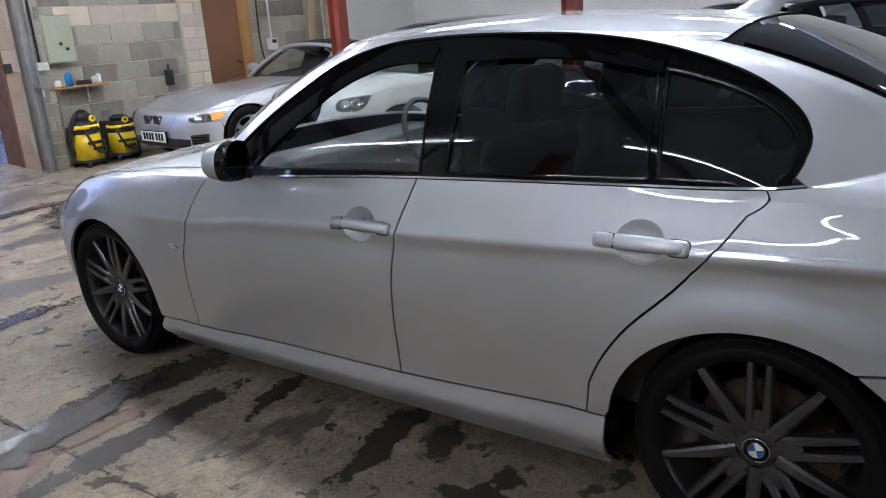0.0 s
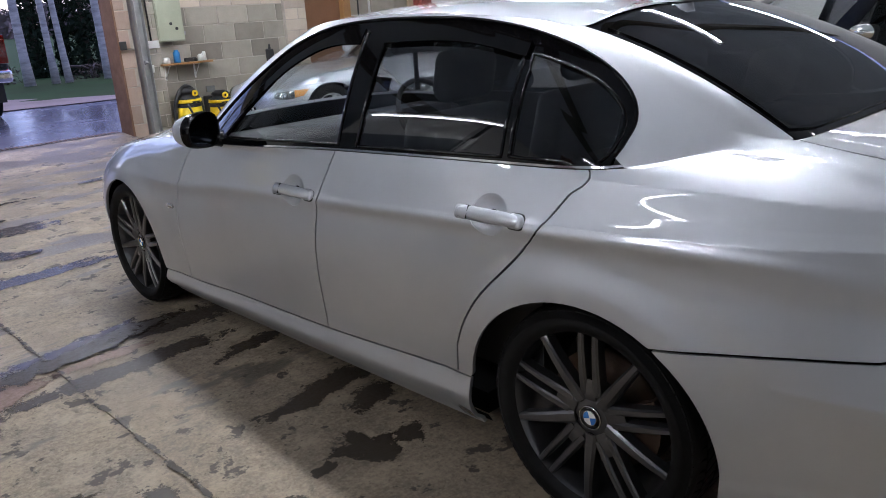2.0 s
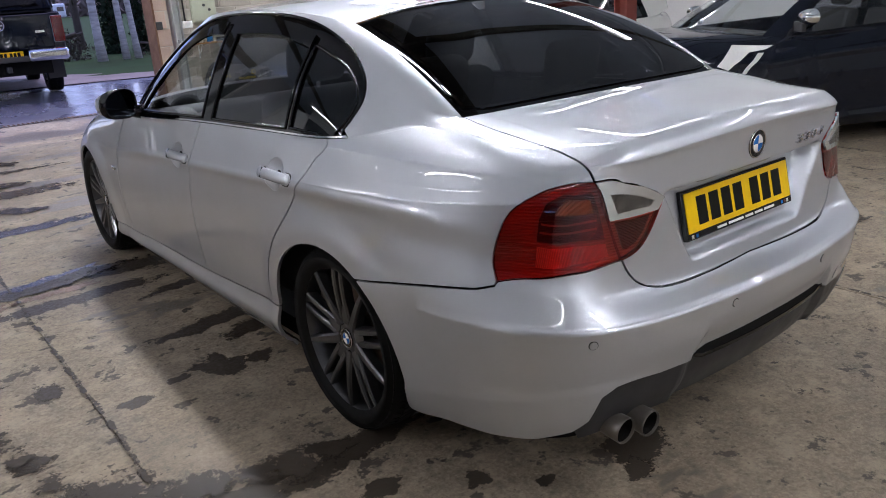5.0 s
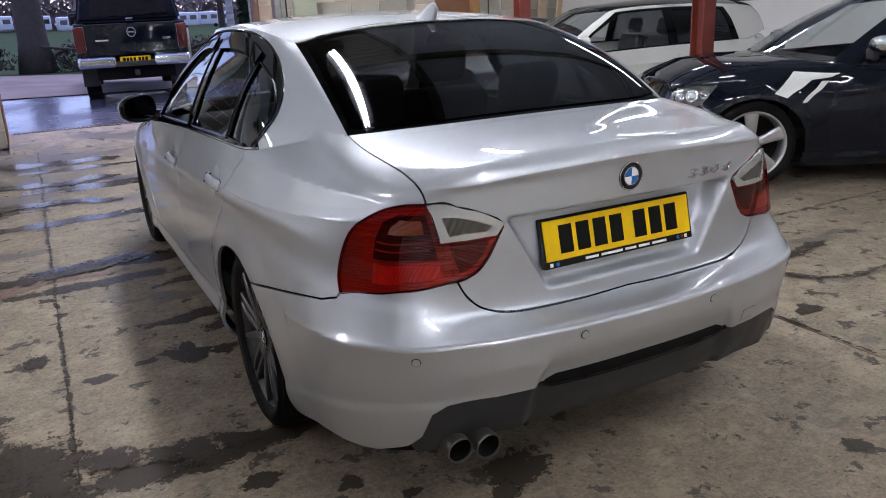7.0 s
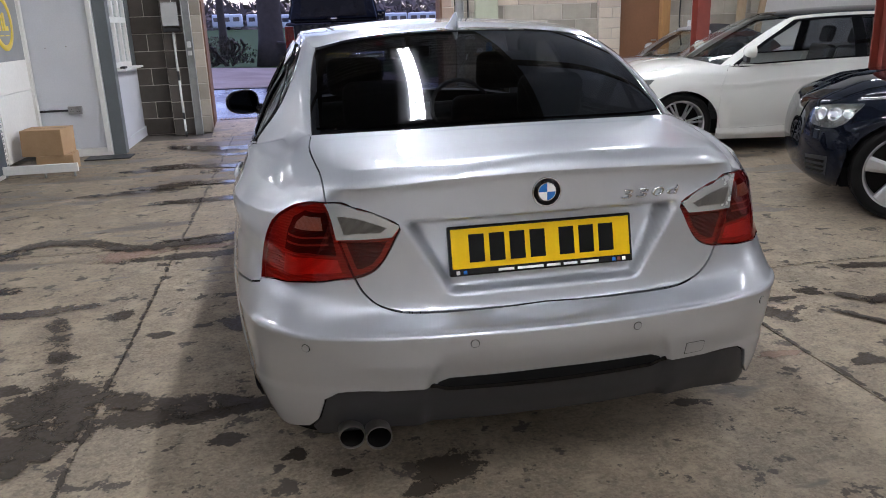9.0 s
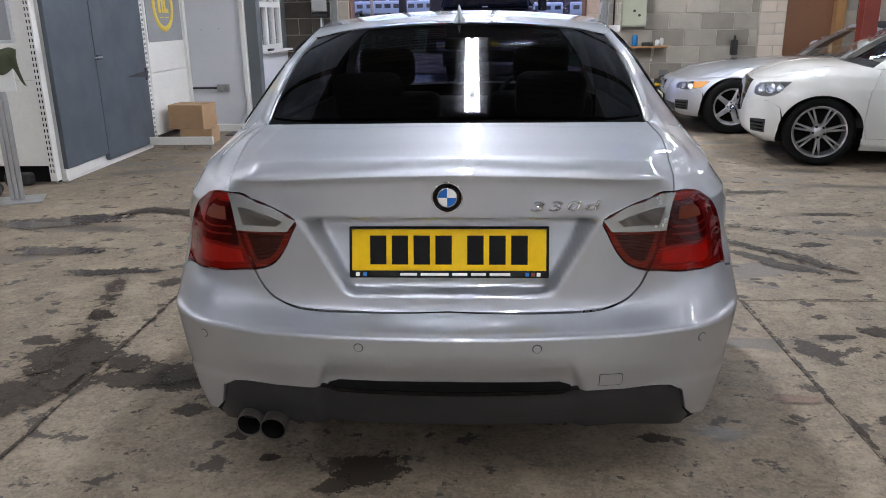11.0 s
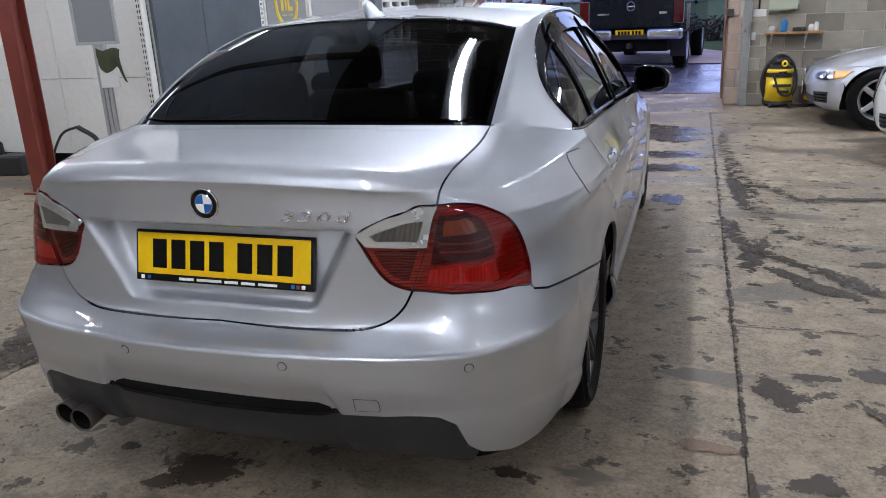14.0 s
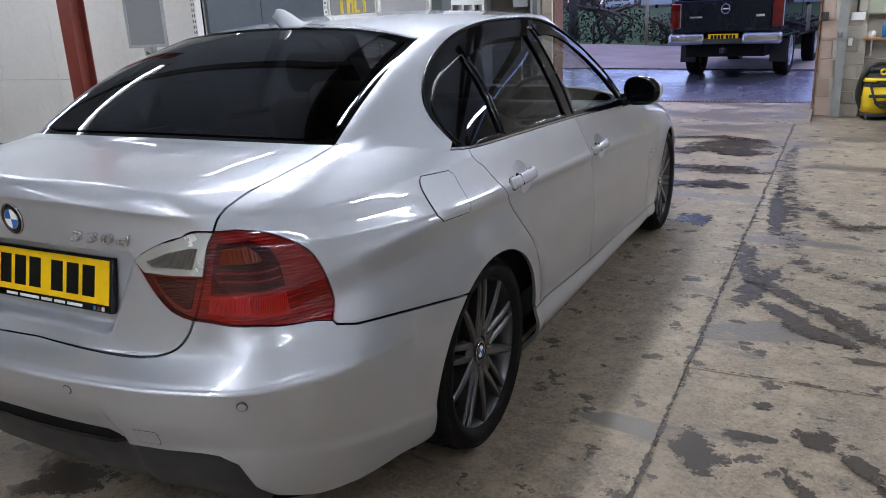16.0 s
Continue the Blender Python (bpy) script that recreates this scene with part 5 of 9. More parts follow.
def door_handle(y, z, side):
    rot, p = on_flank(y, z, side)
    m = frame_at(rot, p)
    v, f = pill(0.250, 0.038, 0.016, bow=0.008)
    h = piece("door_handle", [m @ Vector(q) for q in v], f, SILVER, saloon, "body-coloured door handle")
    # finger cup: a bowl sunk behind the grip
    n, ring = 30, []
    for t in (1.05, 0.97, 0.85, 0.65, 0.4, 0.1):
        q, _ = BODY.at([(s * side, v) for s, v in cup_ring(y, z, t, n)], -0.0012 - 0.017 * (1 - min(1, t) ** 2))
        ring += [tuple(k) for k in q]
    faces = [(r * n + k, r * n + (k + 1) % n, (r + 1) * n + (k + 1) % n, (r + 1) * n + k) for r in range(5) for k in range(n)] + [tuple(range(5 * n, 6 * n))]
    piece("finger_cup", ring, faces if side > 0 else [f[::-1] for f in faces], SILVER, h)
    for dx, w in ((0.100, 0.056), (-0.096, 0.064)):
        v, f = pill(w, 0.040, 0.012)
        piece("handle_base", [m @ Vector((q[0] + dx, q[1], q[2] - 0.001)) for q in v], f, SILVER, h)
    # Black plates paint the dark gap line round each handle base.
    for dx, w in ((0.100, 0.062), (-0.096, 0.070)):
        v, f = pill(w, 0.046, 0.003)
        piece("base_gap_line", [m @ Vector((q[0] + dx, q[1], q[2] - 0.0012)) for q in v], f, BLACK_PLASTIC, h, "thin black outline painting the gap")
    part("cap_joint", box_bm(-0.0625, -0.0608, -0.0185, 0.0185, 0.004, 0.0215), VOID, h, m=m)


for side in (1, -1):
    for at in HANDLES:
        door_handle(*at, side)
    # side repeater
    rot, p = on_flank(0.83, 0.60, side)
    v, f = pill(0.07, 0.022, 0.008)
    piece("side_repeater", [frame_at(rot, p) @ Vector(q) for q in v], f, CREAM, saloon, "pale side repeater lamp")

# door mirrors: cap, black inner shell, glass, foot
def door_mirror(side):
    def shell(scale, x_flat):
        verts, faces = [], []
        n, mrows = 24, 12
        for i in range(mrows + 1):
            b = math.pi / 2 * i / mrows
            for k in range(n):
                a = 2 * math.pi * k / n
                ex, ez = abs(math.cos(a)) ** 0.75 * math.copysign(1, math.cos(a)), abs(math.sin(a)) ** 0.8 * math.copysign(1, math.sin(a))
                w = math.cos(b) ** 0.6 if i < mrows else 0.02
                verts.append((side * (0.948 + 0.092 * scale * ex * w), 0.345 + 0.10 * math.sin(b) * scale, 0.975 + (0.068 - 0.008 * ex) * scale * ez * w))
        for i in range(mrows):
            for k in range(n):
                a, c = i * n + k, i * n + (k + 1) % n
                faces.append((a, c, c + n, a + n))
        faces.append(tuple(mrows * n + q for q in range(n)))
        return verts, faces

    turn = Matrix.Translation((side * 0.93, 0.36, 0)) @ Matrix.Rotation(radians(-24 * side), 4, "Z") @ Matrix.Translation((-side * 0.93, -0.36, 0))
    v, f = shell(1.0, 0)
    v = [turn @ Vector(q) for q in v]
    back = turn.to_3x3() @ Vector((0, 1, 0))
    mir = piece("door_mirror", v, f, SILVER, saloon, "silver door mirror with gloss black rear")
    n = 24
    edge = [Vector(v[k]) for k in range(n)]
    c = sum(edge, Vector()) / n
    edge = [c + (e - c) * 1.02 + back * 0.012 for e in edge]
    band = [c + (e - c) * 0.995 + back * 0.010 for e in edge]
    rim = band + edge + [c + (e - c) * 0.95 - back * 0.030 for e in edge] + [c + (e - c) * 0.87 - back * 0.022 for e in edge]
    fr = [(r * n + k, r * n + (k + 1) % n, (r + 1) * n + (k + 1) % n, (r + 1) * n + k) for r in range(3) for k in range(n)]
    piece("mirror_frame", rim, fr, GLOSS_BLACK, mir)
    piece("mirror_glass", [c + (e - c) * 0.88 - back * 0.023 for e in edge], [tuple(range(n))], MIRROR, mir, "mirror glass", False)
    path = smooth_path([(side * 0.835, 0.38, 0.925), (side * 0.865, 0.385, 0.932), (side * 0.895, 0.385, 0.945)], 5)
    v, f = tube(path, 0.028, 10, [1.2 - 0.02 * q for q in range(len(path))])
    piece("mirror_arm", v, f, GLOSS_BLACK, mir)


for side in (1, -1):
    door_mirror(side)

# fuel flap on the right wing
fuel = [BODY.find(y=y, z=z, s=FLANK) for y, z in ((-1.675, 0.935), (-1.66, 0.948), (-1.53, 0.940), (-1.515, 0.925), (-1.515, 0.84), (-1.53, 0.825), (-1.665, 0.832), (-1.685, 0.85))]
flap = panel("fuel_flap", BODY, fuel, SILVER, saloon, gap=0.0, lift=0.0022, flange=0.0022, step=0.02)
panel("flap_gap", BODY, fuel, VOID, flap, gap=-0.005, lift=0.0006, flange=0.0, step=0.02)

# parking sensors, towing eye cover
for x, z in ((0.675, 0.548), (0.231, 0.554), (-0.231, 0.554), (-0.675, 0.548)):
    s, v = BODY.find(x=abs(x), z=z, s=(0, S[4]), v=(0, 5))
    p, n = BODY.at([(math.copysign(s, x), v)])
    q = Vector(n[0]).to_track_quat("Z", "Y").to_matrix().to_4x4()
    sens = part("parking_sensor", cyl_bm(0.0105, 0.003, 20, m=Matrix.Translation(p[0]) @ q @ Matrix.Translation((0, 0, -0.0005))), SILVER, saloon)
    vv, ff = lathe([(0.0105, 0.0006), (0.0122, 0.0012), (0.0125, 0.0)], 20)
    piece("sensor_ring", [Matrix.Translation(p[0]) @ q @ Matrix.Rotation(radians(-90), 4, "Y") @ Vector(k) for k in vv], ff, VOID, sens)
tow = rear_xz((0.40, 0.468), (0.40, 0.432), (0.455, 0.432), (0.46, 0.437), (0.46, 0.463), (0.455, 0.468), v=(0, 5))
cover = panel("towing_eye_cover", BODY, tow, SILVER, saloon, gap=0.0, lift=0.0015, flange=0.0015, step=0.012)
panel("cover_gap", BODY, tow, VOID, cover, gap=-0.0018, lift=0.0005, flange=0.0, step=0.012)
# raised edge where the bumper's middle steps in
# The slot's dark is a black panel laid on the surface.
panel("bumper_slot", BODY, mirrored(rear_xz((0.0, 0.446), (0.295, 0.442), (0.325, 0.430), (0.33, 0.420), (0.29, 0.406), (0.0, 0.402), v=(0, 5))), VOID, saloon, gap=0.0, lift=0.0015, flange=0.002)
panel("insert_lip", BODY, mirrored(rear_xz((0.0, 0.412), (0.30, 0.414), (0.345, 0.428), (0.35, 0.418), (0.30, 0.402), (0.0, 0.399), v=(0, 5))), GLOSS_BLACK, saloon, gap=0.0, lift=0.004, flange=0.006)

# exhaust: two pipes on one side
for x, end in ((-0.570, -2.316), (-0.496, -2.338)):
    vv, ff = lathe([(0.028, -0.30), (0.0350, -0.06), (0.0368, -0.01), (0.0368, 0.0), (0.0355, 0.002), (0.0340, 0.0), (0.0336, -0.006)], 28)
    m = pose(x, end, 0.272, 0, 0, 0) @ Matrix.Rotation(radians(-90), 4, "Z") @ Matrix.Rotation(radians(4), 4, "Y")
    pipe = piece("exhaust_pipe", [m @ Vector(k) for k in vv], ff, PIPE, saloon, "dull steel exhaust tailpipe")
    vv, ff = lathe([(0.0338, -0.005), (0.0330, -0.05), (0.0325, -0.20), (0.001, -0.20)], 24)
    piece("bore", [m @ Vector(k) for k in vv], ff, SOOT_AND_HOLE, pipe)

# aerial fin
fin_v, fin_f = [], []
for i in range(9):
    t = i / 8
    y = -1.025 - 0.150 * t
    z0 = 1.364 - 0.014 * t
    h = 0.062 * math.sin(min(1, t * 1.18) * math.pi * 0.5) ** 1.6 * (1 - max(0, t - 0.86) * 3.0)
    w = 0.032 * (0.35 + 0.65 * math.sin(math.pi * min(1, 0.15 + t * 0.85))) * (1 - 0.25 * t)
    fin_v += [(-w, y, z0 - 0.012), (-w * 0.45, y - 0.02 * t, z0 + h * 0.45), (-w * 0.16, y - 0.035 * t, z0 + h * 0.93), (0, y - 0.04 * t, z0 + h), (w * 0.16, y - 0.035 * t, z0 + h * 0.93), (w * 0.45, y - 0.02 * t, z0 + h * 0.45), (w, y, z0 - 0.012)]
for i in range(8):
    for k in range(6):
        fin_f.append((i * 7 + k, i * 7 + k + 1, i * 7 + k + 8, i * 7 + k + 7))
fin_f += [tuple(range(6, -1, -1)), tuple(56 + q for q in range(7))]
piece("aerial_fin", fin_v, fin_f, SILVER, saloon, "silver shark-fin aerial")

# number plate in its holder, badge, chrome lettering
plate_m = pose(0, -2.252, 0.774, 90 - 13, 0, 0)


def number_plate(parent, m, face, w=0.52, h=0.111, strip=True, chars=(4, 3), name="number_plate"):
    holder = part(name, box_bm(-w / 2 - 0.008, w / 2 + 0.008, -h / 2 - (0.02 if strip else 0.004), h / 2 + 0.008, -0.012, 0.006, 0.004), GLOSS_BLACK, parent, "number plate in a black holder", m=m)
    part("plate_face", box_bm(-w / 2, w / 2, -h / 2, h / 2, 0.0, 0.0085, 0.002), face, holder, m=m)
    cw, chh = 0.044, 0.078
    pitch = 0.0585
    total = (sum(chars) - 2) * pitch + 0.085
    x = -total / 2
    for q in range(sum(chars)):
        if q == chars[0]:
            x += 0.085 - pitch
        part("plate_bar", box_bm(x - cw / 2, x + cw / 2, -chh / 2, chh / 2, 0.0075, 0.0092), INK, holder, m=m)
        x += pitch
    if strip:
        for xa, xb in ((-0.13, -0.085), (-0.075, 0.0), (0.01, 0.05), (0.06, 0.1), (0.11, 0.165)):
            part("strip_bar", box_bm(xa, xb, -h / 2 - 0.0135, -h / 2 - 0.0065, 0.005, 0.0072), WHITE_P, holder, m=m)
        for xa, mt in ((-0.245, WHITE_P), (-0.225, BLUE_P), (0.21, BLUE_P), (0.225, RED_STEEL), (0.24, WHITE_P)):
            part("strip_bar", box_bm(xa - 0.005, xa + 0.005, -h / 2 - 0.015, -h / 2 - 0.005, 0.005, 0.0072), mt, holder, m=m)
    return holder


number_plate(saloon, plate_m, PLATE_Y)


def on_tail(x, z):
    """A frame on the boot lid: x to the right, y up, z out of the surface."""
    s, v = BODY.find(x=abs(x), z=z, s=(0, S[3]), v=(6, 11))
    p, n = BODY.at([(math.copysign(max(s, 1e-5), x), v)])
    n = Vector(n[0]).normalized()
    right = Vector((1, 0, 0))
    right = (right - n * right.dot(n)).normalized()
    return Matrix.Translation(p[0]) @ Matrix((right, n.cross(right), n)).transposed().to_4x4()


roundel(saloon, 0.041, -0.003, on_tail(0, 0.929) @ Matrix.Rotation(radians(-90), 4, "Y") @ Matrix.Rotation(radians(90), 4, "X"), "blue and white quartered boot badge")


def lettering(text, size, depth, material, parent, m, shear=0.25, name="lettering"):
    cu = bpy.data.curves.new(name, "FONT")
    cu.body, cu.size, cu.extrude, cu.bevel_depth, cu.shear = text, size, depth, depth * 0.4, shear
    cu.space_character, cu.offset = 1.22, -0.0012
    tmp = bpy.data.objects.new("tmp", cu)
    scene.collection.objects.link(tmp)
    me = bpy.data.meshes.new_from_object(tmp.evaluated_get(bpy.context.evaluated_depsgraph_get()))
    bpy.data.objects.remove(tmp)
    me.transform(m)
    me.materials.clear()
    me.materials.append(material)
    ob = new(name, me)
    ob.parent = parent
    return ob


lettering("330d", 0.036, 0.004, CHROME, saloon, on_tail(0.355, 0.915) @ Matrix.Translation((-0.147, -0.022, 0.002)) @ Matrix.Diagonal((2.12, 1, 1, 1)), 0.2, "model_lettering")

DASH = surface("dark_grey_dashboard", (0.032, 0.032, 0.034), (0.026, 0.026, 0.028), 0.5, 0.65, scale=9, rel=0.15)
# cabin: seats, dashboard, steering wheel, mirror
def seat(x, y, w=0.50, back=0.62, head=True, zbase=0.42):
    part("seat_cushion", box_bm(x - w / 2, x + w / 2, y - 0.25, y + 0.27, zbase - 0.16, zbase + 0.04, 0.05, 3), SEAT, saloon, smooth=True)
    b = box_bm(-w / 2, w / 2, -0.07, 0.07, 0, back, 0.05, 3)
    part("seat_back", b, SEAT, saloon, smooth=True, m=pose(x, y - 0.24, zbase, 14, 0, 0))
    if head:
        h = box_bm(-0.13, 0.13, -0.05, 0.05, back + 0.03, back + 0.21, 0.045, 3)
        part("headrest", h, SEAT, saloon, smooth=True, m=pose(x, y - 0.24, zbase, 12, 0, 0))


for x in (-0.36, 0.36):
    seat(x, -0.13)
    seat(x * 0.95, -0.92, 0.56, 0.56, True, 0.42)
part("dashboard", box_bm(-0.72, 0.72, 0.52, 0.88, 0.55, 0.875, 0.06, 3), DASH, saloon, smooth=True)
part("parcel_shelf", box_bm(-0.60, 0.60, -1.72, -1.15, 0.92, 0.95, 0.01), SEAT, saloon)
vv, ff = lathe([(0.170, 0.0), (0.178, 0.014), (0.192, 0.014), (0.198, 0.0), (0.190, -0.014), (0.178, -0.013)], 40, True)
sm = pose(0.36, 0.45, 0.86, 0, 0, 0) @ Matrix.Rotation(radians(-90), 4, "Z") @ Matrix.Rotation(radians(-25), 4, "Y")
piece("steering_wheel", [sm @ Vector(k) for k in vv], ff, SEAT, saloon)
part("steering_hub", box_bm(-0.03, 0.02, -0.17, 0.17, -0.05, 0.05, 0.02), SEAT, saloon, m=sm)
part("interior_mirror", box_bm(-0.12, 0.12, 0.115, 0.15, 1.19, 1.255, 0.015), BLACK_PLASTIC, saloon)
part("mirror_stem", box_bm(-0.012, 0.012, 0.13, 0.20, 1.25, 1.34), BLACK_PLASTIC, saloon)
part("hanging_tag", box_bm(-0.012, 0.012, 0.120, 0.124, 1.03, 1.20), BLACK_PLASTIC, saloon)
for side in (1, -1):
    part("door_lining", box_bm(0.775, 0.80, -1.2, 0.55, 0.35, 0.93) if side > 0 else box_bm(-0.80, -0.775, -1.2, 0.55, 0.35, 0.93), SEAT, saloon)

# ---- the other parked cars ----
def remap(points, ykeys, yto, wx, dz=0.0, kz=1.0):
    pts = np.array(points, float)
    out = pts.copy()
    out[:, 1] = np.interp(pts[:, 1], ykeys, yto)
    out[:, 0] *= wx
    if pts.shape[1] > 2:
        out[:, 2] = pts[:, 2] * kz + dz
    return out


def alloy_wheel(parent, x, y, side, R, W, rim, arms, turn, label, twin=0.0, w0=0.05, w1=0.035, material=None, dark=None):
    hub = new("wheel")
    hub.parent = parent
    hub.matrix_basis = pose(x * side, y, R, 0, 0, 0 if side > 0 else 180) @ pose(0, 0, 0, turn, 0, 0)
    hub["label"] = label
    tyre_parts(hub, R, W, rim + 0.004, 40)
    h = W / 2
    material = material or ALLOY
    v, f = lathe([(rim - 0.05, -h), (rim - 0.03, 0.0), (rim - 0.024, h - 0.05), (rim - 0.012, h - 0.022), (rim, h - 0.012), (rim + 0.005, h - 0.016)], 56)
    piece("rim", v, f, material, hub)
    # Disc that closes the wheel behind the spokes, near-black unless given.
    v, f = lathe([(0.05, 0.0), (rim - 0.03, 0.0)], 40)
    piece("brake_disc", v, f, dark or SOOT_AND_HOLE, hub)
    for k in range(arms):
        a = 2 * math.pi * k / arms
        for off in ((-twin, twin) if twin else (0,)):
            part("spoke", spoke(a + off, 0.045, rim - 0.010, w0, w1, h - 0.02, 0.03, 0.02), material, hub)
    v, f = lathe([(0.0, h - 0.022), (0.032, h - 0.024), (0.062, h - 0.034), (0.07, h - 0.06)], 32)
    piece("hub_face", v, f, material, hub)
    for k in range(5):
        a = 2 * math.pi * (k + 0.5) / 5
        # Bolt holes are black plugs that paint their shade.
        part("bolt_hole", cyl_bm(0.011, 0.01, 10, m=Matrix.Translation((h - 0.037, 0.05 * math.cos(a), 0.05 * math.sin(a))) @ Matrix.Rotation(radians(90), 4, "Y")), SOOT_AND_HOLE, hub)
    return hub


def parked_car(name, label, m, paint, wb, front, back, width, height, belt, gaps, foot_y, roof_y, R, wheel, hood_z=0.0, roof_mat=None, glass_side=None, handle_y=None, gh_in=1.0, extras=None):
    """A car lofted like the saloon, to its own lengths: gaps are the door's front and rear, foot_y and roof_y where the greenhouse stands and the roof lies."""
    car = base_of(name, m, label, "car", "parked cars")
    k0, wx = [-2.408, -1.38, 1.38, 2.13], width / 1.796
    yto = [-(wb / 2 + back), -wb / 2, wb / 2, wb / 2 + front]
    base = list(OUTLINE)
    base[15:19] = [(0.868, 1.66), (0.815, 1.885), (0.66, 2.03), (0.35, 2.112)]
    out = remap(base, k0, yto, wx)
    foot = remap(FOOT, [-1.785, -1.43, 0.36, 0.915], foot_y, wx, belt - 0.945, 1.0)
    roof = remap(ROOF, [-1.19, -0.5, 0.05, 0.247], roof_y, wx * gh_in, 0.0, height / 1.42)
    kz = belt / 0.945
    shapes = dict(PROFILES)
    shapes[16] = [(0.10, 0.20), (0.03, 0.26), (0.012, 0.33), (0.004, 0.42), (0.0, 0.50), (0.004, 0.56), (0.012, 0.61), (0.022, 0.65), (0.034, 0.685), (0.05, 0.715), (0.078, 0.745), (0.14, 0.775), (0.50, 0.87)]
    shapes[19] = [(0.12, 0.21), (0.04, 0.27), (0.014, 0.34), (0.005, 0.42), (0.0, 0.50), (0.006, 0.56), (0.016, 0.61), (0.028, 0.65), (0.042, 0.685), (0.06, 0.715), (0.09, 0.745), (0.16, 0.775), (0.58, 0.885)]
    prof = {q: [(i, 0.15 + (z - 0.15) * kz) for i, z in rows] for q, rows in shapes.items()}
    for q in (14, 16, 19):
        prof[q] = [(i, z + hood_z * max(0, z - 0.5) / 0.4 * (0.2 if n == 12 and hood_z < 0 else 1.0)) for n, (i, z) in enumerate(prof[q])]
    mid = (roof_y[0] + roof_y[-1]) / 2
    half = (roof_y[-1] - roof_y[0]) / 2
    Sx, B, H, T = loft(out, foot, roof, prof, lambda y: height - (height - roof[0, 2]) * 0.8 * ((y - mid) / half) ** 2)
    fy = wb / 2

    def flare(x, y, z):
        return sum(0.014 * step01(R * 1.5, R * 1.13, np.hypot((y - c) / 1.06, z - R)) * (x > 0.4) * (z > 0.2) for c in (-fy, fy))

    B = push(B, flare)
    FL = (Sx[4], Sx[16])
    f2 = lambda *yz: [B.find(y=y, z=z, s=FL) for y, z in yz]
    ns, nv = B.table.shape[:2]

    def fv(y, v):
        j = int(round(v / B.v_max * (nv - 1)))
        i0 = int(Sx[5] / Sx[-1] * ns)
        i = i0 + np.argmin(np.abs(B.table[i0 : int(Sx[17] / Sx[-1] * ns), j, 1] - y))
        return (i / (ns - 1) * Sx[-1], v)

    def ring(c, a0, a1, n=20):
        return [(c + R * 1.14 * math.cos(radians(a0 + (a1 - a0) * q / n)), R + R * 1.06 * math.sin(radians(a0 + (a1 - a0) * q / n))) for q in range(n + 1)]

    g0, g1 = gaps
    nose = fy + front * 0.66
    for side in (1, -1):
        mm = side < 0
        P = lambda nm, o, mat, par=car, **kw: panel(nm, B, o, mat, par, mirror=mm, step=0.045, **{"gap": 0.0014, **kw})
        P("door", [fv(g0 - 0.02, 13), fv(g0, 8), fv(g0 + 0.03, 4), fv(g0, 2), fv(g1 + 0.12, 2), fv(g1 + 0.02, 6), fv(g1, 13)], paint)
        P("side_skirt", [fv(fy - R * 1.1, 0), fv(fy - R * 1.1, 2), fv(g0, 2), fv(g1 + 0.12, 2), fv(-fy + R * 1.12, 2), fv(-fy + R * 1.12, 0)], paint)
        P("front_wing", [fv(g0, 2), fv(g0 + 0.03, 4), fv(g0, 8), fv(g0 - 0.02, 13), (Sx[12] + 0.02, 13), (Sx[13], 12.4), (Sx[14], 12.1), (Sx[15], 11.8), (Sx[16], 10.9), (Sx[17], 10.4), (Sx[17], 5.4), (Sx[16], 5.4), fv(fy + R * 1.12, 4.6), *f2(*ring(fy, 22, 170)), fv(fy - R * 1.13, 2)], paint)
        P("rear_wing", [fv(g1, 13), fv(g1 + 0.02, 6), fv(g1 + 0.12, 2), fv(-fy + R * 1.15, 2), *f2(*ring(-fy, 8, 178)), fv(-fy - R * 1.14, 0), (Sx[4], 0), (Sx[0], 0), (Sx[0], 13), (Sx[3], 13), (Sx[6], 13)], paint)
        P("bonnet", [(Sx[12] + 0.03, 13), (Sx[13], 12.42), (Sx[14], 12.12), (Sx[15], 11.82), (Sx[16], 10.92), (Sx[17], 10.42), (Sx[19], 10.4), (Sx[19], 13)], paint)
        P("front_panel", [(Sx[17], 5.4), (Sx[17], 10.4), (Sx[19], 10.4), (Sx[19], 5.4)], paint, gap=0.001)
        P("front_bumper", [(Sx[19], 5.4), (Sx[17], 5.4), (Sx[16], 5.4), fv(fy + R * 1.12, 4.6), *f2(*ring(fy, 18, 2, 5)), fv(fy + R * 1.14, 0), (Sx[17], 0), (Sx[19], 0)], paint)
        v0, v1 = (extras or {}).get("lamp_rows", (6.1, 9.1))
        tip = fv(fy + 0.27, v1 + 0.3)
        lens_shape = bend([tip, ((tip[0] + Sx[17]) / 2, v1 + 0.35), (Sx[17] - 0.01, v1 - 0.2)], 4) + bend([(Sx[17] + 0.03, (v0 + v1) / 2), (Sx[17], v0 + 0.25), (Sx[16] + 0.02, v0), ((Sx[16] * 0.6 + tip[0] * 0.4), v0 + 0.7)], 4)
        P("headlamp_housing", lens_shape, STEEL_DARK, lift=0.003, gap=0.0, flange=0.006)
        for share, size in ((0.25, 0.030), (0.50, 0.044), (0.78, 0.040)):
            p, n = B.at([((tip[0] + (Sx[17] - tip[0]) * share) * side, v0 + (v1 - v0) * (0.62 - 0.12 * share))], 0.002)
            tilt = (Vector(n[0])).to_track_quat("X", "Z").to_matrix().to_4x4()
            v, f = lathe([(0.002, 0.004), (size * 0.45, 0.004), (size * 0.8, 0.006), (size, 0.011), (size * 1.08, 0.008)], 20)
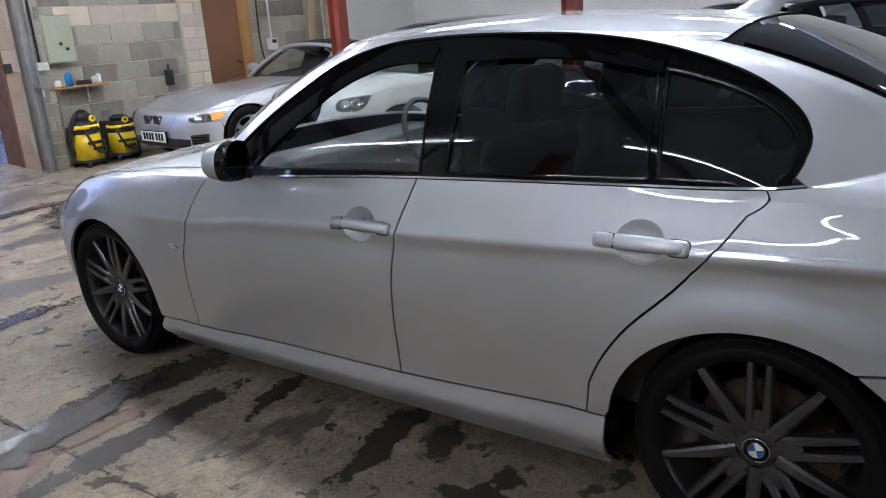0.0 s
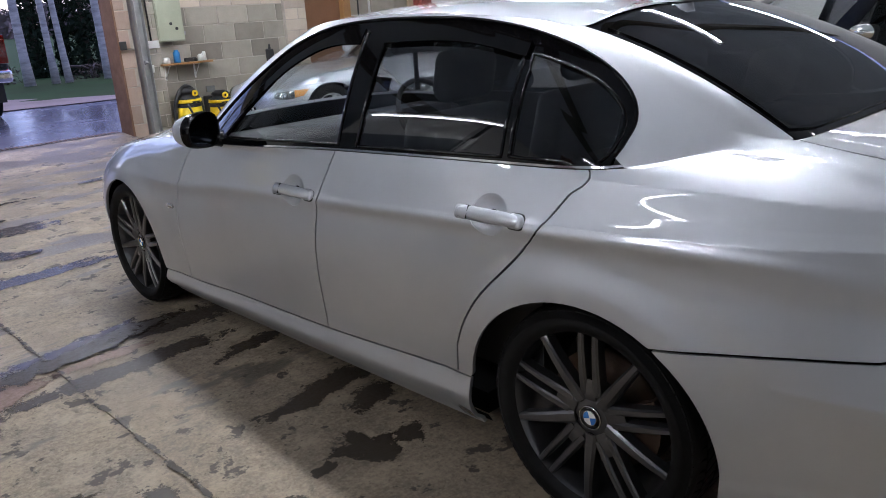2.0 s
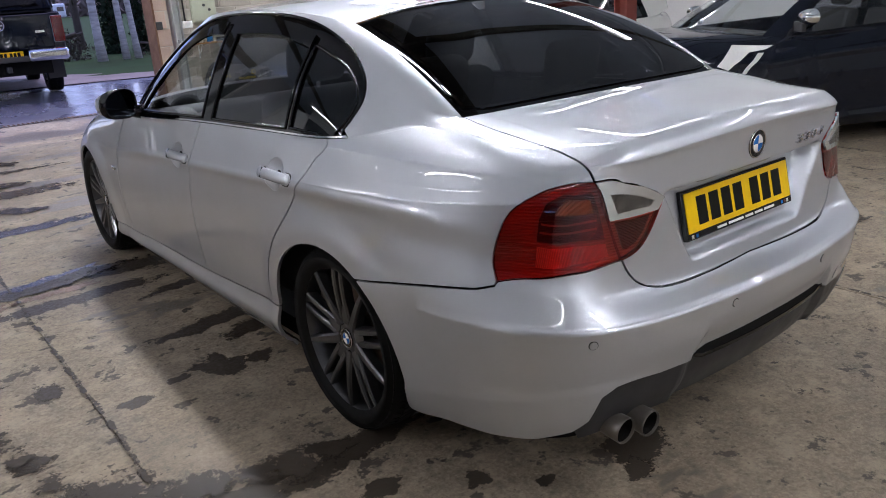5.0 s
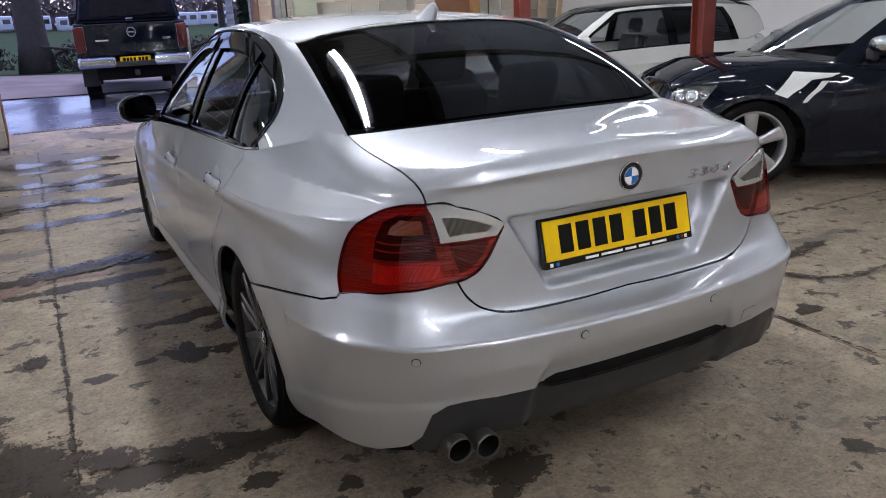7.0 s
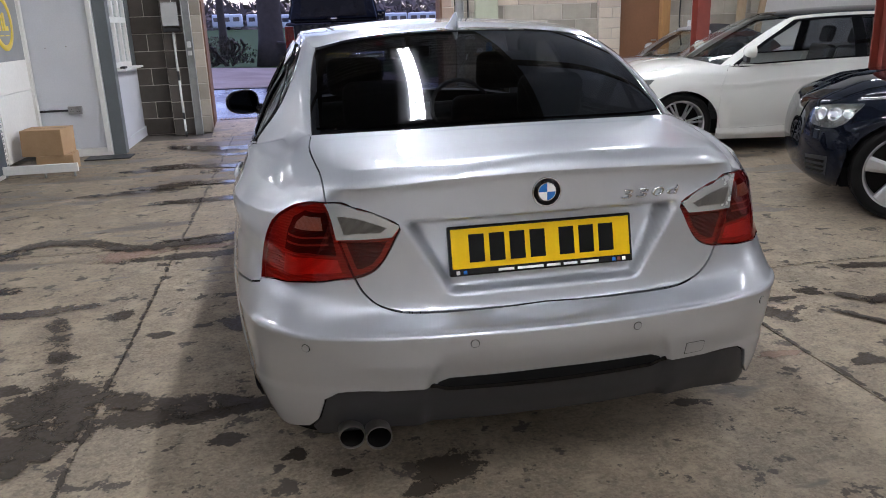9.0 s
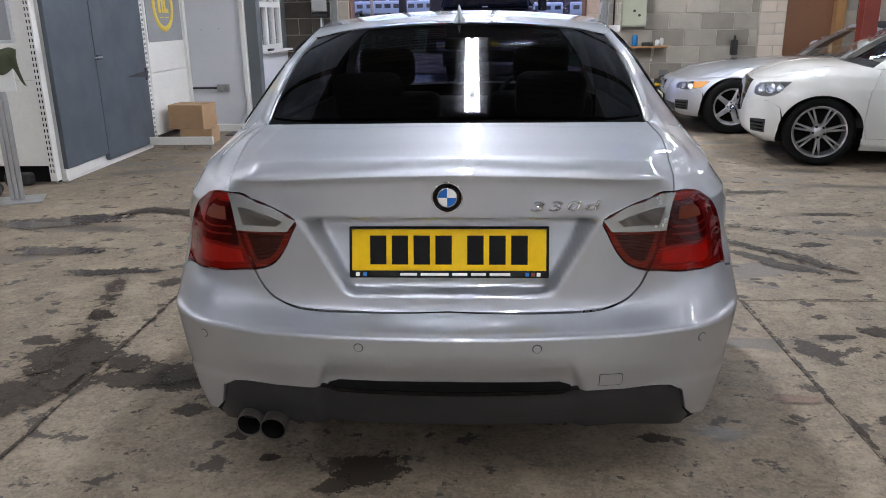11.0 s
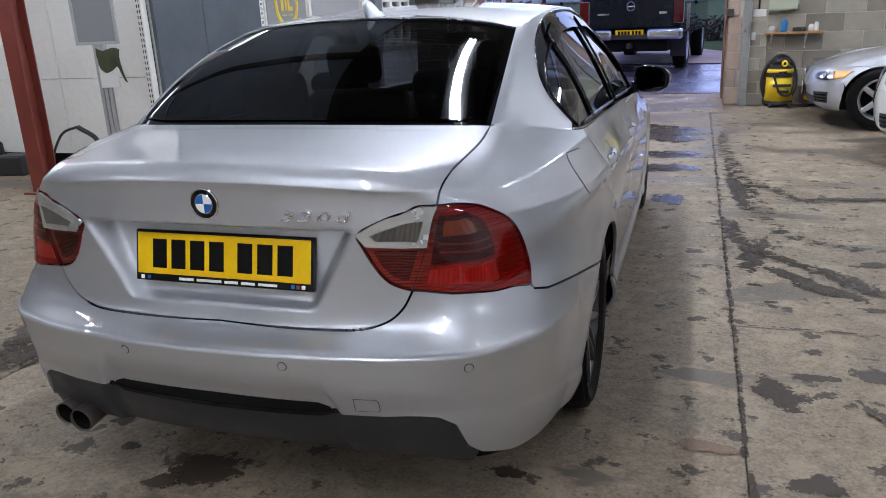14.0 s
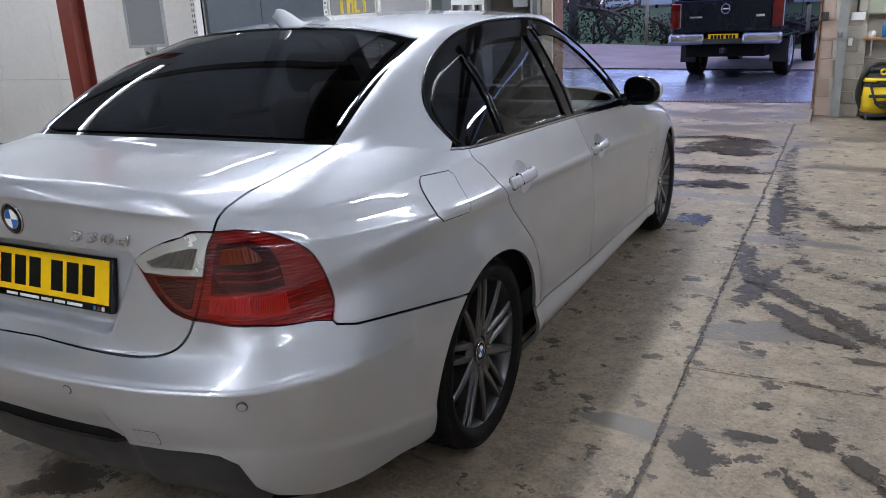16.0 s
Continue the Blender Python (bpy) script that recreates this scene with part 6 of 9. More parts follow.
            piece("lamp_bowl", [Matrix.Translation(p[0]) @ tilt @ Vector(q) for q in v], f, CHROME, car)
        P("headlamp", lens_shape, CLEAR_LENS, lift=0.016, gap=0.002, flange=0.014)
        if (extras or {}).get("amber"):
            q = tip[0] * 0.55 + Sx[17] * 0.45
            P("indicator", [(tip[0] + 0.01, v1 + 0.2), (q, v1 + 0.2), (q, v0 + 0.4), (tip[0] * 0.8 + Sx[17] * 0.2, v0 + 0.8)], AMBER, lift=0.018, gap=0.0, flange=0.004, label="amber indicator lens")
        P("grille", [(Sx[18] + 0.02, 3.4), (Sx[18] - 0.08, 6.0), (Sx[18] - 0.10, 9.4), (Sx[19], 9.7), (Sx[19], 3.0)], (extras or {}).get("grille", GLOSS_BLACK), lift=0.005, flange=0.005)
        P("air_intake", [(Sx[16] + 0.03, 1.4), (Sx[16] + 0.02, 3.0), (Sx[17] + 0.03, 2.9), (Sx[17] + 0.03, 1.4)], BLACK_PLASTIC, lift=0.003)
        for row in (1.65, 2.05, 2.45):
            P("intake_slat", [(Sx[16] + 0.05, row), (Sx[16] + 0.04, row + 0.18), (Sx[17] + 0.02, row + 0.18), (Sx[17] + 0.02, row)], GLOSS_BLACK, lift=0.008, gap=0.0, flange=0.006)
        # side glass
        hf = lambda y, u: (H.find(y=y, s=(Sx[5], Sx[13]), v=(u, u + 0.008))[0], u)
        ya, yb, rt = foot_y[2], foot_y[1], roof_y
        glass_m = glass_side or CLEAR
        sur = [hf(ya + 0.14, 0.0), hf(ya + 0.11 - 0.5 * (ya + 0.11 - rt[2]), 0.5), hf(rt[2] + 0.02, 0.92), hf(rt[1] + 0.1, 0.93), hf(rt[0] + 0.42, 0.9), hf(yb + 0.16, 0.55), hf(yb + 0.12, 0.0)]
        split_y = g1 + 0.03
        w1 = [hf(ya + 0.07, 0.035), hf(ya + 0.05 - 0.5 * (ya + 0.05 - rt[2]), 0.48), hf(rt[2] - 0.02, 0.875), hf(split_y + 0.05, 0.885), hf(split_y + 0.05, 0.035)]
        w2 = [hf(split_y - 0.06, 0.04), hf(split_y - 0.05, 0.86), hf(rt[0] + 0.46, 0.83), hf(yb + 0.22, 0.5), hf(yb + 0.2, 0.05)]
        two = split_y - 0.25 > yb + 0.22
        G = lambda nm, o, mat, par=car, **kw: panel(nm, H, o, mat, par, mirror=mm, step=0.045, **kw)
        top_mat = roof_mat or paint
        screen = Sx[12] + 0.45 * (Sx[13] - Sx[12])
        G("pillar_and_rail", [(Sx[3], 0), *[(Sx[q], 0) for q in (4, 5, 6)], sur[-1], *sur[::-1][1:], (screen, 0), (screen, 1), (Sx[9], 1), (Sx[3], 1)], top_mat, gap=0.001)
        fr = G("window_surround", sur, GLOSS_BLACK if roof_mat is None else roof_mat, holes=(w1, w2) if two else (w1,), gap=0.001, lift=-0.002)
        G("side_window", w1, CLEAR, fr, gap=-0.004, lift=-0.008, flange=0)
        if two:
            G("quarter_window", w2, glass_m, fr, gap=-0.004, lift=-0.008, flange=0)
        G("windscreen", [(screen, 0.01), (Sx[19], 0.01), (Sx[19], 0.98), (screen, 0.98)], CLEAR, gap=0.0, flange=0.006)
        G("rear_screen", [(0, 0.05), (Sx[3] - 0.02, 0.05), (Sx[3] - 0.05, 0.95), (0, 0.95)], TINT, gap=0.0, flange=0.006)
        panel("roof_half", T, [(0, 0), (Sx[19], 0), (Sx[19], 1), (0, 1)], (extras or {}).get("top", top_mat), car, mirror=mm, gap=0.0, flange=0, step=0.06)
        # mirror, handle
        my, mz, mx = ya - 0.02, belt + 0.035, width / 2 * 0.945
        v, f = [], []
        for i in range(7):
            b = math.pi / 2 * i / 6
            for q in range(16):
                a = 2 * math.pi * q / 16
                w = math.cos(b) ** 0.6 if i < 6 else 0.02
                v.append((side * (mx + 0.10 + 0.10 * math.cos(a) * w), my + 0.09 * math.sin(b), mz + 0.06 + 0.062 * math.sin(a) * w))
        f = [(i * 16 + q, i * 16 + (q + 1) % 16, (i + 1) * 16 + (q + 1) % 16, (i + 1) * 16 + q) for i in range(6) for q in range(16)] + [tuple(96 + q for q in range(16))]
        mir = piece("door_mirror", v, f, extras.get("mirror", paint) if extras else paint, car)
        piece("mirror_glass", [v[q] for q in range(16)], [tuple(range(16))], MIRROR, mir, smooth=False)
        part("mirror_arm", box_bm(min(side * (mx - 0.06), side * (mx + 0.06)), max(side * (mx - 0.06), side * (mx + 0.06)), my + 0.01, my + 0.05, mz - 0.05, mz + 0.025, 0.01), BLACK_PLASTIC, mir)
        if handle_y is not None:
            s_, v_ = fv(handle_y, 7.9)
            p, n = B.at([(s_ if side > 0 else -s_, v_)])
            n = Vector(n[0]).normalized()
            ahead = Vector((0, 1, 0))
            ahead = (ahead - n * ahead.dot(n)).normalized()
            up = n.cross(ahead)
            up = up if up.z > 0 else -up
            mt = Matrix.Translation(p[0]) @ Matrix((up.cross(n), up, n)).transposed().to_4x4()
            vv, ff = pill(0.21, 0.035, 0.022, bow=0.012)
            piece("door_handle", [mt @ Vector(q) for q in vv], ff, paint, car)
        for y in (-fy, fy):
            wheel(car, width / 2 - 0.135, y, side)
    part("floor_pan", box_bm(-width / 2 + 0.14, width / 2 - 0.14, -fy - back + 0.25, fy + front - 0.3, 0.2, 0.34), VOID, car)
    for y in (-fy, fy):
        part("wheel_housing", box_bm(-width / 2 + 0.32, width / 2 - 0.32, y - R * 1.1, y + R * 1.1, 0.34, R * 2.05), VOID, car)
    for x in (-0.35, 0.35):
        sy = (foot_y[1] + foot_y[2]) / 2 - 0.05
        part("seat_back", box_bm(x - 0.24, x + 0.24, -0.06, 0.06, 0.0, 0.60, 0.04), SEAT, car, m=pose(0, sy, 0.42, 14, 0, 0))
        part("headrest", box_bm(x - 0.12, x + 0.12, -0.045, 0.045, 0.62, 0.80, 0.04), SEAT, car, m=pose(0, sy, 0.42, 14, 0, 0))
    part("dashboard", box_bm(-width / 2 + 0.2, width / 2 - 0.2, foot_y[2] + 0.02, foot_y[3] - 0.05, 0.6, belt - 0.02, 0.05), SEAT, car)
    part("cabin_floor", box_bm(-width / 2 + 0.16, width / 2 - 0.16, foot_y[0] + 0.2, foot_y[3], 0.34, 0.42), SEAT, car)
    if extras and extras.get("plate"):
        number_plate(car, pose(0, fy + front + 0.012, extras["plate"], 90, 0, 180), PLATE_W, strip=False)
    return car, Sx, B, H


def a1_wheel(car, x, y, side):
    alloy_wheel(car, x, y, side, 0.31, 0.22, 0.232, 7, 12, "silver twin-spoke alloy wheel", 0.11, 0.022, 0.016, ALLOY)


def a3_wheel(car, x, y, side):
    alloy_wheel(car, x, y, side, 0.325, 0.23, 0.248, 5, 22, "five-arm silver and black alloy wheel", 0.0, 0.055, 0.105, ALLOY, SOOT_AND_HOLE)


def z3_wheel(car, x, y, side):
    hub = alloy_wheel(car, x, y, side, 0.315, 0.225, 0.21, 5, 0, "silver five-spoke alloy wheel", 0.0, 0.06, 0.045, ALLOY)
    roundel(hub, 0.03, 0.09)


CLOTH = surface("black_roof_cloth", (0.018, 0.018, 0.02), (0.026, 0.026, 0.028), 0.8, 0.9, scale=8, fine=200, rel=0.5)
# white three-door hatchback
hatch, hS, hB, hH = parked_car("white_hatchback", "white three-door hatchback with silver roof rail, parked nose out", pose(4.54, 3.40, 0, 0, 0, 76), WHITE_CAR, 2.47, 0.66, 0.68, 1.74, 1.40, 0.91, (0.86, -0.50), [-1.76, -1.40, 0.62, 1.06], [-1.60, -0.70, 0.10, 0.28], 0.31, a1_wheel, 0.07, None, TINT, -0.30, 1.0, {"top": GLOSS_BLACK})
part("roof_spoiler", box_bm(-0.58, 0.58, -1.80, -1.52, 1.335, 1.362, 0.01), BLACK_PLASTIC, hatch)
# dark hatchback
dark_car, dS, dB, dH = parked_car("dark_hatchback", "glossy blue-black hatchback with silver mirrors, parked nose out", pose(4.78, 0.14, 0, 0, 0, 60), NAVY_CAR, 2.578, 0.66, 0.74, 1.78, 1.41, 0.925, (0.74, -0.62), [-1.80, -1.38, 0.48, 0.98], [-1.56, -0.60, 0.04, 0.20], 0.325, a3_wheel, 0.07, None, TINT, -0.42, 1.0, {"mirror": CHROME, "lamp_rows": (5.8, 9.3)})
# pale flash on its front wing
flashes = [((1.17, 0.70), (1.02, 0.845), (0.70, 0.825), (0.76, 0.80), (0.90, 0.785), (1.08, 0.665)), ((0.83, 0.775), (0.78, 0.775), (0.93, 0.63), (0.97, 0.625))]
for side in (1, -1):
    for shape in flashes:
        flash = [dB.find(y=y, z=z, s=(dS[8], dS[15])) for y, z in shape]
        panel("wing_flash", dB, flash, WHITE_P, dark_car, "white vinyl flash on the wing", mirror=side < 0, gap=0.0, lift=0.003, flange=0.002, step=0.04)
# silver roadster
road, rS, rB, rH = parked_car("roadster", "silver two-seat roadster with a black cloth roof", pose(4.26, 5.51, 0, 0, 0, 84), SILVER2, 2.446, 0.70, 0.76, 1.69, 1.235, 0.835, (0.16, -0.86), [-1.32, -1.02, -0.10, 0.30], [-0.95, -0.70, -0.42, -0.30], 0.315, z3_wheel, -0.13, CLOTH, CLEAR, -0.66, 1.0, {"plate": 0.355, "amber": True, "lamp_rows": (4.9, 8.0), "grille": SILVER2})
for x in (-0.10, 0.10):
    bm = box_bm(x - 0.075, x + 0.075, 1.86, 1.925, 0.475, 0.575, 0.012)
    k = part("kidney_grille", bm, BLACK_PLASTIC, road, "black kidney grille with a chrome rim")
    v, f = tube(smooth_path([(x - 0.07, 1.925, 0.525), (x - 0.05, 1.93, 0.575), (x + 0.05, 1.93, 0.575), (x + 0.07, 1.925, 0.525), (x + 0.05, 1.925, 0.475), (x - 0.05, 1.925, 0.475), (x - 0.07, 1.925, 0.525)], 4), 0.006, 6)
    piece("grille_rim", v, f, CHROME, k)
# wide black mouth in its bumper, silver frame round its windscreen
for side in (1, -1):
    panel("bumper_mouth", rB, [(rS[17] + 0.06, 0.9), (rS[17] + 0.04, 2.3), (rS[19], 2.5), (rS[19], 0.8)], BLACK_PLASTIC, road, "black lower air intake", mirror=side < 0, lift=0.004, flange=0.005, step=0.04, gap=0.0)
    edge = rS[12] + 0.45 * (rS[13] - rS[12])
    line, _ = rH.at([(edge * side, u) for u in np.linspace(0, 0.97, 10)] + [((edge + (rS[19] - edge) * q) * side, 0.985) for q in np.linspace(0.04, 0.999, 14)], 0.008)
    v, f = tube([tuple(q) for q in line], 0.024, 10)
    piece("screen_frame", v, f, SILVER2, road, "silver windscreen frame")
# ---- pickup truck outside ----
truck_z = 0.21
truck = base_of("pickup_truck", pose(0.12, 9.5, truck_z, 0, 0, -5) @ Matrix.Diagonal((0.87, 1, 1, 1)), "dark blue-black pickup truck with a hardtop, parked outside", "truck")


def tk(name, bm, mat, label="", smooth=False, parent=None):
    return part(name, bm, mat, parent or truck, label, smooth)


tk("tailgate", box_bm(-0.78, 0.78, 0.0, 0.10, 0.72, 1.22, 0.03, 3), NAVY_CAR)
tk("bed_side", box_bm(-0.96, -0.72, 0.02, 1.9, 0.62, 1.24, 0.06, 3), NAVY_CAR)
tk("bed_side", box_bm(0.72, 0.96, 0.02, 1.9, 0.62, 1.24, 0.06, 3), NAVY_CAR)
tk("cab", box_bm(-0.95, 0.95, 1.9, 5.0, 0.55, 1.25, 0.08, 3), NAVY_CAR)
cab = box_bm(-0.86, 0.86, 1.95, 3.9, 1.25, 1.80, 0.1, 3)
tk("cab_roof", cab, NAVY_CAR)


def tapered(x, y0, y1, z0, z1, inset, rear):
    bm = box_bm(-x, x, y0, y1, z0, z1)
    for v in bm.verts:
        if v.co.z > (z0 + z1) / 2:
            v.co.x *= 1 - inset / x
            if v.co.y < (y0 + y1) / 2:
                v.co.y += rear
    bmesh.ops.bevel(bm, geom=bm.edges[:], offset=0.05, segments=3, affect="EDGES")
    return bm


tk("hardtop", tapered(0.90, 0.03, 1.95, 1.24, 1.80, 0.13, 0.17), NAVY_CAR, "dark hardtop over the load bed")
hb = box_bm(-0.66, 0.66, -0.006, 0.006, 0, 0.40, 0.004)
for v in hb.verts:
    if v.co.z > 0.2:
        v.co.x *= 0.9
part("hardtop_window", hb, TINT, truck, m=pose(0, 0.055, 1.32, -17, 0, 0))
for side in (1, -1):
    x0, x1 = sorted((side * 0.785, side * 0.965))
    lamp = tk("tail_lamp", box_bm(x0, x1, -0.012, 0.06, 0.80, 1.18, 0.02), LAMP_BACK)
    part("tail_lens", box_bm(x0 + 0.004, x1 - 0.004, -0.03, -0.012, 0.805, 1.175, 0.008), RED_LENS, lamp, "red tail lamp lens")
    x0, x1 = sorted((side * 0.32, side * 0.97))
    tk("bumper_end", box_bm(x0, x1, -0.12, 0.06, 0.55, 0.725, 0.06, 4), CHROME, "bright chrome bumper end")
    x0, x1 = sorted((side * 0.66, side * 0.95))
    tk("mud_flap", box_bm(x0, x1, 0.62, 0.635, 0.24, 0.60, 0.005), BLACK_PLASTIC)
    x0, x1 = sorted((side * 0.95, side * 1.16))
    tk("door_mirror", box_bm(x0, x1, 3.75, 3.88, 1.22, 1.46, 0.03), NAVY_CAR)
    for y in (0.95 + 0.25, 4.3):
        alloy_wheel(truck, 0.80, y, side, 0.385, 0.26, 0.24, 5, 10, "silver alloy wheel on a deep tyre", 0.0, 0.06, 0.05, ALLOY)
tk("bumper_step", box_bm(-0.34, 0.34, -0.10, 0.04, 0.56, 0.64, 0.01), BLACK_PLASTIC)
number_plate(truck, pose(0, -0.07, 0.655, 90, 0, 0), PLATE_Y, strip=False)
tk("underside", box_bm(-0.68, 0.68, 0.06, 4.9, 0.36, 0.62), VOID)
tk("tow_bar", box_bm(-0.04, 0.04, -0.14, 0.3, 0.42, 0.50, 0.01), BLACK_PLASTIC)
v, f = lathe([(0.062, 0.0), (0.068, 0.012), (0.076, 0.012), (0.08, 0.0)], 28)
mt = pose(0, 0.0, 1.08) @ Matrix.Rotation(radians(-90), 4, "Z")
badge = piece("tailgate_badge", [mt @ Vector(q) for q in v], f, CHROME, truck, "round chrome badge")
part("badge_bar", box_bm(-0.05, 0.05, -0.009, 0.0, 1.07, 1.09), CHROME, badge)
tk("badge_bar", box_bm(-0.62, -0.40, -0.006, 0.0, 0.955, 0.98), CHROME)
tk("badge_bar", box_bm(0.52, 0.66, -0.006, 0.0, 0.95, 0.985), CHROME)
tk("hardtop_handle", box_bm(-0.06, 0.06, 0.0, 0.03, 1.275, 1.30, 0.008), CHROME)

# ---- floor, walls, roof ----
def structure(ob, label, category):
    return tagged(ob, label, category, kind="structure")


ground = structure(part("ground", box_bm(-9, 9, -9, 7.2, -0.16, -0.012), JOINT), "dirt-filled joints below the concrete floor slabs", "floor")
floor = structure(new("floor"), "worn stained concrete floor of large slabs", "floor")
XS = [-9.0, -4.36, -1.49, 1.365, 4.2, 9.0]
CUTS = {0: [-9, -3.6, 1.9, 7.2], 1: [-9, -4.9, 0.93, 6.35], 2: [-9, -5.4, 6.35], 3: [-9, -6.1, -0.59, 5.3, 7.2], 4: [-9, -2.8, 3.4, 7.2]}
for i, (xa, xb) in enumerate(zip(XS, XS[1:])):
    for ya, yb in zip(CUTS[i], CUTS[i][1:]):
        part("slab", box_bm(xa + 0.0016, xb - 0.0016, ya + 0.0014, yb - 0.0014, -0.15, 0.0, 0.003), CONCRETE, floor)
# ramp up to the threshold
verts, faces = [], []
for i, x in enumerate(np.linspace(-1.78, 1.53, 34)):
    for j, (y, z) in enumerate(((6.30, -0.01), (6.36, 0.012), (6.7, 0.06), (7.1, 0.105), (7.34, 0.115), (7.34, -0.05))):
        wob = 0.05 * noise.noise((x * 2.3, y, 0)) if j < 2 else 0
        verts.append((x, y + wob, z + 0.01 * noise.noise((x * 3, y * 3, 2)) * (0 < j < 5)))
for i in range(33):
    for j in range(5):
        faces.append((i * 6 + j, (i + 1) * 6 + j, (i + 1) * 6 + j + 1, i * 6 + j + 1))
faces += [tuple(range(5, -1, -1)), tuple(33 * 6 + q for q in range(6))]
structure(piece("ramp", verts, faces, CONCRETE, smooth=False), "rough concrete ramp up to the doorway", "ramp")


def block_wall(name, label, x0, x1, y, depth, z0, z1, face=-1, material=BLOCK, bl=0.45, bh=0.225, axis="x", pale=None, shift=0.0):
    """Blockwork: a mortar core with every block a piece of its own, 6 mm proud of the joints."""
    y0, y1 = sorted((y, y - face * depth))
    core = box_bm(x0, x1, y0 + (0.008 if face < 0 else 0), y1 - (0.008 if face > 0 else 0), z0, z1) if axis == "x" else box_bm(y0 + (0.008 if face < 0 else 0), y1 - (0.008 if face > 0 else 0), x0, x1, z0, z1)
    wall = structure(part(name, core, MORTAR), label, "wall")
    cache = {}
    rnd = random.Random(len(name) * 7 + int(x0 * 10))
    rows = int(round((z1 - z0) / bh))
    for r in range(rows):
        x = x0 - (bl / 2 if r % 2 else 0) - shift
        while x < x1 - 0.02:
            a, b = max(x, x0) + 0.005, min(x + bl, x1) - 0.005
            if b - a > 0.04:
                key = round(b - a, 3)
                if key not in cache:
                    w = b - a
                    bm = box_bm(-w / 2, w / 2, -0.03, 0.03, -bh / 2 + 0.005, bh / 2 - 0.005, 0.005, 1)
                    me = bpy.data.meshes.new("block")
                    if axis != "x":
                        bm.transform(Matrix.Rotation(radians(90), 4, "Z"))
                    bm.to_mesh(me)
                    bm.free()
                    me.materials.append(material)
                    cache[key] = me
                ob = new("block", cache[key])
                ob.parent = wall
                d = y - face * 0.03 + rnd.uniform(-0.003, 0.003)
                c = (a + b) / 2
                ob.location = (c, d, z0 + (r + 0.5) * bh) if axis == "x" else (d, c, z0 + (r + 0.5) * bh)
                ob.rotation_euler = (rnd.uniform(-0.004, 0.004), rnd.uniform(-0.004, 0.004), 0)
                if pale and pale(c, r):
                    ob.material_slots[0].link = "OBJECT"
                    ob.material_slots[0].material = BLOCK_PALE
            x += bl
    return wall


block_wall("wall_front", "grey concrete block wall with pale joints", 2.02, 3.93, 7.12, 0.25, 0, 3.6, pale=lambda c, r: r == 7 and c > 2.4)
block_wall("wall_front_far", "grey concrete block wall beside the wooden door", 5.1, 6.62, 7.12, 0.25, 0, 3.6)
block_wall("pier_door", "narrow blockwork pier beside the shelf", 1.80, 2.02, 6.98, 0.39, 0, 3.6, bl=0.30, bh=0.15, material=BLOCK)
block_wall("pier_outer", "pinkish block pier at the doorway", 1.53, 1.72, 7.05, 0.32, 0.0, 3.6, bl=0.30, bh=0.225, material=BRICKY)
block_wall("pier_pale", "pale block pier beside the wooden door", 3.93, 4.28, 7.06, 0.31, 0, 3.6, bl=0.42, bh=0.15, material=BLOCK_PALE)
block_wall("pier_left", "dark block pier at the doorway", -2.30, -1.98, 6.80, 0.5, 0, 3.6, bl=0.32, bh=0.225, material=BLOCK_DARK)
block_wall("pier_left_outer", "block pier at the doorway's edge", -1.95, -1.80, 6.95, 0.35, 0, 3.6, bl=0.3, bh=0.225, material=BLOCK)
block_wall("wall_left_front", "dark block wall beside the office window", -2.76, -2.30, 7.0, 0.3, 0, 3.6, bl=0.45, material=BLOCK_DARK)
structure(part("lintel", box_bm(-2.0, 1.75, 7.0, 7.37, 3.05, 3.6), BLOCK), "concrete lintel over the doorway", "lintel")
structure(part("wall_above_door", box_bm(4.28, 5.1, 7.1, 7.37, 2.12, 3.6), BLOCK), "block wall above the wooden door", "wall")
structure(part("wall_white", box_bm(6.62, 9.0, 7.08, 7.37, 0, 3.6), WHITE_WALL), "white boarded wall", "wall")
structure(part("wall_right", box_bm(9.0, 9.25, -9, 7.37, 0, 3.6), WHITE_WALL), "white painted side wall", "wall")
# Unseen closing wall; its white throws light back onto the car's tail.
structure(part("wall_back", box_bm(-9.25, 9.25, -9.25, -9.0, 0, 3.6), WHITE_WALL), "unseen back wall, white to bounce light forward", "wall")
# Unseen closing wall, coloured dark so side glass and trim reflect less.
structure(part("wall_left", box_bm(-9.25, -9.0, -9, 7.37, 0, 3.6), BLOCK_DARK), "unseen side wall kept dark for the reflections", "wall")
structure(part("wall_left_end", box_bm(-9.0, -2.76, 7.1, 7.37, 0, 3.6), WHITE_WALL), "plain wall behind the office", "wall")

# roof: dark corrugated sheets on steel purlins
verts, faces = [], []
ys = np.arange(-9.2, 7.4, 0.038)
for y in ys:
    z = 3.72 + 0.018 * math.sin(y / 0.076 * math.pi)
    verts += [(-9.2, y, z), (9.2, y, z)]
faces = [(2 * i, 2 * i + 2, 2 * i + 3, 2 * i + 1) for i in range(len(ys) - 1)]
structure(piece("ceiling", verts, faces, CEIL), "dark corrugated roof sheets", "ceiling")
for xa, xb in ((-8.9, -1.15), (1.0, 8.9)):
    structure(part("ceiling_board", box_bm(xa, xb, -8.9, 7.0, 3.62, 3.65), CEIL_PALE), "grey insulation boards under the roof", "ceiling")
for x in (-1.14, 0.99):
    structure(part("ceiling_trim", box_bm(x - 0.03, x + 0.03, -8.9, 7.0, 3.59, 3.619), CEIL), "dark edge rail of the roof boards", "trim")
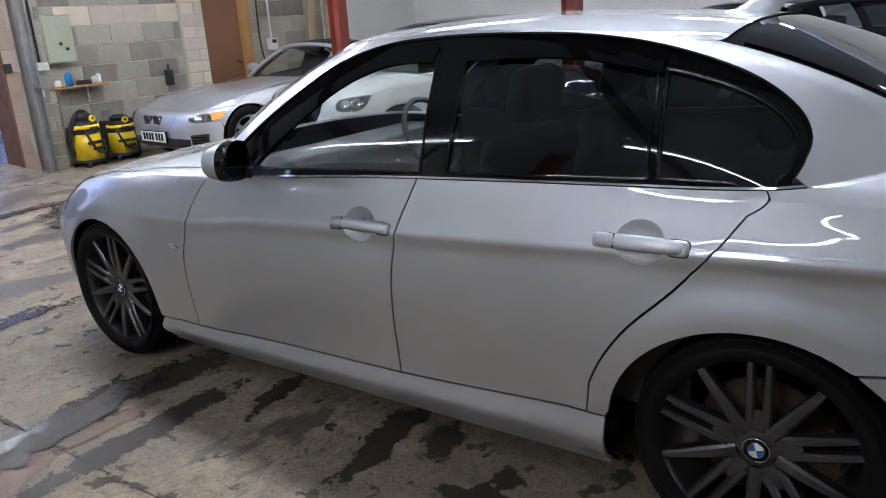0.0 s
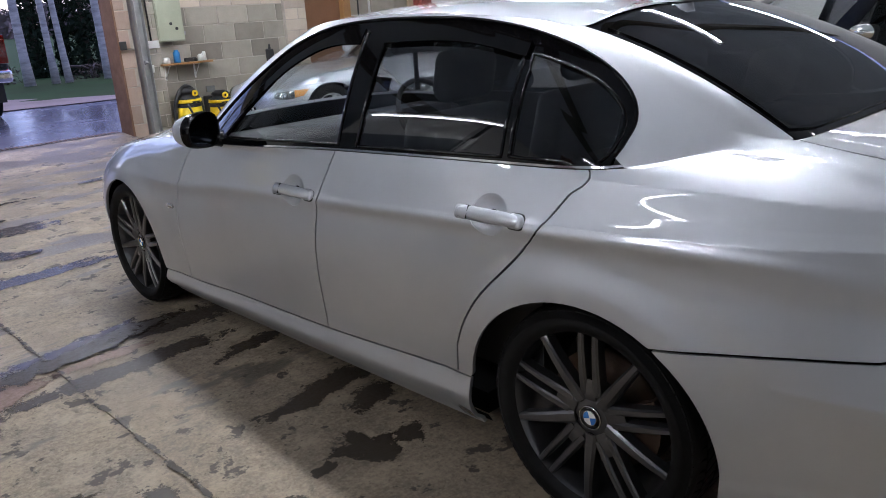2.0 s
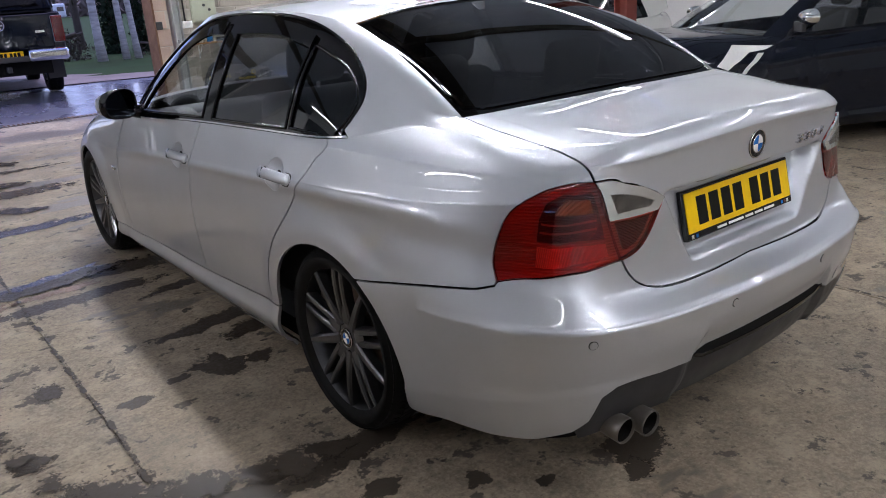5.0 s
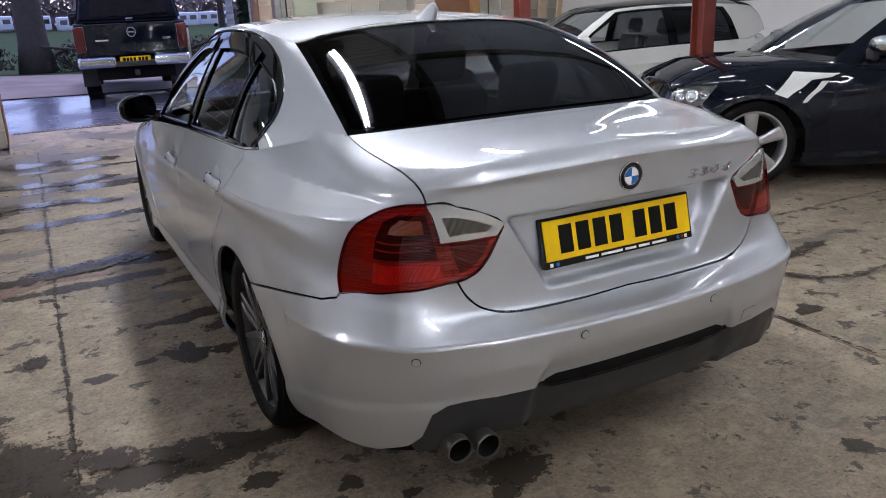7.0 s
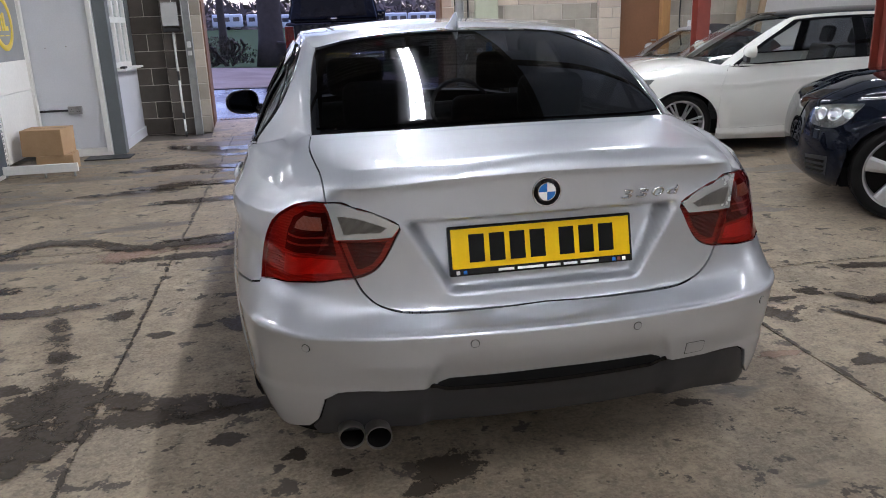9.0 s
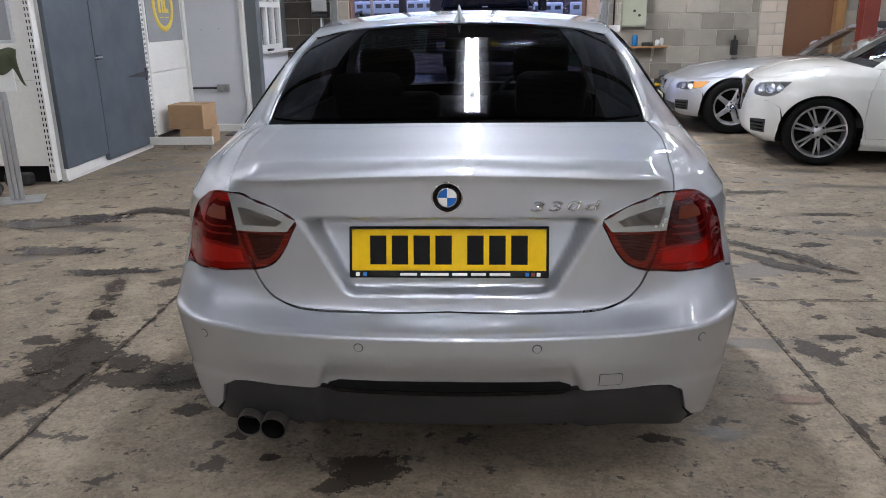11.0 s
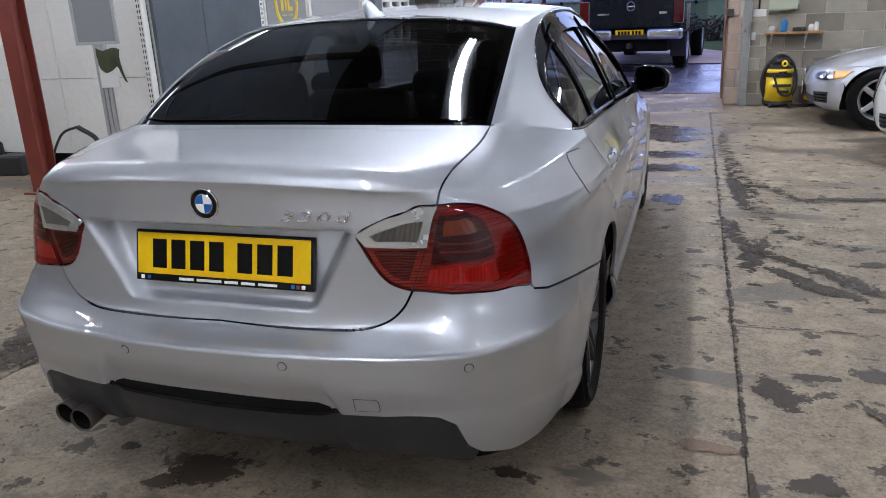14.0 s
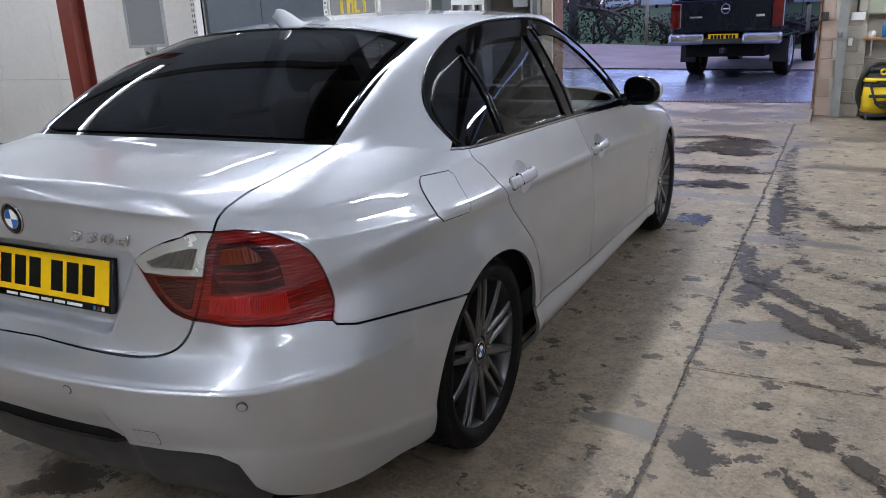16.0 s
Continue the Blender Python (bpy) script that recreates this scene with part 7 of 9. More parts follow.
for y in (-6.0, -3.0, 0.1, 3.0, 5.9):
    structure(part("beam", join_bm(box_bm(-9, 9, y - 0.05, y + 0.05, 3.58, 3.60), box_bm(-9, 9, y - 0.006, y + 0.006, 3.44, 3.58), box_bm(-9, 9, y - 0.05, y + 0.05, 3.42, 3.44)), CEIL), "dark steel roof beam", "beam")


def steel_column(x, y, turn=0):
    bm = join_bm(box_bm(-0.077, 0.077, -0.077, -0.066, 0, 3.6), box_bm(-0.077, 0.077, 0.066, 0.077, 0, 3.6), box_bm(-0.006, 0.006, -0.066, 0.066, 0, 3.6))
    ob = structure(part("steel_column", bm, RED_STEEL, m=pose(x, y, 0, 0, 0, turn)), "red painted steel column", "column")
    ob["group"] = "steel columns"
    part("base_plate", box_bm(-0.13, 0.13, -0.13, 0.13, 0, 0.014, 0.002), RED_STEEL, ob, m=pose(x, y, 0))


steel_column(4.2, 4.54), steel_column(4.3, 1.62), steel_column(-4.18, 1.27)


# ---- lamps ----
def tube_lamp(x, y, tubes=1, length=1.8, z=3.0):
    lamp = base_of("tube_lamp", pose(x, y, z), "lit twin fluorescent batten hanging on rods" if tubes > 1 else "lit fluorescent batten hanging on rods", "lamp", "tube lamps")
    part("batten", box_bm(-0.03 - 0.02 * (tubes - 1), 0.03 + 0.02 * (tubes - 1), -length / 2, length / 2, 0.045, 0.10, 0.008), GALV, lamp)
    # Added shields: they block the tubes' upward light from the ceiling.
    wing = 0.085 + 0.03 * (tubes - 1)
    part("ceiling_shield", join_bm(box_bm(-wing, -0.03, -length / 2, length / 2, 0.040, 0.044), box_bm(0.03, wing, -length / 2, length / 2, 0.040, 0.044)), BLACK_PLASTIC, lamp, "dark shields added to keep tube light off the ceiling")
    for tx in ((-0.032, 0.032) if tubes > 1 else (0.0,)):
        v, f = tube([(tx, -length / 2 + 0.02, 0.02), (tx, length / 2 - 0.02, 0.02)], 0.013, 12)
        piece("tube", v, f, TUBE if tubes > 1 else (TUBE_DIM if -4 < x < 0 else TUBE_SIDE), lamp, "glowing white tube")
        for sy in (-1, 1):
            part("tube_holder", box_bm(tx - 0.022, tx + 0.022, sy * (length / 2 - 0.02) - 0.012, sy * (length / 2 - 0.02) + 0.012, -0.006, 0.05, 0.003), WHITE_P, lamp)
    for sy in (-0.6, 0.6):
        v, f = tube([(0, sy * length / 2, 0.10), (0, sy * length / 2, 0.715)], 0.004, 6)
        piece("rod", v, f, GALV, lamp)


# (0.3, 5.7), (0.03, -7.4), (-5.6, 0.1): added lamps that brighten walls and tail.
for x, y in ((0.03, -0.45), (0.03, 3.2), (0.03, -4.4), (0.3, 5.7), (0.03, -7.4), (-5.6, 0.1), (3.15, 3.9)):
    tube_lamp(x, y, 2)
# (3.15, -6.4), (-3.05, -7.4), (6.4, -4.4): added lamps that light the tail end.
for x, y in ((-3.05, -0.7), (-3.05, 2.3), (-3.05, -4.4), (3.15, 0.3), (3.15, -3.0), (6.4, 0.3), (6.4, 4.2), (3.15, -6.4), (-3.05, -7.4), (6.4, -4.4)):
    tube_lamp(x, y)


# ---- stains and repairs on the floor ----
def stain(x, y, rx, ry, turn=0, seed=0, material=PUDDLE, rough=0.35, z=0.0012):
    """A damp or oily patch: an uneven outline, drying out in lobes."""
    n = 40
    verts, faces, rim = [(0, 0, z)], [], [0.0]
    for t in (0.55, 1.0):
        for k in range(n):
            a = 2 * math.pi * k / n
            r = t * (1.3 + rough * 1.5 * noise.noise((math.cos(a) * 1.3 + seed * 3.1, math.sin(a) * 1.3, seed)))
            verts.append((rx * r * math.cos(a), ry * r * math.sin(a), z))
            rim.append(t)
    faces = [(0, 1 + k, 1 + (k + 1) % n) for k in range(n)] + [(1 + k, n + 1 + k, n + 1 + (k + 1) % n, 1 + (k + 1) % n) for k in range(n)]
    ob = piece("floor_stain", verts, faces, material)
    ob.data.attributes.new("rim", "FLOAT", "POINT").data.foreach_set("value", rim)
    ob.matrix_world = pose(x, y, 0, 0, 0, turn)
    return tagged(ob, "dark damp stain soaked into the concrete floor", "stain", "floor stains", "stuff")


WET = [(-0.87, -0.17, 0.30, 0.065, 8), (-1.0, -0.62, 0.085, 0.12, 20), (-0.85, -0.66, 0.06, 0.06, 0), (-0.76, -0.35, 0.11, 0.06, 20), (-1.17, -0.61, 0.05, 0.03, 10),
       (-0.85, 0.98, 0.36, 0.09, 0), (-0.8, 0.45, 0.17, 0.05, 10), (-1.25, 0.66, 0.52, 0.075, 2), (-0.27, -2.12, 0.13, 0.085, 30), (-0.36, -2.2, 0.06, 0.035, 20), (-0.745, -1.9, 0.042, 0.042, 0),
       (-0.61, -2.05, 0.03, 0.028, 0), (-0.95, -1.52, 0.34, 0.06, 12), (-1.7, -1.3, 0.22, 0.16, 40), (-1.7, -1.6, 0.28, 0.1, 30), (-1.3, -1.5, 0.17, 0.07, 0), (-1.75, -0.85, 0.07, 0.05, 10),
       (-1.37, -0.68, 0.06, 0.04, 0), (-1.6, -0.35, 0.05, 0.07, 0), (-1.9, -1.15, 0.12, 0.05, 0), (-0.98, -1.75, 0.08, 0.04, 0), (1.67, 0.11, 0.10, 0.05, -40), (1.84, -0.1, 0.16, 0.06, -30), (1.5, -1.2, 0.07, 0.12, 20),
       (1.62, -1.04, 0.06, 0.035, 0), (1.83, -0.98, 0.07, 0.07, 10), (1.66, -0.81, 0.04, 0.025, 0), (1.70, -1.04, 0.03, 0.02, 0), (1.48, -0.05, 0.03, 0.02, 0), (1.55, -0.28, 0.03, 0.02, 0),
       (1.53, 0.5, 0.06, 0.34, -12), (1.72, 0.05, 0.06, 0.3, 38), (1.50, 2.0, 0.07, 0.55, 4), (2.1, -1.17, 0.10, 0.05, 20), (2.4, -0.7, 0.2, 0.05, -10), (0.72, -2.58, 0.05, 0.04, 0), (0.67, -1.9, 0.05, 0.03, 0),
       (1.55, -1.75, 0.08, 0.05, 20), (2.0, -0.3, 0.09, 0.03, 0), (2.1, 0.35, 0.12, 0.04, 10), (2.5, 1.1, 0.2, 0.05, 0), (2.2, 1.8, 0.25, 0.06, 5)]
for n, (x, y, rx, ry, a) in enumerate(WET):
    stain(x, y, rx, ry, a, n * 1.37 + 0.5, OILY, 0.42, 0.0012 + 0.00006 * n)
for n, (x, y, rx, ry, a) in enumerate([(-1.3, 2.35, 0.7, 0.10, 3), (-1.05, 3.7, 0.5, 0.16, 0), (0.98, 3.35, 0.30, 0.13, 0), (0.85, 4.75, 0.36, 0.26, 5), (1.05, 1.66, 0.12, 0.13, 0), (0.98, 2.80, 0.28, 0.14, 4), (1.03, 4.25, 0.24, 0.20, 12), (-1.25, 1.05, 0.42, 0.10, 4), (-1.6, 3.1, 0.4, 0.14, 0), (-1.2, 4.8, 0.55, 0.12, 0), (-2.2, 4.0, 0.4, 0.1, 0), (-2.0, 2.9, 0.5, 0.08, 5), (-2.9, 0.9, 0.5, 0.16, 10), (-2.5, 0.2, 0.35, 0.08, 0), (-2.0, -0.2, 0.3, 0.07, 8)]):
    stain(x, y, rx, ry, a, 60 + n * 0.83, PUDDLE, 0.5, 0.004 + 0.00006 * n)
for x, y, rx, ry, a, s in ((-1.75, 0.80, 0.24, 0.13, 20, 5.0), (-1.30, 0.83, 0.22, 0.05, 0, 6.0), (1.24, -1.62, 0.10, 0.03, 0, 7.0)):
    tagged(stain(x, y, rx, ry, a, s, REPAIR, 0.3, 0.005), "pinkish crumbling repair in the concrete floor", "floor patch")


def streak(points, width, seed, material, z, label, gaps=0.0):
    """A ragged ribbon along a line on the floor: crumbled joints, tyre tracks, trails of water."""
    path = smooth_path([(*p, 0) for p in points], max(4, int(40 / len(points))))
    verts, faces, rim = [], [], []
    for i, p in enumerate(path):
        d = (path[min(i + 1, len(path) - 1)] - path[max(i - 1, 0)]).normalized()
        out = Vector((-d.y, d.x, 0))
        w = width * (0.75 + 0.9 * abs(noise.noise((i * 0.37, seed, 0.3)))) * (1.0 if 1 < i < len(path) - 2 else 0.4)
        p = p + out * width * 0.5 * noise.noise((i * 0.21, seed, 7.7))
        for k, r in ((-1, 1.0), (-0.45, 0.45 + gaps), (0.45, 0.45 + gaps), (1, 1.0)):
            verts.append((p.x + out.x * w * k, p.y + out.y * w * k, z))
            rim.append(r)
    for i in range(len(path) - 1):
        for k in range(3):
            faces.append((i * 4 + k, i * 4 + k + 1, i * 4 + k + 5, i * 4 + k + 4))
    ob = piece("floor_streak", verts, faces, material)
    ob.data.attributes.new("rim", "FLOAT", "POINT").data.foreach_set("value", rim)
    return tagged(ob, label, "stain", "floor streaks", "stuff")


for n, (x, ya, yb) in enumerate(((-1.49, -4.0, 6.3), (1.37, -4.0, 6.3))):
    streak([(x + 0.022 * noise.noise((k * 0.83, n * 5.0, 1.0)), ya + (yb - ya) * k / 60) for k in range(61)], 0.015, 3.0 + n, OILY, 0.0062 + 0.0002 * n, "crumbled dirty joint between two floor slabs", 0.22)
for n, (ya, xa, xb) in enumerate(((-0.59, 1.38, 4.2), (0.93, -4.3, -1.5), (5.3, 1.38, 4.2))):
    streak([(xa + (xb - xa) * k / 8, ya) for k in range(9)], 0.012, 8.0 + n, OILY, 0.0068 + 0.0002 * n, "crumbled dirty joint between two floor slabs", 0.25)
TRACKS = [([(1.46, 4.82), (1.49, 2.93), (1.62, 2.26), (1.84, 1.8), (2.1, 1.62)], 0.10, 0.30), ([(1.36, 1.25), (1.46, 0.69), (1.66, 0.38), (1.85, 0.16), (2.1, -0.2)], 0.085, 0.18), ([(1.50, 3.2), (1.60, 2.0), (1.64, 1.2), (1.80, 0.75), (2.2, 0.6)], 0.075, 0.34),
          ([(-2.6, 1.15), (-2.24, 1.23), (-1.83, 0.95), (-1.48, 0.94), (-0.9, 1.07)], 0.10, 0.05), ([(-1.75, -1.9), (-1.62, -1.6), (-1.56, -1.33), (-1.28, -1.42), (-0.9, -1.48)], 0.10, 0.12), ([(-1.9, -0.3), (-1.8, -0.8), (-1.72, -1.2), (-1.68, -1.6)], 0.09, 0.30),
          ([(-2.2, 5.7), (-1.67, 5.3), (-1.2, 5.2), (-0.7, 5.3)], 0.22, 0.05), ([(-2.3, 4.2), (-1.5, 4.0), (-0.8, 4.1)], 0.16, 0.1), ([(-2.2, 3.0), (-1.5, 3.1), (-0.9, 2.9)], 0.13, 0.1), ([(0.1, 5.05), (0.7, 5.1), (1.2, 4.95)], 0.10, 0.1), ([(0.3, 4.2), (0.7, 4.35), (1.15, 4.15)], 0.19, 0.06), ([(0.4, 3.4), (0.9, 3.5), (1.25, 3.4)], 0.10, 0.1), ([(0.5, 2.7), (0.9, 2.78), (1.25, 2.7)], 0.08, 0.1),
          ([(1.9, -1.05), (2.1, -1.2), (2.5, -1.15)], 0.05, 0.1), ([(1.75, -1.2), (2.0, -1.55), (2.5, -1.6)], 0.03, 0.2)]
for n, (pts, w, g) in enumerate(TRACKS):
    streak(pts, w, 20.0 + n * 1.7, PUDDLE if 5 < n < 13 else OILY, 0.0076 + 0.0002 * n, "dark damp streak across the concrete floor", g)

# ---- office booth and shelving along the left side ----
structure(part("wall_booth", box_bm(-3.66, -3.60, 2.30, 4.14, 0.0, 3.6), WHITE_PANEL), "white booth wall behind the grey doors", "wall")
for n, x0 in enumerate(np.arange(-9.0, -3.7, 1.06)):
    for z0, z1 in ((0.15, 0.883), (0.887, 1.75), (1.754, 2.6), (2.604, 3.58)):
        part("wall_board", box_bm(x0 + 0.002, min(x0 + 1.058, -3.69), 2.25, 2.28, z0, z1, 0.002, 1), WHITE_PANEL, bpy.data.objects["wall_booth"])
# Black sheet paints the shade below the raised boards.
structure(part("wall_boards_back", box_bm(-9.0, -3.66, 2.29, 2.33, 0.0, 3.6), VOID), "near-black sheet standing for the shade under the white boards", "wall")


def slotted_upright(x, y, label, z1=3.0):
    up = base_of("shelving_upright", pose(x, y, 0), label, "shelving", "white slotted shelving")
    part("post", box_bm(-0.03, 0.03, -0.04, 0.04, 0.03, z1, 0.004), WHITE_PANEL, up)
    me = None
    for k in range(int(z1 / 0.05) - 2):
        for yy in (-0.012, 0.012):
            if me is None:
                bm = box_bm(-0.001, 0.001, -0.0045, 0.0045, -0.014, 0.014)
                me = bpy.data.meshes.new("slot")
                bm.to_mesh(me)
                bm.free()
                me.materials.append(VOID)
            for face in ((0.0305, yy, 0), (yy * 1.0, -0.0405, 90)):
                if abs(yy) < 0.02 and (face[2] == 0) == (x > -3.64):
                    ob = new("slot", me)
                    ob.parent = up
                    ob.matrix_basis = pose(face[0], face[1], 0.12 + k * 0.05, 0, 0, face[2])
    v, f = tube([(0, 0, 0.0), (0, 0, 0.04)], 0.012, 10)
    piece("foot", v, f, GALV, up)
    return up


a = slotted_upright(-3.65, 2.20, "white slotted shelving upright at the booth corner")
part("base_rail", box_bm(-0.02, 0.02, 0.05, 0.74, 0.03, 0.115, 0.004), WHITE_PANEL, a, m=pose(0.05, 0, 0))
b = slotted_upright(-3.60, 4.17, "white slotted shelving upright with a base leg")
part("base_leg", box_bm(0.03, 0.74, -0.20, -0.16, 0.05, 0.135, 0.004), WHITE_PANEL, b)
part("base_link", box_bm(-0.03, 0.03, -0.20, 0.0, 0.05, 0.135, 0.004), WHITE_PANEL, b)
for x in (0.42, 0.70):
    v, f = tube([(x, -0.18, 0.0), (x, -0.18, 0.055)], 0.012, 10)
    piece("foot", v, f, GALV, b)
for y0, y1, hinge in ((2.255, 3.02, False), (3.03, 4.12, True)):
    d = tagged(part("booth_door", box_bm(-3.60, -3.56, y0, y1, 0.06 if hinge else 0.12, 2.9, 0.004), GREY_DOOR), "grey painted flush booth door", "door", "booth doors")
    if hinge:
        bm = bmesh.new()
        vs = [bm.verts.new(p) for p in ((-3.556, 3.66, 0.805), (-3.556, 4.06, 0.775), (-3.556, 4.06, 0.845), (-3.556, 3.66, 0.815))]
        bm.faces.new(vs)
        g = bmesh.ops.extrude_face_region(bm, geom=bm.faces[:])
        bmesh.ops.translate(bm, verts=[q for q in g["geom"] if isinstance(q, bmesh.types.BMVert)], vec=(0.007, 0, 0))
        part("strap_hinge", bm, BLACK_PLASTIC, d, "black strap hinge")
        part("hinge_plate", box_bm(-3.558, -3.545, 4.055, 4.105, 0.745, 0.875, 0.003), BLACK_PLASTIC, d)
        part("bolt_plate", box_bm(-3.56, -3.548, 3.04, 3.13, 1.01, 1.055, 0.003), BLACK_PLASTIC, d, "black bolt and padlock")
        v, f = tube([(-3.54, 2.97, 1.035), (-3.54, 3.12, 1.035)], 0.008, 8)
        piece("bolt", v, f, STEEL, d)
# panel with a round yellow emblem
sp = structure(part("sign_panel", box_bm(-3.60, -3.56, 4.22, 5.30, 0.12, 0.80, 0.003), WHITE_PANEL), "white shelving back panel", "panel")
part("upper_panel", box_bm(-3.60, -3.56, 4.22, 5.30, 0.805, 3.0, 0.003), WHITE_PANEL, sp)
part("edge_strip", box_bm(-3.57, -3.53, 5.26, 5.33, 0.05, 3.0, 0.003), WHITE_PANEL, sp)
sign = tagged(part("emblem_sign", box_bm(-3.558, -3.550, 4.25, 5.22, 1.13, 2.0, 0.002), LOGO_G), "grey sign with a yellow ring emblem on the white panel", "sign")
v, f = lathe([(0.225, 0.0), (0.225, 0.006), (0.285, 0.006), (0.285, 0.0)], 56)
piece("ring", [Matrix.Translation((-3.55, 4.72, 1.52)) @ Vector(q) for q in v], f, LOGO_Y, sign)
for y0, y1, z0, z1 in ((4.58, 4.64, 1.44, 1.62), (4.64, 4.70, 1.57, 1.62), (4.68, 4.72, 1.44, 1.60), (4.74, 4.79, 1.44, 1.62), (4.79, 4.86, 1.44, 1.485), (4.60, 4.70, 1.385, 1.395), (4.75, 4.85, 1.385, 1.395)):
    part("emblem_bar", box_bm(-3.551, -3.545, y0, y1, z0, z1), LOGO_Y, sign)


# cardboard boxes on the base leg
def carton(x, y, z, w, d, h, turn, label):
    c = base_of("cardboard_box", pose(x, y, z, 0, 0, turn), label, "box", "cardboard boxes")
    bm = box_bm(-w / 2, w / 2, -d / 2, d / 2, 0, h, 0.006, 2)
    for v in bm.verts:
        v.co.x += 0.012 * noise.noise((v.co.x * 9, v.co.y * 9, v.co.z * 9))
        v.co.y += 0.012 * noise.noise((v.co.x * 7, v.co.y * 9, 5))
    part("carton", bm, CARD, c)
    part("tape", box_bm(-w / 2 - 0.001, w / 2 + 0.001, -0.025, 0.025, h - 0.0005, h + 0.001), CARD, c)
    part("flap_gap", box_bm(-w / 2 + 0.01, w / 2 - 0.01, -0.0015, 0.0015, h, h + 0.0015), VOID, c)


carton(-3.17, 4.46, 0.0, 0.36, 0.34, 0.175, 4, "small brown cardboard box under a larger one")
carton(-3.24, 4.46, 0.1765, 0.42, 0.36, 0.27, -5, "brown cardboard box stacked on another")
tagged(part("floor_mat", box_bm(-3.05, -2.55, 4.95, 5.25, 0, 0.012, 0.004), BLACK_PLASTIC, m=None), "black rubber mat on the floor", "mat")

# socket wall, door frame, window wall
structure(part("wall_socket", box_bm(-3.56, -2.80, 5.35, 5.45, 0.0, 3.6), BLUISH_WALL), "pale grey boarded wall with a socket", "wall")
structure(part("baseboard", box_bm(-3.5, -2.81, 5.325, 5.35, 0.0, 0.09, 0.003), WHITE_PANEL), "white baseboard strip", "baseboard")
sock = tagged(part("metal_socket", box_bm(-3.22, -3.07, 5.305, 5.349, 0.495, 0.585, 0.004), STEEL), "metal-clad double socket on the wall", "socket")
for x in (-3.18, -3.11):
    for dx, dz in ((-0.012, -0.012), (0.012, -0.012), (0, 0.012)):
        part("pin_hole", box_bm(x + dx - 0.003, x + dx + 0.003, 5.3035, 5.306, 0.54 + dz - 0.005, 0.54 + dz + 0.005), VOID, sock)
v, f = tube([(-3.56, 5.333, 0.54), (-3.22, 5.333, 0.54)], 0.012, 10)
tagged(piece("conduit", v, f, BLACK_PLASTIC), "black conduit feeding the metal socket", "conduit")
for x, z in ((-3.36, 1.24), (-3.14, 1.25)):
    tagged(part("screw_head", cyl_bm(0.008, 0.006, 10, m=pose(x, 5.352, z, 90, 0, 0)), STEEL), "small screw head in the grey wall", "screw")
fr = structure(part("door_frame", box_bm(-2.80, -2.66, 5.34, 5.50, 0, 3.2, 0.005), GREY_FRAME), "slate grey door frame post", "door frame")
part("door_edge", box_bm(-2.86, -2.81, 5.30, 5.342, 0.04, 3.1, 0.004), WHITE_P, fr, "white door edge")
structure(part("wall_window_low", box_bm(-2.85, -2.72, 5.50, 7.0, 0.0, 0.93), BLUISH_WALL), "pale grey wall below the office window", "wall")
structure(part("wall_window_high", box_bm(-2.85, -2.72, 5.50, 7.0, 2.1, 3.6), BLUISH_WALL), "pale grey wall above the office window", "wall")
structure(part("wall_window_side", box_bm(-2.85, -2.72, 5.50, 5.72, 0.93, 2.1), GREY_FRAME), "slate grey window reveal", "wall")
structure(part("wall_window_side_far", box_bm(-2.85, -2.72, 6.80, 7.0, 0.93, 2.1), GREY_FRAME), "slate grey window reveal", "wall")
structure(part("skirting", box_bm(-2.72, -2.70, 5.50, 7.0, 0.0, 0.13, 0.004), BLUISH_WALL), "pale grey skirting", "baseboard")
win = structure(new("window_1"), "white plastic office window", "window")
part("window_sill", box_bm(-2.82, -2.60, 5.68, 6.84, 0.932, 0.958, 0.006), WHITE_P, win)
for y0, y1, z0, z1 in ((5.72, 5.79, 0.96, 2.1), (6.73, 6.80, 0.96, 2.1), (6.06, 6.13, 0.96, 2.1), (6.40, 6.47, 0.96, 2.1), (5.79, 6.06, 0.96, 1.03), (6.13, 6.40, 0.96, 1.03), (6.47, 6.73, 0.96, 1.03), (5.79, 6.06, 1.50, 1.57), (6.13, 6.40, 1.50, 1.57), (6.47, 6.73, 1.50, 1.57), (5.79, 6.06, 2.04, 2.1), (6.13, 6.40, 2.04, 2.1), (6.47, 6.73, 2.04, 2.1)):
    part("window_frame", box_bm(-2.80, -2.735, y0, y1, z0, z1, 0.006), WHITE_P, win)
for y0, y1 in ((5.79, 6.06), (6.13, 6.40), (6.47, 6.73)):
    for z0, z1 in ((1.03, 1.50), (1.57, 2.04)):
        part("pane", box_bm(-2.772, -2.766, y0, y1, z0, z1), CLEAR, win)
structure(part("office_back", box_bm(-4.4, -4.3, 5.5, 7.05, 0, 3.6), BLUISH_WALL), "plain office wall behind the window", "wall")
tagged(part("phone_on_sill", box_bm(-2.70, -2.64, 5.86, 6.0, 0.9585, 0.985, 0.008), BLACK_PLASTIC), "small black gadget on the window sill", "gadget")

# doorway: guide channels, rusty edges, leaning pole
def channel(x, y, label):
    bm = join_bm(box_bm(x - 0.05, x + 0.05, y, y + 0.006, 0.0, 3.3), box_bm(x - 0.05, x - 0.044, y - 0.07, y, 0.0, 3.3), box_bm(x + 0.044, x + 0.05, y - 0.07, y, 0.0, 3.3))
    return structure(part("door_channel", bm, GALV), label, "door channel")


c1 = channel(-1.965, 6.76, "galvanised steel door guide channel")
c2 = channel(1.765, 6.93, "galvanised steel door guide channel with a lock")
part("lock", box_bm(1.73, 1.77, 6.84, 6.88, 0.93, 0.985, 0.006), STEEL, c2)
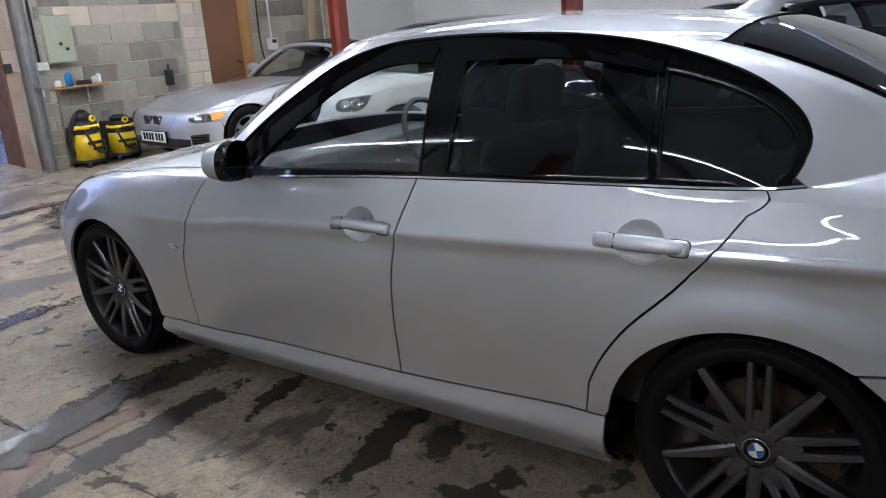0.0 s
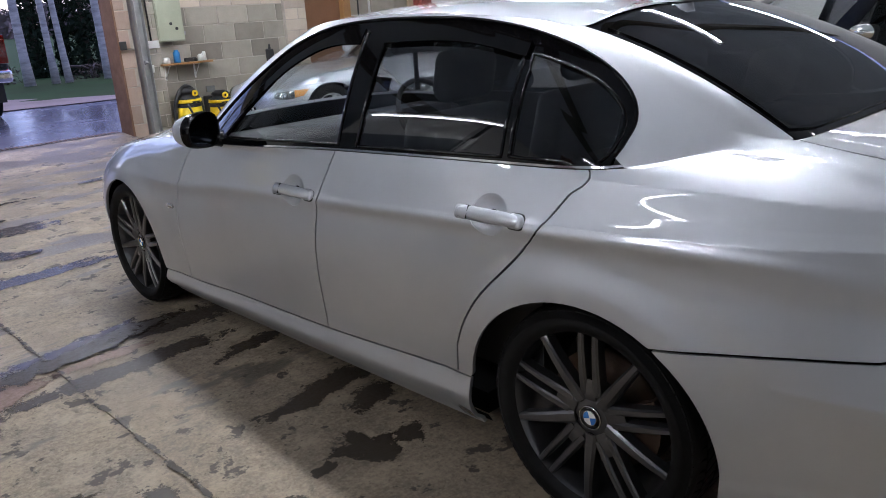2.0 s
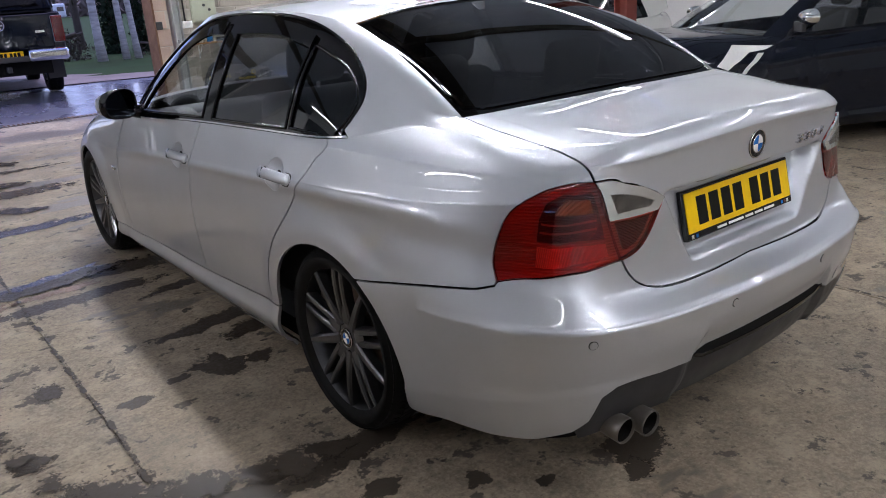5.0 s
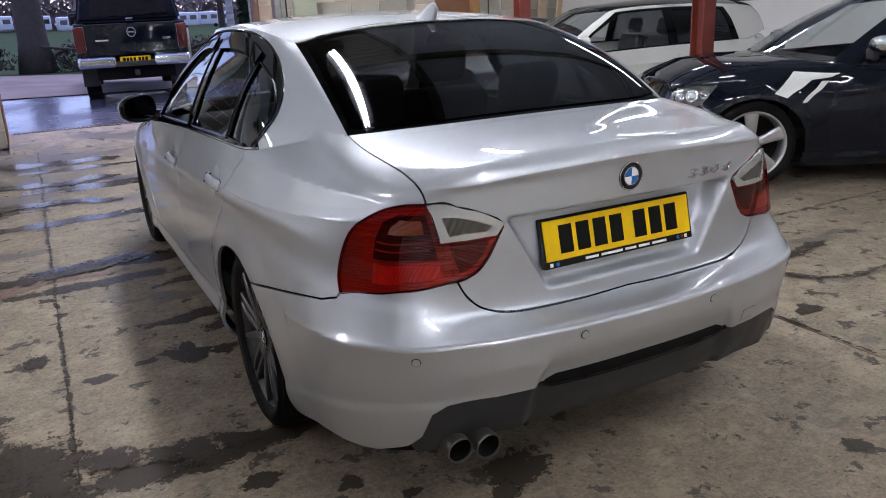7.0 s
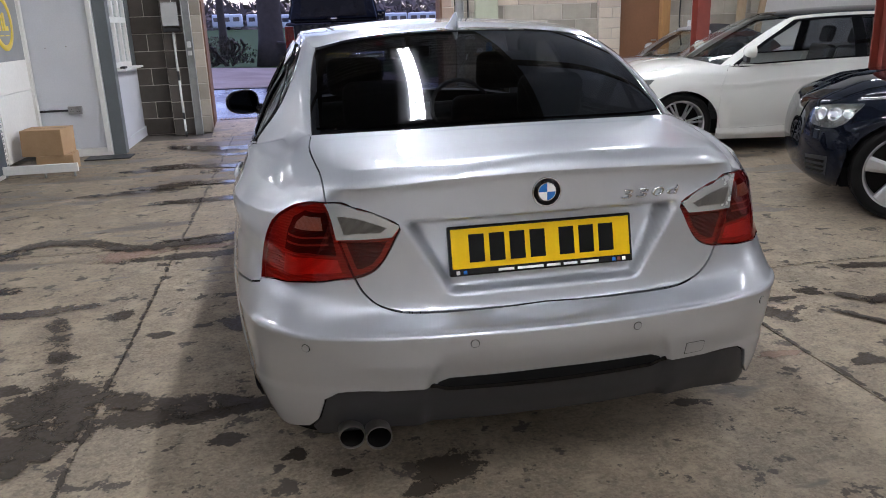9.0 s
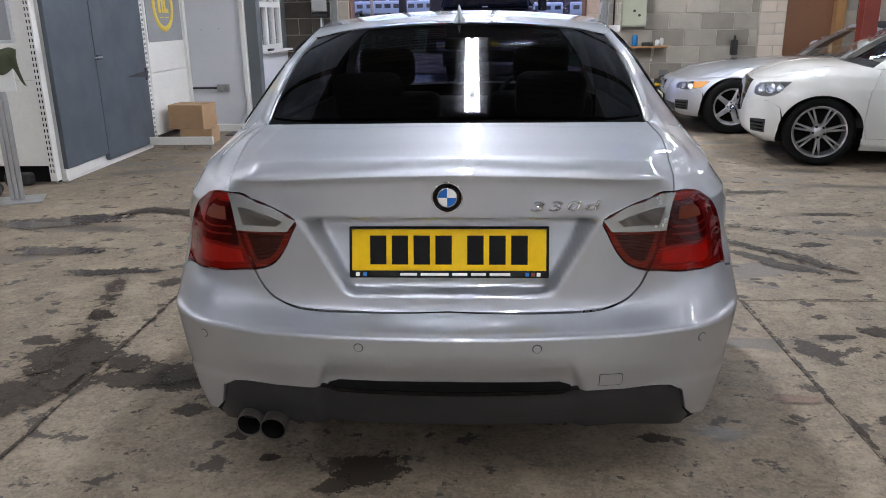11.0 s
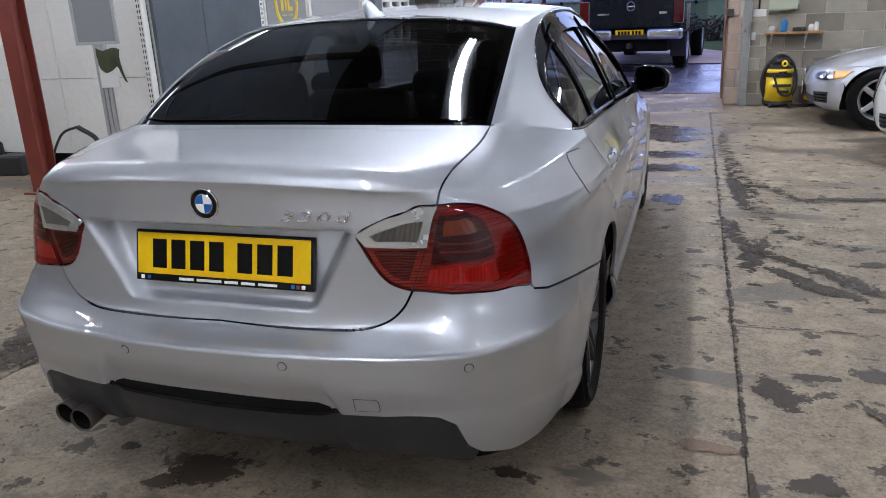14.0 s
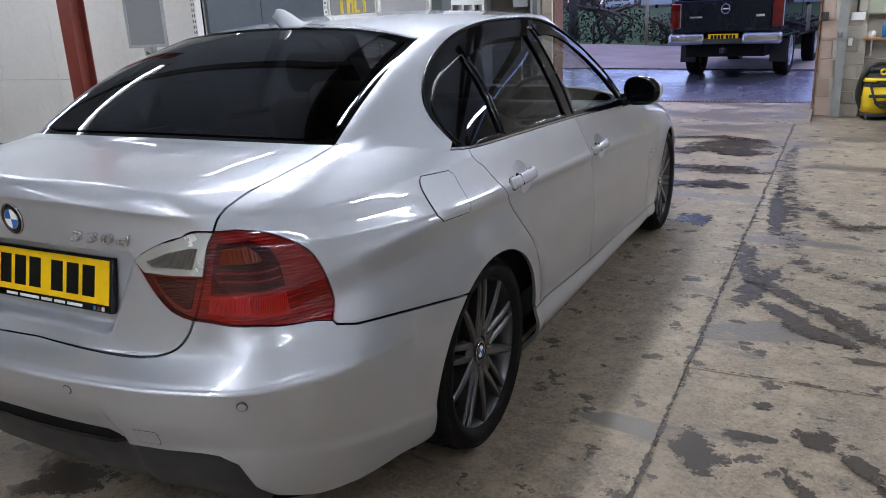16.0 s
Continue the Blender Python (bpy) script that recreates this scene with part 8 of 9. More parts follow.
v, f = tube([(1.75, 6.85, 0.955), (1.75, 6.80, 0.955)], 0.016, 10)
piece("lock_knob", v, f, STEEL, c2)
part("switch_box", box_bm(-1.99, -1.94, 6.67, 6.70, 1.16, 1.24, 0.004), WHITE_P, c1)
part("switch_box", box_bm(-1.99, -1.94, 6.67, 6.70, 1.06, 1.12, 0.004), WHITE_P, c1)
for x, lab in ((-1.79, "rusty steel edge of the doorway"), (1.515, "rusty steel edge of the doorway")):
    structure(part("door_edge", box_bm(x - 0.012, x + 0.012, 7.0, 7.36, 0.05, 3.05, 0.003), RUST), lab, "trim")
tagged(part("key_switch", box_bm(1.52, 1.60, 6.975, 7.046, 1.12, 1.22, 0.006), BLACK_PLASTIC), "black key switch on the doorway pier", "switch")
tagged(part("junction_box", box_bm(1.83, 1.88, 6.945, 6.974, 0.83, 0.92, 0.004), WHITE_P), "small grey junction box on the pier", "switch")
pole = base_of("striped_pole", pose(-2.16, 6.62, 0.0), "thin white pole with black bands leaning on the pier", "pole")
z = 0.02
for h, mt in ((0.05, BLACK_PLASTIC), (0.16, WHITE_P), (0.09, BLACK_PLASTIC), (0.42, WHITE_P), (0.12, BLACK_PLASTIC), (0.5, WHITE_P)):
    v, f = tube([(0.03 - 0.02 * z, 0.10 * z, z - 0.02 if z < 0.03 else z), (0.03 - 0.02 * (z + h), 0.10 * (z + h), z + h)], 0.014, 10)
    piece("pole_section", v, f, mt, pole)
    z += h
pb = tagged(part("cream_box", box_bm(-2.27, -2.06, 6.70, 6.794, 1.44, 1.74, 0.008), CREAM), "cream plastic box fixed to the pier", "box")
part("pole_clip", box_bm(-2.27, -2.05, 6.72, 6.797, 1.37, 1.42, 0.006), BLACK_PLASTIC, pb)

# display stand with a hanging towel
stand = base_of("display_stand", pose(-3.62, 1.56, 0, 0, 0, 24), "aluminium poster stand with a grey board", "display stand")
part("base_plate", box_bm(-0.19, 0.19, -0.15, 0.15, 0, 0.012, 0.003), ALU, stand)
for x in (-0.035, 0.0, 0.035):
    part("pole", box_bm(x - 0.0155, x + 0.0155, -0.02, 0.02, 0.012, 1.26, 0.004), ALU, stand)
part("poster_board", box_bm(-0.155, 0.155, -0.03, -0.018, 1.24, 2.0, 0.003), LOGO_G, stand, "grey poster board")
for x0, x1, z0, z1 in ((-0.175, -0.15, 1.215, 2.02), (0.15, 0.175, 1.215, 2.02), (-0.15, 0.15, 1.215, 1.24), (-0.15, 0.15, 1.995, 2.02)):
    part("board_frame", box_bm(x0, x1, -0.036, -0.014, z0, z1, 0.004), ALU, stand)
part("leaflet_holder", box_bm(-0.02, 0.13, -0.05, -0.022, 0.86, 1.17, 0.005), WHITE_P, stand, "white leaflet holder")
verts, faces = [], []
for i in range(15):
    for j in range(15):
        u, w = i / 14, j / 14
        fold = 0.020 * math.sin(u * 9.5 + 1.5 * w) * (0.35 + 0.65 * w)
        drop = 0.15 + 0.03 * math.sin(u * 5.0) + 0.15 * step01(0.62, 0.95, u)
        wide = 0.19 * (1 - 0.18 * w * (1 - w) * 2)
        verts.append((-0.015 + wide * u + 0.035 * w * u, -0.062 - 0.012 * math.sin(math.pi * min(1, w * 2)) + fold, 1.185 - 0.015 * math.sin(u * 6.0) - 0.02 * u - w * drop))
faces = [(i * 15 + j, (i + 1) * 15 + j, (i + 1) * 15 + j + 1, i * 15 + j + 1) for i in range(14) for j in range(14)]
tw = piece("towel", verts, faces, TOWEL)
tw.matrix_world = pose(-3.62, 1.56, 0, 0, 0, 24)
md = tw.modifiers.new("thickness", "SOLIDIFY")
md.thickness = 0.006
tagged(tw, "olive green microfibre towel hanging on the stand", "towel")

# yellow steam cleaner
steam = base_of("steam_cleaner", pose(-4.02, 1.62, 0, 0, 0, 20), "yellow and black steam cleaner with a coiled hose", "cleaner")


def blob(rx, ry, h, n=26, m=10, top=0.62, power=0.8):
    """A rounded moulded body standing on z = 0."""
    v, f = [], []
    for i in range(m + 1):
        t = i / m
        w = 1.0 if t < 0.35 else (1 - ((t - 0.35) / 0.65) ** 2.2) ** 0.5 * (1 - top * 0.0) if t < 1 else 0.03
        for k in range(n):
            a = 2 * math.pi * k / n
            c, s = math.cos(a), math.sin(a)
            v.append((rx * w * abs(c) ** power * math.copysign(1, c), ry * w * abs(s) ** power * math.copysign(1, s), h * t))
    f = [(i * n + k, i * n + (k + 1) % n, (i + 1) * n + (k + 1) % n, (i + 1) * n + k) for i in range(m) for k in range(n)]
    f += [tuple(range(n - 1, -1, -1)), tuple(m * n + q for q in range(n))]
    return v, f


v, f = blob(0.20, 0.14, 0.12)
piece("lower_body", [Vector(q) + Vector((0, 0, 0.02)) for q in v], f, BLACK_PLASTIC, steam)
v, f = blob(0.185, 0.135, 0.23)
piece("upper_body", [Vector(q) + Vector((-0.01, 0, 0.06)) for q in v], f, YELLOW, steam)
for x in (-0.14, 0.14):
    for y in (-0.12, 0.12):
        v, f = lathe([(0.0, -0.02), (0.05, -0.02), (0.055, 0.0), (0.05, 0.02), (0.0, 0.02)], 18)
        piece("wheel", [Matrix.Translation((x, y, 0.055)) @ Matrix.Rotation(radians(90), 4, "Z") @ Vector(q) for q in v], f, BLACK_PLASTIC, steam)
v, f = tube(smooth_path([(0.06, 0, 0.27), (0.12, 0, 0.34), (0.10, 0, 0.42), (0.0, -0.02, 0.50), (-0.02, -0.02, 0.52)], 6), 0.022, 8)
piece("handle", v, f, BLACK_PLASTIC, steam)
v, f = tube(smooth_path([(-0.02, -0.02, 0.52), (-0.16, -0.05, 0.46), (-0.26, -0.08, 0.25), (-0.24, -0.12, 0.08), (-0.20, -0.18, 0.014), (-0.34, -0.12, 0.013), (-0.30, -0.30, 0.013), (-0.02, -0.33, 0.013), (0.2, -0.24, 0.013)], 7), 0.011, 8)
piece("hose", v, f, BLACK_HOSE, steam)
# dark clutter at the foot of the boards
for x, y, w, d, h, t in ((-5.15, 1.9, 0.30, 0.22, 0.20, 10), (-3.95, 2.15, 0.24, 0.10, 0.11, 0), (-5.6, 2.0, 0.3, 0.2, 0.3, -15)):
    tagged(part("tool_bag", box_bm(-w / 2, w / 2, -d / 2, d / 2, 0, h, 0.03, 3), BLACK_PLASTIC, m=pose(x, y, 0, 0, 0, t)), "dark tool bag at the foot of the boards", "bag", "tool bags")

# ---- along the front wall ----
cb = base_of("fuse_cabinet", pose(2.175, 7.112, 1.44), "sage green metal fuse cabinet on the block wall", "cabinet")
part("body", box_bm(-0.175, 0.175, -0.15, 0.0, -0.265, 0.265, 0.008), BOX_GREEN, cb)
dr = part("door", box_bm(-0.165, 0.165, -0.165, -0.151, -0.25, 0.25, 0.006), BOX_GREEN, cb)
for x, z in ((0.0, -0.05), (0.07, -0.11)):
    part("knob", cyl_bm(0.018, 0.02, 16, m=pose(x, -0.164, z, 90, 0, 0), bevel=0.004), BLACK_PLASTIC, dr, "black knob")
part("catch", box_bm(0.165, 0.185, -0.16, -0.13, -0.19, -0.15, 0.003), STEEL, dr)
ws = tagged(part("wall_socket_box", box_bm(1.835, 1.985, 6.932, 6.974, 1.115, 1.205, 0.006), WHITE_P), "white double socket on the pier", "socket")
for x in (1.87, 1.95):
    part("rocker", box_bm(x - 0.012, x + 0.012, 6.927, 6.933, 1.15, 1.18, 0.002), WHITE_P, ws)
v, f = tube([(1.90, 6.96, 1.2), (1.90, 6.962, 2.2), (1.90, 6.962, 3.4)], 0.011, 8)
tagged(piece("cable", v, f, BLACK_HOSE), "dark cable running up from the socket", "cable")
sh = base_of("wall_shelf", pose(2.32, 7.11, 0.905), "small wooden shelf on white brackets", "shelf")
part("board", box_bm(-0.34, 0.34, -0.2, 0.0, -0.012, 0.012, 0.003), PINE, sh)
for x in (-0.24, 0.16):
    part("bracket", join_bm(box_bm(x - 0.009, x + 0.009, -0.012, 0.0, -0.2, -0.012), box_bm(x - 0.009, x + 0.009, -0.17, 0.0, -0.024, -0.012)), WHITE_P, sh, "white shelf bracket")
    v, f = tube([(x, -0.006, -0.18), (x, -0.15, -0.024)], 0.006, 6)
    piece("brace", v, f, WHITE_P, sh)


def jar(x, y, z, r, h, mat, label, lid=None):
    v, f = lathe([(0.0, 0.0), (r, 0.0), (r, h * 0.8), (r * 0.7, h * 0.9), (r * 0.62, h), (0.0, h)], 22)
    m = Matrix.Translation((x, y, z)) @ Matrix.Rotation(radians(-90), 4, "Y")
    return tagged(piece("jar", [m @ Vector(q) for q in v], f, mat), label, "jar", "jars on the shelf")


jar(2.07, 7.0, 0.917, 0.045, 0.075, WHITE_P, "white mug on the shelf")
jar(2.21, 6.99, 0.917, 0.042, 0.155, CONE_BLUE, "blue canister on the shelf")
jar(2.525, 6.99, 0.917, 0.032, 0.085, WHITE_P, "white plastic jar on the shelf")
jar(2.585, 7.0, 0.917, 0.028, 0.11, WHITE_P, "tall white jar on the shelf")
gun = base_of("heat_gun", pose(2.40, 7.0, 0.917), "dark hand tool lying on the shelf", "tool")
part("barrel", box_bm(-0.09, 0.07, -0.025, 0.025, 0.0, 0.05, 0.014, 3), BLACK_PLASTIC, gun)
part("grip", box_bm(0.02, 0.06, -0.07, -0.02, 0.0, 0.04, 0.012, 3), BLACK_PLASTIC, gun)
tagged(part("pencil_tool", box_bm(2.60, 2.70, 6.93, 6.94, 0.917, 0.925), PALE_PINE), "thin wooden stick over the shelf edge", "stick")


def vacuum(x, y, turn, h, label, coil=True):
    """A wet-and-dry vacuum: yellow bin, black belt, dark head with a round switch, hose slung round it."""
    vc = base_of("wet_dry_vacuum", pose(x, y, 0, 0, 0, turn), label, "vacuum", "vacuums")
    part("base", cyl_bm(0.175, 0.05, 28, 0.165, pose(0, 0, 0.045), 0.01), BLACK_PLASTIC, vc, smooth=False)
    part("bin", cyl_bm(0.165, h * 0.52, 32, 0.150, pose(0, 0, 0.07), 0.015), YELLOW, vc, "yellow bin", True)
    part("belt", cyl_bm(0.158, 0.035, 32, 0.158, pose(0, 0, 0.07 + h * 0.50)), BLACK_PLASTIC, vc)
    part("head", cyl_bm(0.160, h * 0.20, 32, 0.130, pose(0, 0, 0.105 + h * 0.50), 0.03), BLACK_PLASTIC, vc, "black motor head", True)
    part("head_band", cyl_bm(0.163, h * 0.07, 32, 0.156, pose(0, 0, 0.105 + h * 0.53)), YELLOW, vc, "yellow band", True)
    part("bin_stripe", box_bm(-0.05, 0.09, -0.172, -0.13, h * 0.30, h * 0.36, 0.012), BLACK_PLASTIC, vc)
    part("head_top", cyl_bm(0.128, h * 0.12, 32, 0.085, pose(0, 0, 0.105 + h * 0.70), 0.02), BLACK_PLASTIC, vc, smooth=True)
    part("front_bar", box_bm(-0.11, 0.11, -0.175, -0.14, h * 0.42, h * 0.48, 0.01), BLACK_PLASTIC, vc)
    v, f = lathe([(0.018, 0.0), (0.018, 0.02), (0.036, 0.022), (0.04, 0.0)], 20)
    piece("switch_ring", [pose(0.02, -0.125, 0.10 + h * 0.72, 0, 0, 0) @ Matrix.Rotation(radians(-90), 4, "Z") @ Vector(q) for q in v], f, YELLOW, vc)
    part("label_bar", box_bm(-0.05, 0.05, -0.162, -0.155, 0.10 + h * 0.52, 0.10 + h * 0.57), BLACK_PLASTIC, vc)
    v, f = tube(smooth_path([(-0.11, -0.13, 0.12 + h * 0.5), (-0.02, -0.185, h * 0.30), (0.10, -0.17, h * 0.27), (0.15, -0.10, h * 0.42)], 7), 0.014, 8)
    piece("power_cord", v, f, BLACK_HOSE, vc)
    for ang in (45, 135, 225, 315):
        v, f = lathe([(0.0, -0.014), (0.028, -0.014), (0.03, 0.0), (0.028, 0.014), (0.0, 0.014)], 14)
        piece("castor", [pose(0.16 * math.cos(radians(ang)), 0.16 * math.sin(radians(ang)), 0.03) @ Vector(q) for q in v], f, BLACK_PLASTIC, vc)
    if coil:
        pts = [(0.19 * math.cos(a) * 1.05, 0.03 * math.sin(2 * a) + 0.02, 0.33 + 0.30 * math.sin(a)) for a in np.linspace(-1.9, 4.6, 14)]
        v, f = tube(smooth_path(pts, 6), 0.026, 10)
        piece("hose", v, f, BLACK_HOSE, vc, "black ribbed suction hose")
    return vc


vacuum(2.19, 6.82, 8, 0.62, "yellow and black wet-and-dry vacuum with its hose looped up")
vacuum(2.66, 6.86, -10, 0.52, "smaller yellow and black vacuum beside the wall", False)
tagged(part("black_crate", box_bm(-0.2, 0.2, -0.09, 0.09, 0, 0.46, 0.01), BLACK_PLASTIC, m=pose(2.74, 7.02, 0)), "black plastic crate behind the vacuum", "crate")
tagged(part("wall_outlet", box_bm(2.60, 2.72, 7.085, 7.117, 0.50, 0.58, 0.005), CREAM), "small cream outlet on the block wall", "socket")
# Stands for a small dark pump; fixing it to the wall is made up.
pm = tagged(part("hand_pump", box_bm(3.57, 3.65, 7.02, 7.117, 0.78, 0.98, 0.012), BLACK_PLASTIC), "small black hand pump set on the block wall", "holder")
part("pump_tip", cyl_bm(0.02, 0.07, 12, 0.012, pose(3.61, 7.06, 0.975)), BLACK_PLASTIC, pm)

dw = structure(part("door_1", box_bm(4.30, 4.94, 7.14, 7.18, 0.01, 2.06, 0.003), PLY), "brown plywood door", "door")
v, f = tube([(4.88, 7.14, 1.0), (4.88, 7.09, 1.0), (4.80, 7.085, 1.0)], 0.009, 8)
piece("door_handle", v, f, STEEL, dw, "steel lever handle")
for x0, x1, z0, z1 in ((4.95, 5.08, 0.0, 2.12), (4.28, 4.95, 2.06, 2.12)):
    structure(part("door_frame", box_bm(x0, x1, 7.05, 7.18, z0, z1, 0.004), PINE), "orange pine door frame", "door frame")
cd = tagged(part("white_switch_box", box_bm(5.40, 5.54, 7.03, 7.113, 1.10, 1.27, 0.008), WHITE_P), "white switch box with a conduit above", "switch")
v, f = tube([(5.47, 7.09, 1.27), (5.47, 7.09, 3.45)], 0.018, 10)
piece("conduit", v, f, WHITE_P, cd)
part("box_cover", box_bm(5.43, 5.51, 7.02, 7.031, 1.20, 1.25, 0.003), BLACK_PLASTIC, cd)
v, f = tube(smooth_path([(5.27, 7.10, 3.4), (5.28, 7.10, 2.2), (5.26, 7.10, 1.3), (5.30, 7.08, 0.9)], 6), 0.012, 8)
tagged(piece("black_cable", v, f, BLACK_HOSE), "black cable hanging down the block wall", "cable")
for x, t, w in ((6.30, 7, 0.14), (6.52, 12, 0.10)):
    tagged(part("timber_plank", box_bm(-w / 2, w / 2, -0.02, 0.02, 0, 2.5, 0.004), PALE_PINE, m=pose(x - 0.28, 6.78, 0.0, -6.5, t, 0)), "pale timber plank leaning on the wall", "timber", "leaning planks")

# ---- outdoors ----
def rise(x, y):
    tilt = 0.045 * (min(7, max(-7, x)) + 1) * min(1, max(0, (y - 8.5) / 8.0))
    return 0.10 + 0.15 * min(1, max(0, (y - 7.3) / 4.0)) + 0.07 * min(1, max(0, (y - 11) / 8.0)) + max(0, y - 30) * 0.006 - tilt


def land(name, x0, x1, y0, y1, material, nx, ny, lift=0.0, rough=0.0, label="", category="ground"):
    verts, faces = [], []
    for i in range(nx + 1):
        for j in range(ny + 1):
            x, y = x0 + (x1 - x0) * i / nx, y0 + (y1 - y0) * j / ny
            verts.append((x, y + 0.25 * noise.noise((x * 0.6, j * 3.0, 1)) * (0 < j), rise(x, y) + lift + rough * noise.noise((x * 1.3, y * 1.3, 0))))
    for i in range(nx):
        for j in range(ny):
            a = i * (ny + 1) + j
            faces.append((a, a + ny + 1, a + ny + 2, a + 1))
    return structure(piece(name, verts, faces, material), label, category)


land("ground_field", -500, 500, 7.36, 900, GRASS_EARTH, 40, 300, -0.03, 0.0, "rough winter grass running out to the horizon", "ground")
land("road", -40, 40, 7.36, 11.6, TARMAC, 60, 10, 0.0, 0.004, "wet blue-black tarmac apron outside", "road")
land("gravel_drive", -40, 40, 11.3, 17.6, GRAVEL, 90, 16, 0.012, 0.012, "damp brown gravel drive", "drive")
drain = structure(part("drain", box_bm(-1.75, 1.5, 7.345, 7.47, 0.06, 0.122), STEEL_DARK), "grated steel drain across the threshold", "drain")
for k in range(60):
    part("grating_bar", box_bm(-1.73 + k * 0.054, -1.71 + k * 0.054, 7.355, 7.46, 0.122, 0.127), RUST, drain)

rng = random.Random(4)


def limb(start, way, length, r, depth, out, droop=0.05):
    """A branching limb: (path, radius) pairs."""
    pts = [Vector(start)]
    d = Vector(way).normalized()
    n = 5
    for k in range(n):
        d = (d + Vector((rng.uniform(-1, 1), rng.uniform(-1, 1), rng.uniform(-0.5, 0.8))) * 0.16 - Vector((0, 0, droop)) * (depth < 2)).normalized()
        pts.append(pts[-1] + d * length / n)
    out.append((pts, r))
    if depth > 0:
        for k in range(3 if depth > 1 else 3):
            i = rng.randint(2, n)
            side = Vector((rng.uniform(-1, 1), rng.uniform(-1, 1), rng.uniform(0.1, 0.9))).normalized()
            limb(pts[i], d * 0.6 + side * 0.8, length * rng.uniform(0.45, 0.7), r * 0.5, depth - 1, out, droop)


def bare_tree(name, x, y, h, r, material, label, lean=0.0, first=0.35, depth=2, limbs=9, droop=0.03):
    z = rise(x, y) - 0.05
    tree = base_of(name, pose(x, y, z), label, "tree", "trees beyond the drive")
    path = [Vector((lean * t * h + 0.10 * noise.noise((t * 2.1, x, y)), 0.1 * noise.noise((x, t * 2.1, y)), t * h)) for t in np.linspace(0, 1, 12)]
    v, f = tube(path, r, 12, [1.25 if k == 0 else 1.0 - 0.85 * k / 11 for k in range(12)])
    piece("trunk", v, f, material, tree)
    out = []
    for k in range(limbs):
        t = first + (1 - first) * (k + rng.random()) / limbs
        p = path[min(11, int(t * 11))]
        a = rng.uniform(0, 2 * math.pi)
        limb(p, (math.cos(a), math.sin(a), rng.uniform(0.3, 0.9)), h * 0.28 * (1.15 - t * 0.5), r * 0.32, depth, out, droop)
    verts, faces = [], []
    for pts, rr in out:
        v, f = tube(pts, rr, 5, [1 - 0.8 * q / (len(pts) - 1) for q in range(len(pts))])
        n0 = len(verts)
        verts += v
        faces += [tuple(n0 + q for q in ff) for ff in f]
    piece("branches", verts, faces, material if material is BARK else BARK, tree)
    return tree


def leaf_mass(name, label, x, y, sx, sy, sz, count, size, material, category="hedge", z0=None, shape=None, trunk=False):
    z = rise(x, y) if z0 is None else z0
    thing = base_of(name, pose(x, y, z), label, category, "shrubs beyond the drive")
    verts, faces = [], []
    for k in range(count):
        while True:
            u = Vector((rng.uniform(-1, 1), rng.uniform(-1, 1), rng.uniform(0, 1)))
            edge = 1 + 0.5 * noise.noise((u.x * 2.2 + x, u.y * 2.2, u.z * 2.6 + y))
            if (shape(u) if shape else u.x**2 + u.y**2 + u.z**2) < edge and noise.noise((u.x * 4 + x, u.y * 4, u.z * 4)) > -0.35:
                break
        p = Vector((u.x * sx, u.y * sy, u.z * sz))
        a, b = Vector((rng.uniform(-1, 1), rng.uniform(-1, 1), rng.uniform(-1, 1))).normalized(), Vector((rng.uniform(-1, 1), rng.uniform(-1, 1), rng.uniform(-1, 1))).normalized()
        s = size * rng.uniform(0.5, 1.3)
        n0 = len(verts)
        verts += [p - a * s, p + b * s * 0.45, p + a * s, p - b * s * 0.45 + Vector((0, 0, s * 0.2))]
        faces.append((n0, n0 + 1, n0 + 2, n0 + 3))
    piece("foliage", verts, faces, material, thing, smooth=False)
    stems, sf = [], []
    for k in range(1 if shape else 7):
        if shape:
            v, f = tube([(0, 0, -0.05), (0.03, 0, sz * 0.4), (0, 0.03, sz * 0.95)], 0.09, 8, [1.2, 0.9, 0.15])
            piece("trunk", v, f, BARK, thing)
            return thing
        v, f = tube(smooth_path([(rng.uniform(-0.4, 0.4) * sx, rng.uniform(-0.4, 0.4) * sy, -0.05), (rng.uniform(-0.6, 0.6) * sx, rng.uniform(-0.5, 0.5) * sy, sz * 0.5), (rng.uniform(-0.8, 0.8) * sx, rng.uniform(-0.6, 0.6) * sy, sz * 0.85)], 4), 0.03 + 0.01 * sz, 5)
        n0 = len(stems)
        stems += v
        sf += [tuple(n0 + q for q in ff) for ff in f]
    piece("twiggery", stems, sf, BARK, thing)
    return thing


for x, y, h, r, lean in ((3.70, 17.9, 9, 0.115, -0.022), (4.27, 17.95, 10, 0.088, -0.006), (4.57, 17.9, 9.5, 0.085, -0.008), (5.66, 18.2, 9, 0.125, -0.016)):
    bare_tree("birch_tree", x, y, h, r, BARK_BIRCH, "white-barked bare birch tree at the edge of the drive", lean, 0.4, 2, 8)
bare_tree("large_bare_tree", -1.15, 20.2, 9, 0.42, BARK, "stout bare tree with a thick dark trunk", 0.0, 0.32, 3, 9)
for x, y, h, r in ((-5.6, 19.8, 7, 0.16), (-8.5, 24, 9, 0.2), (0.6, 27, 9, 0.16), (-3.4, 30, 10, 0.18), (5.2, 26, 9, 0.14), (9.0, 25, 10, 0.17), (12, 22, 9, 0.15), (-12, 28, 11, 0.2)):
    bare_tree("bare_tree", x, y, h, r, BARK, "bare dark winter tree", rng.uniform(-0.02, 0.02), 0.25, 3, 8)
tall = lambda u: (u.x**2 + u.y**2) / max(0.05, (1.02 - u.z)) ** 1.2
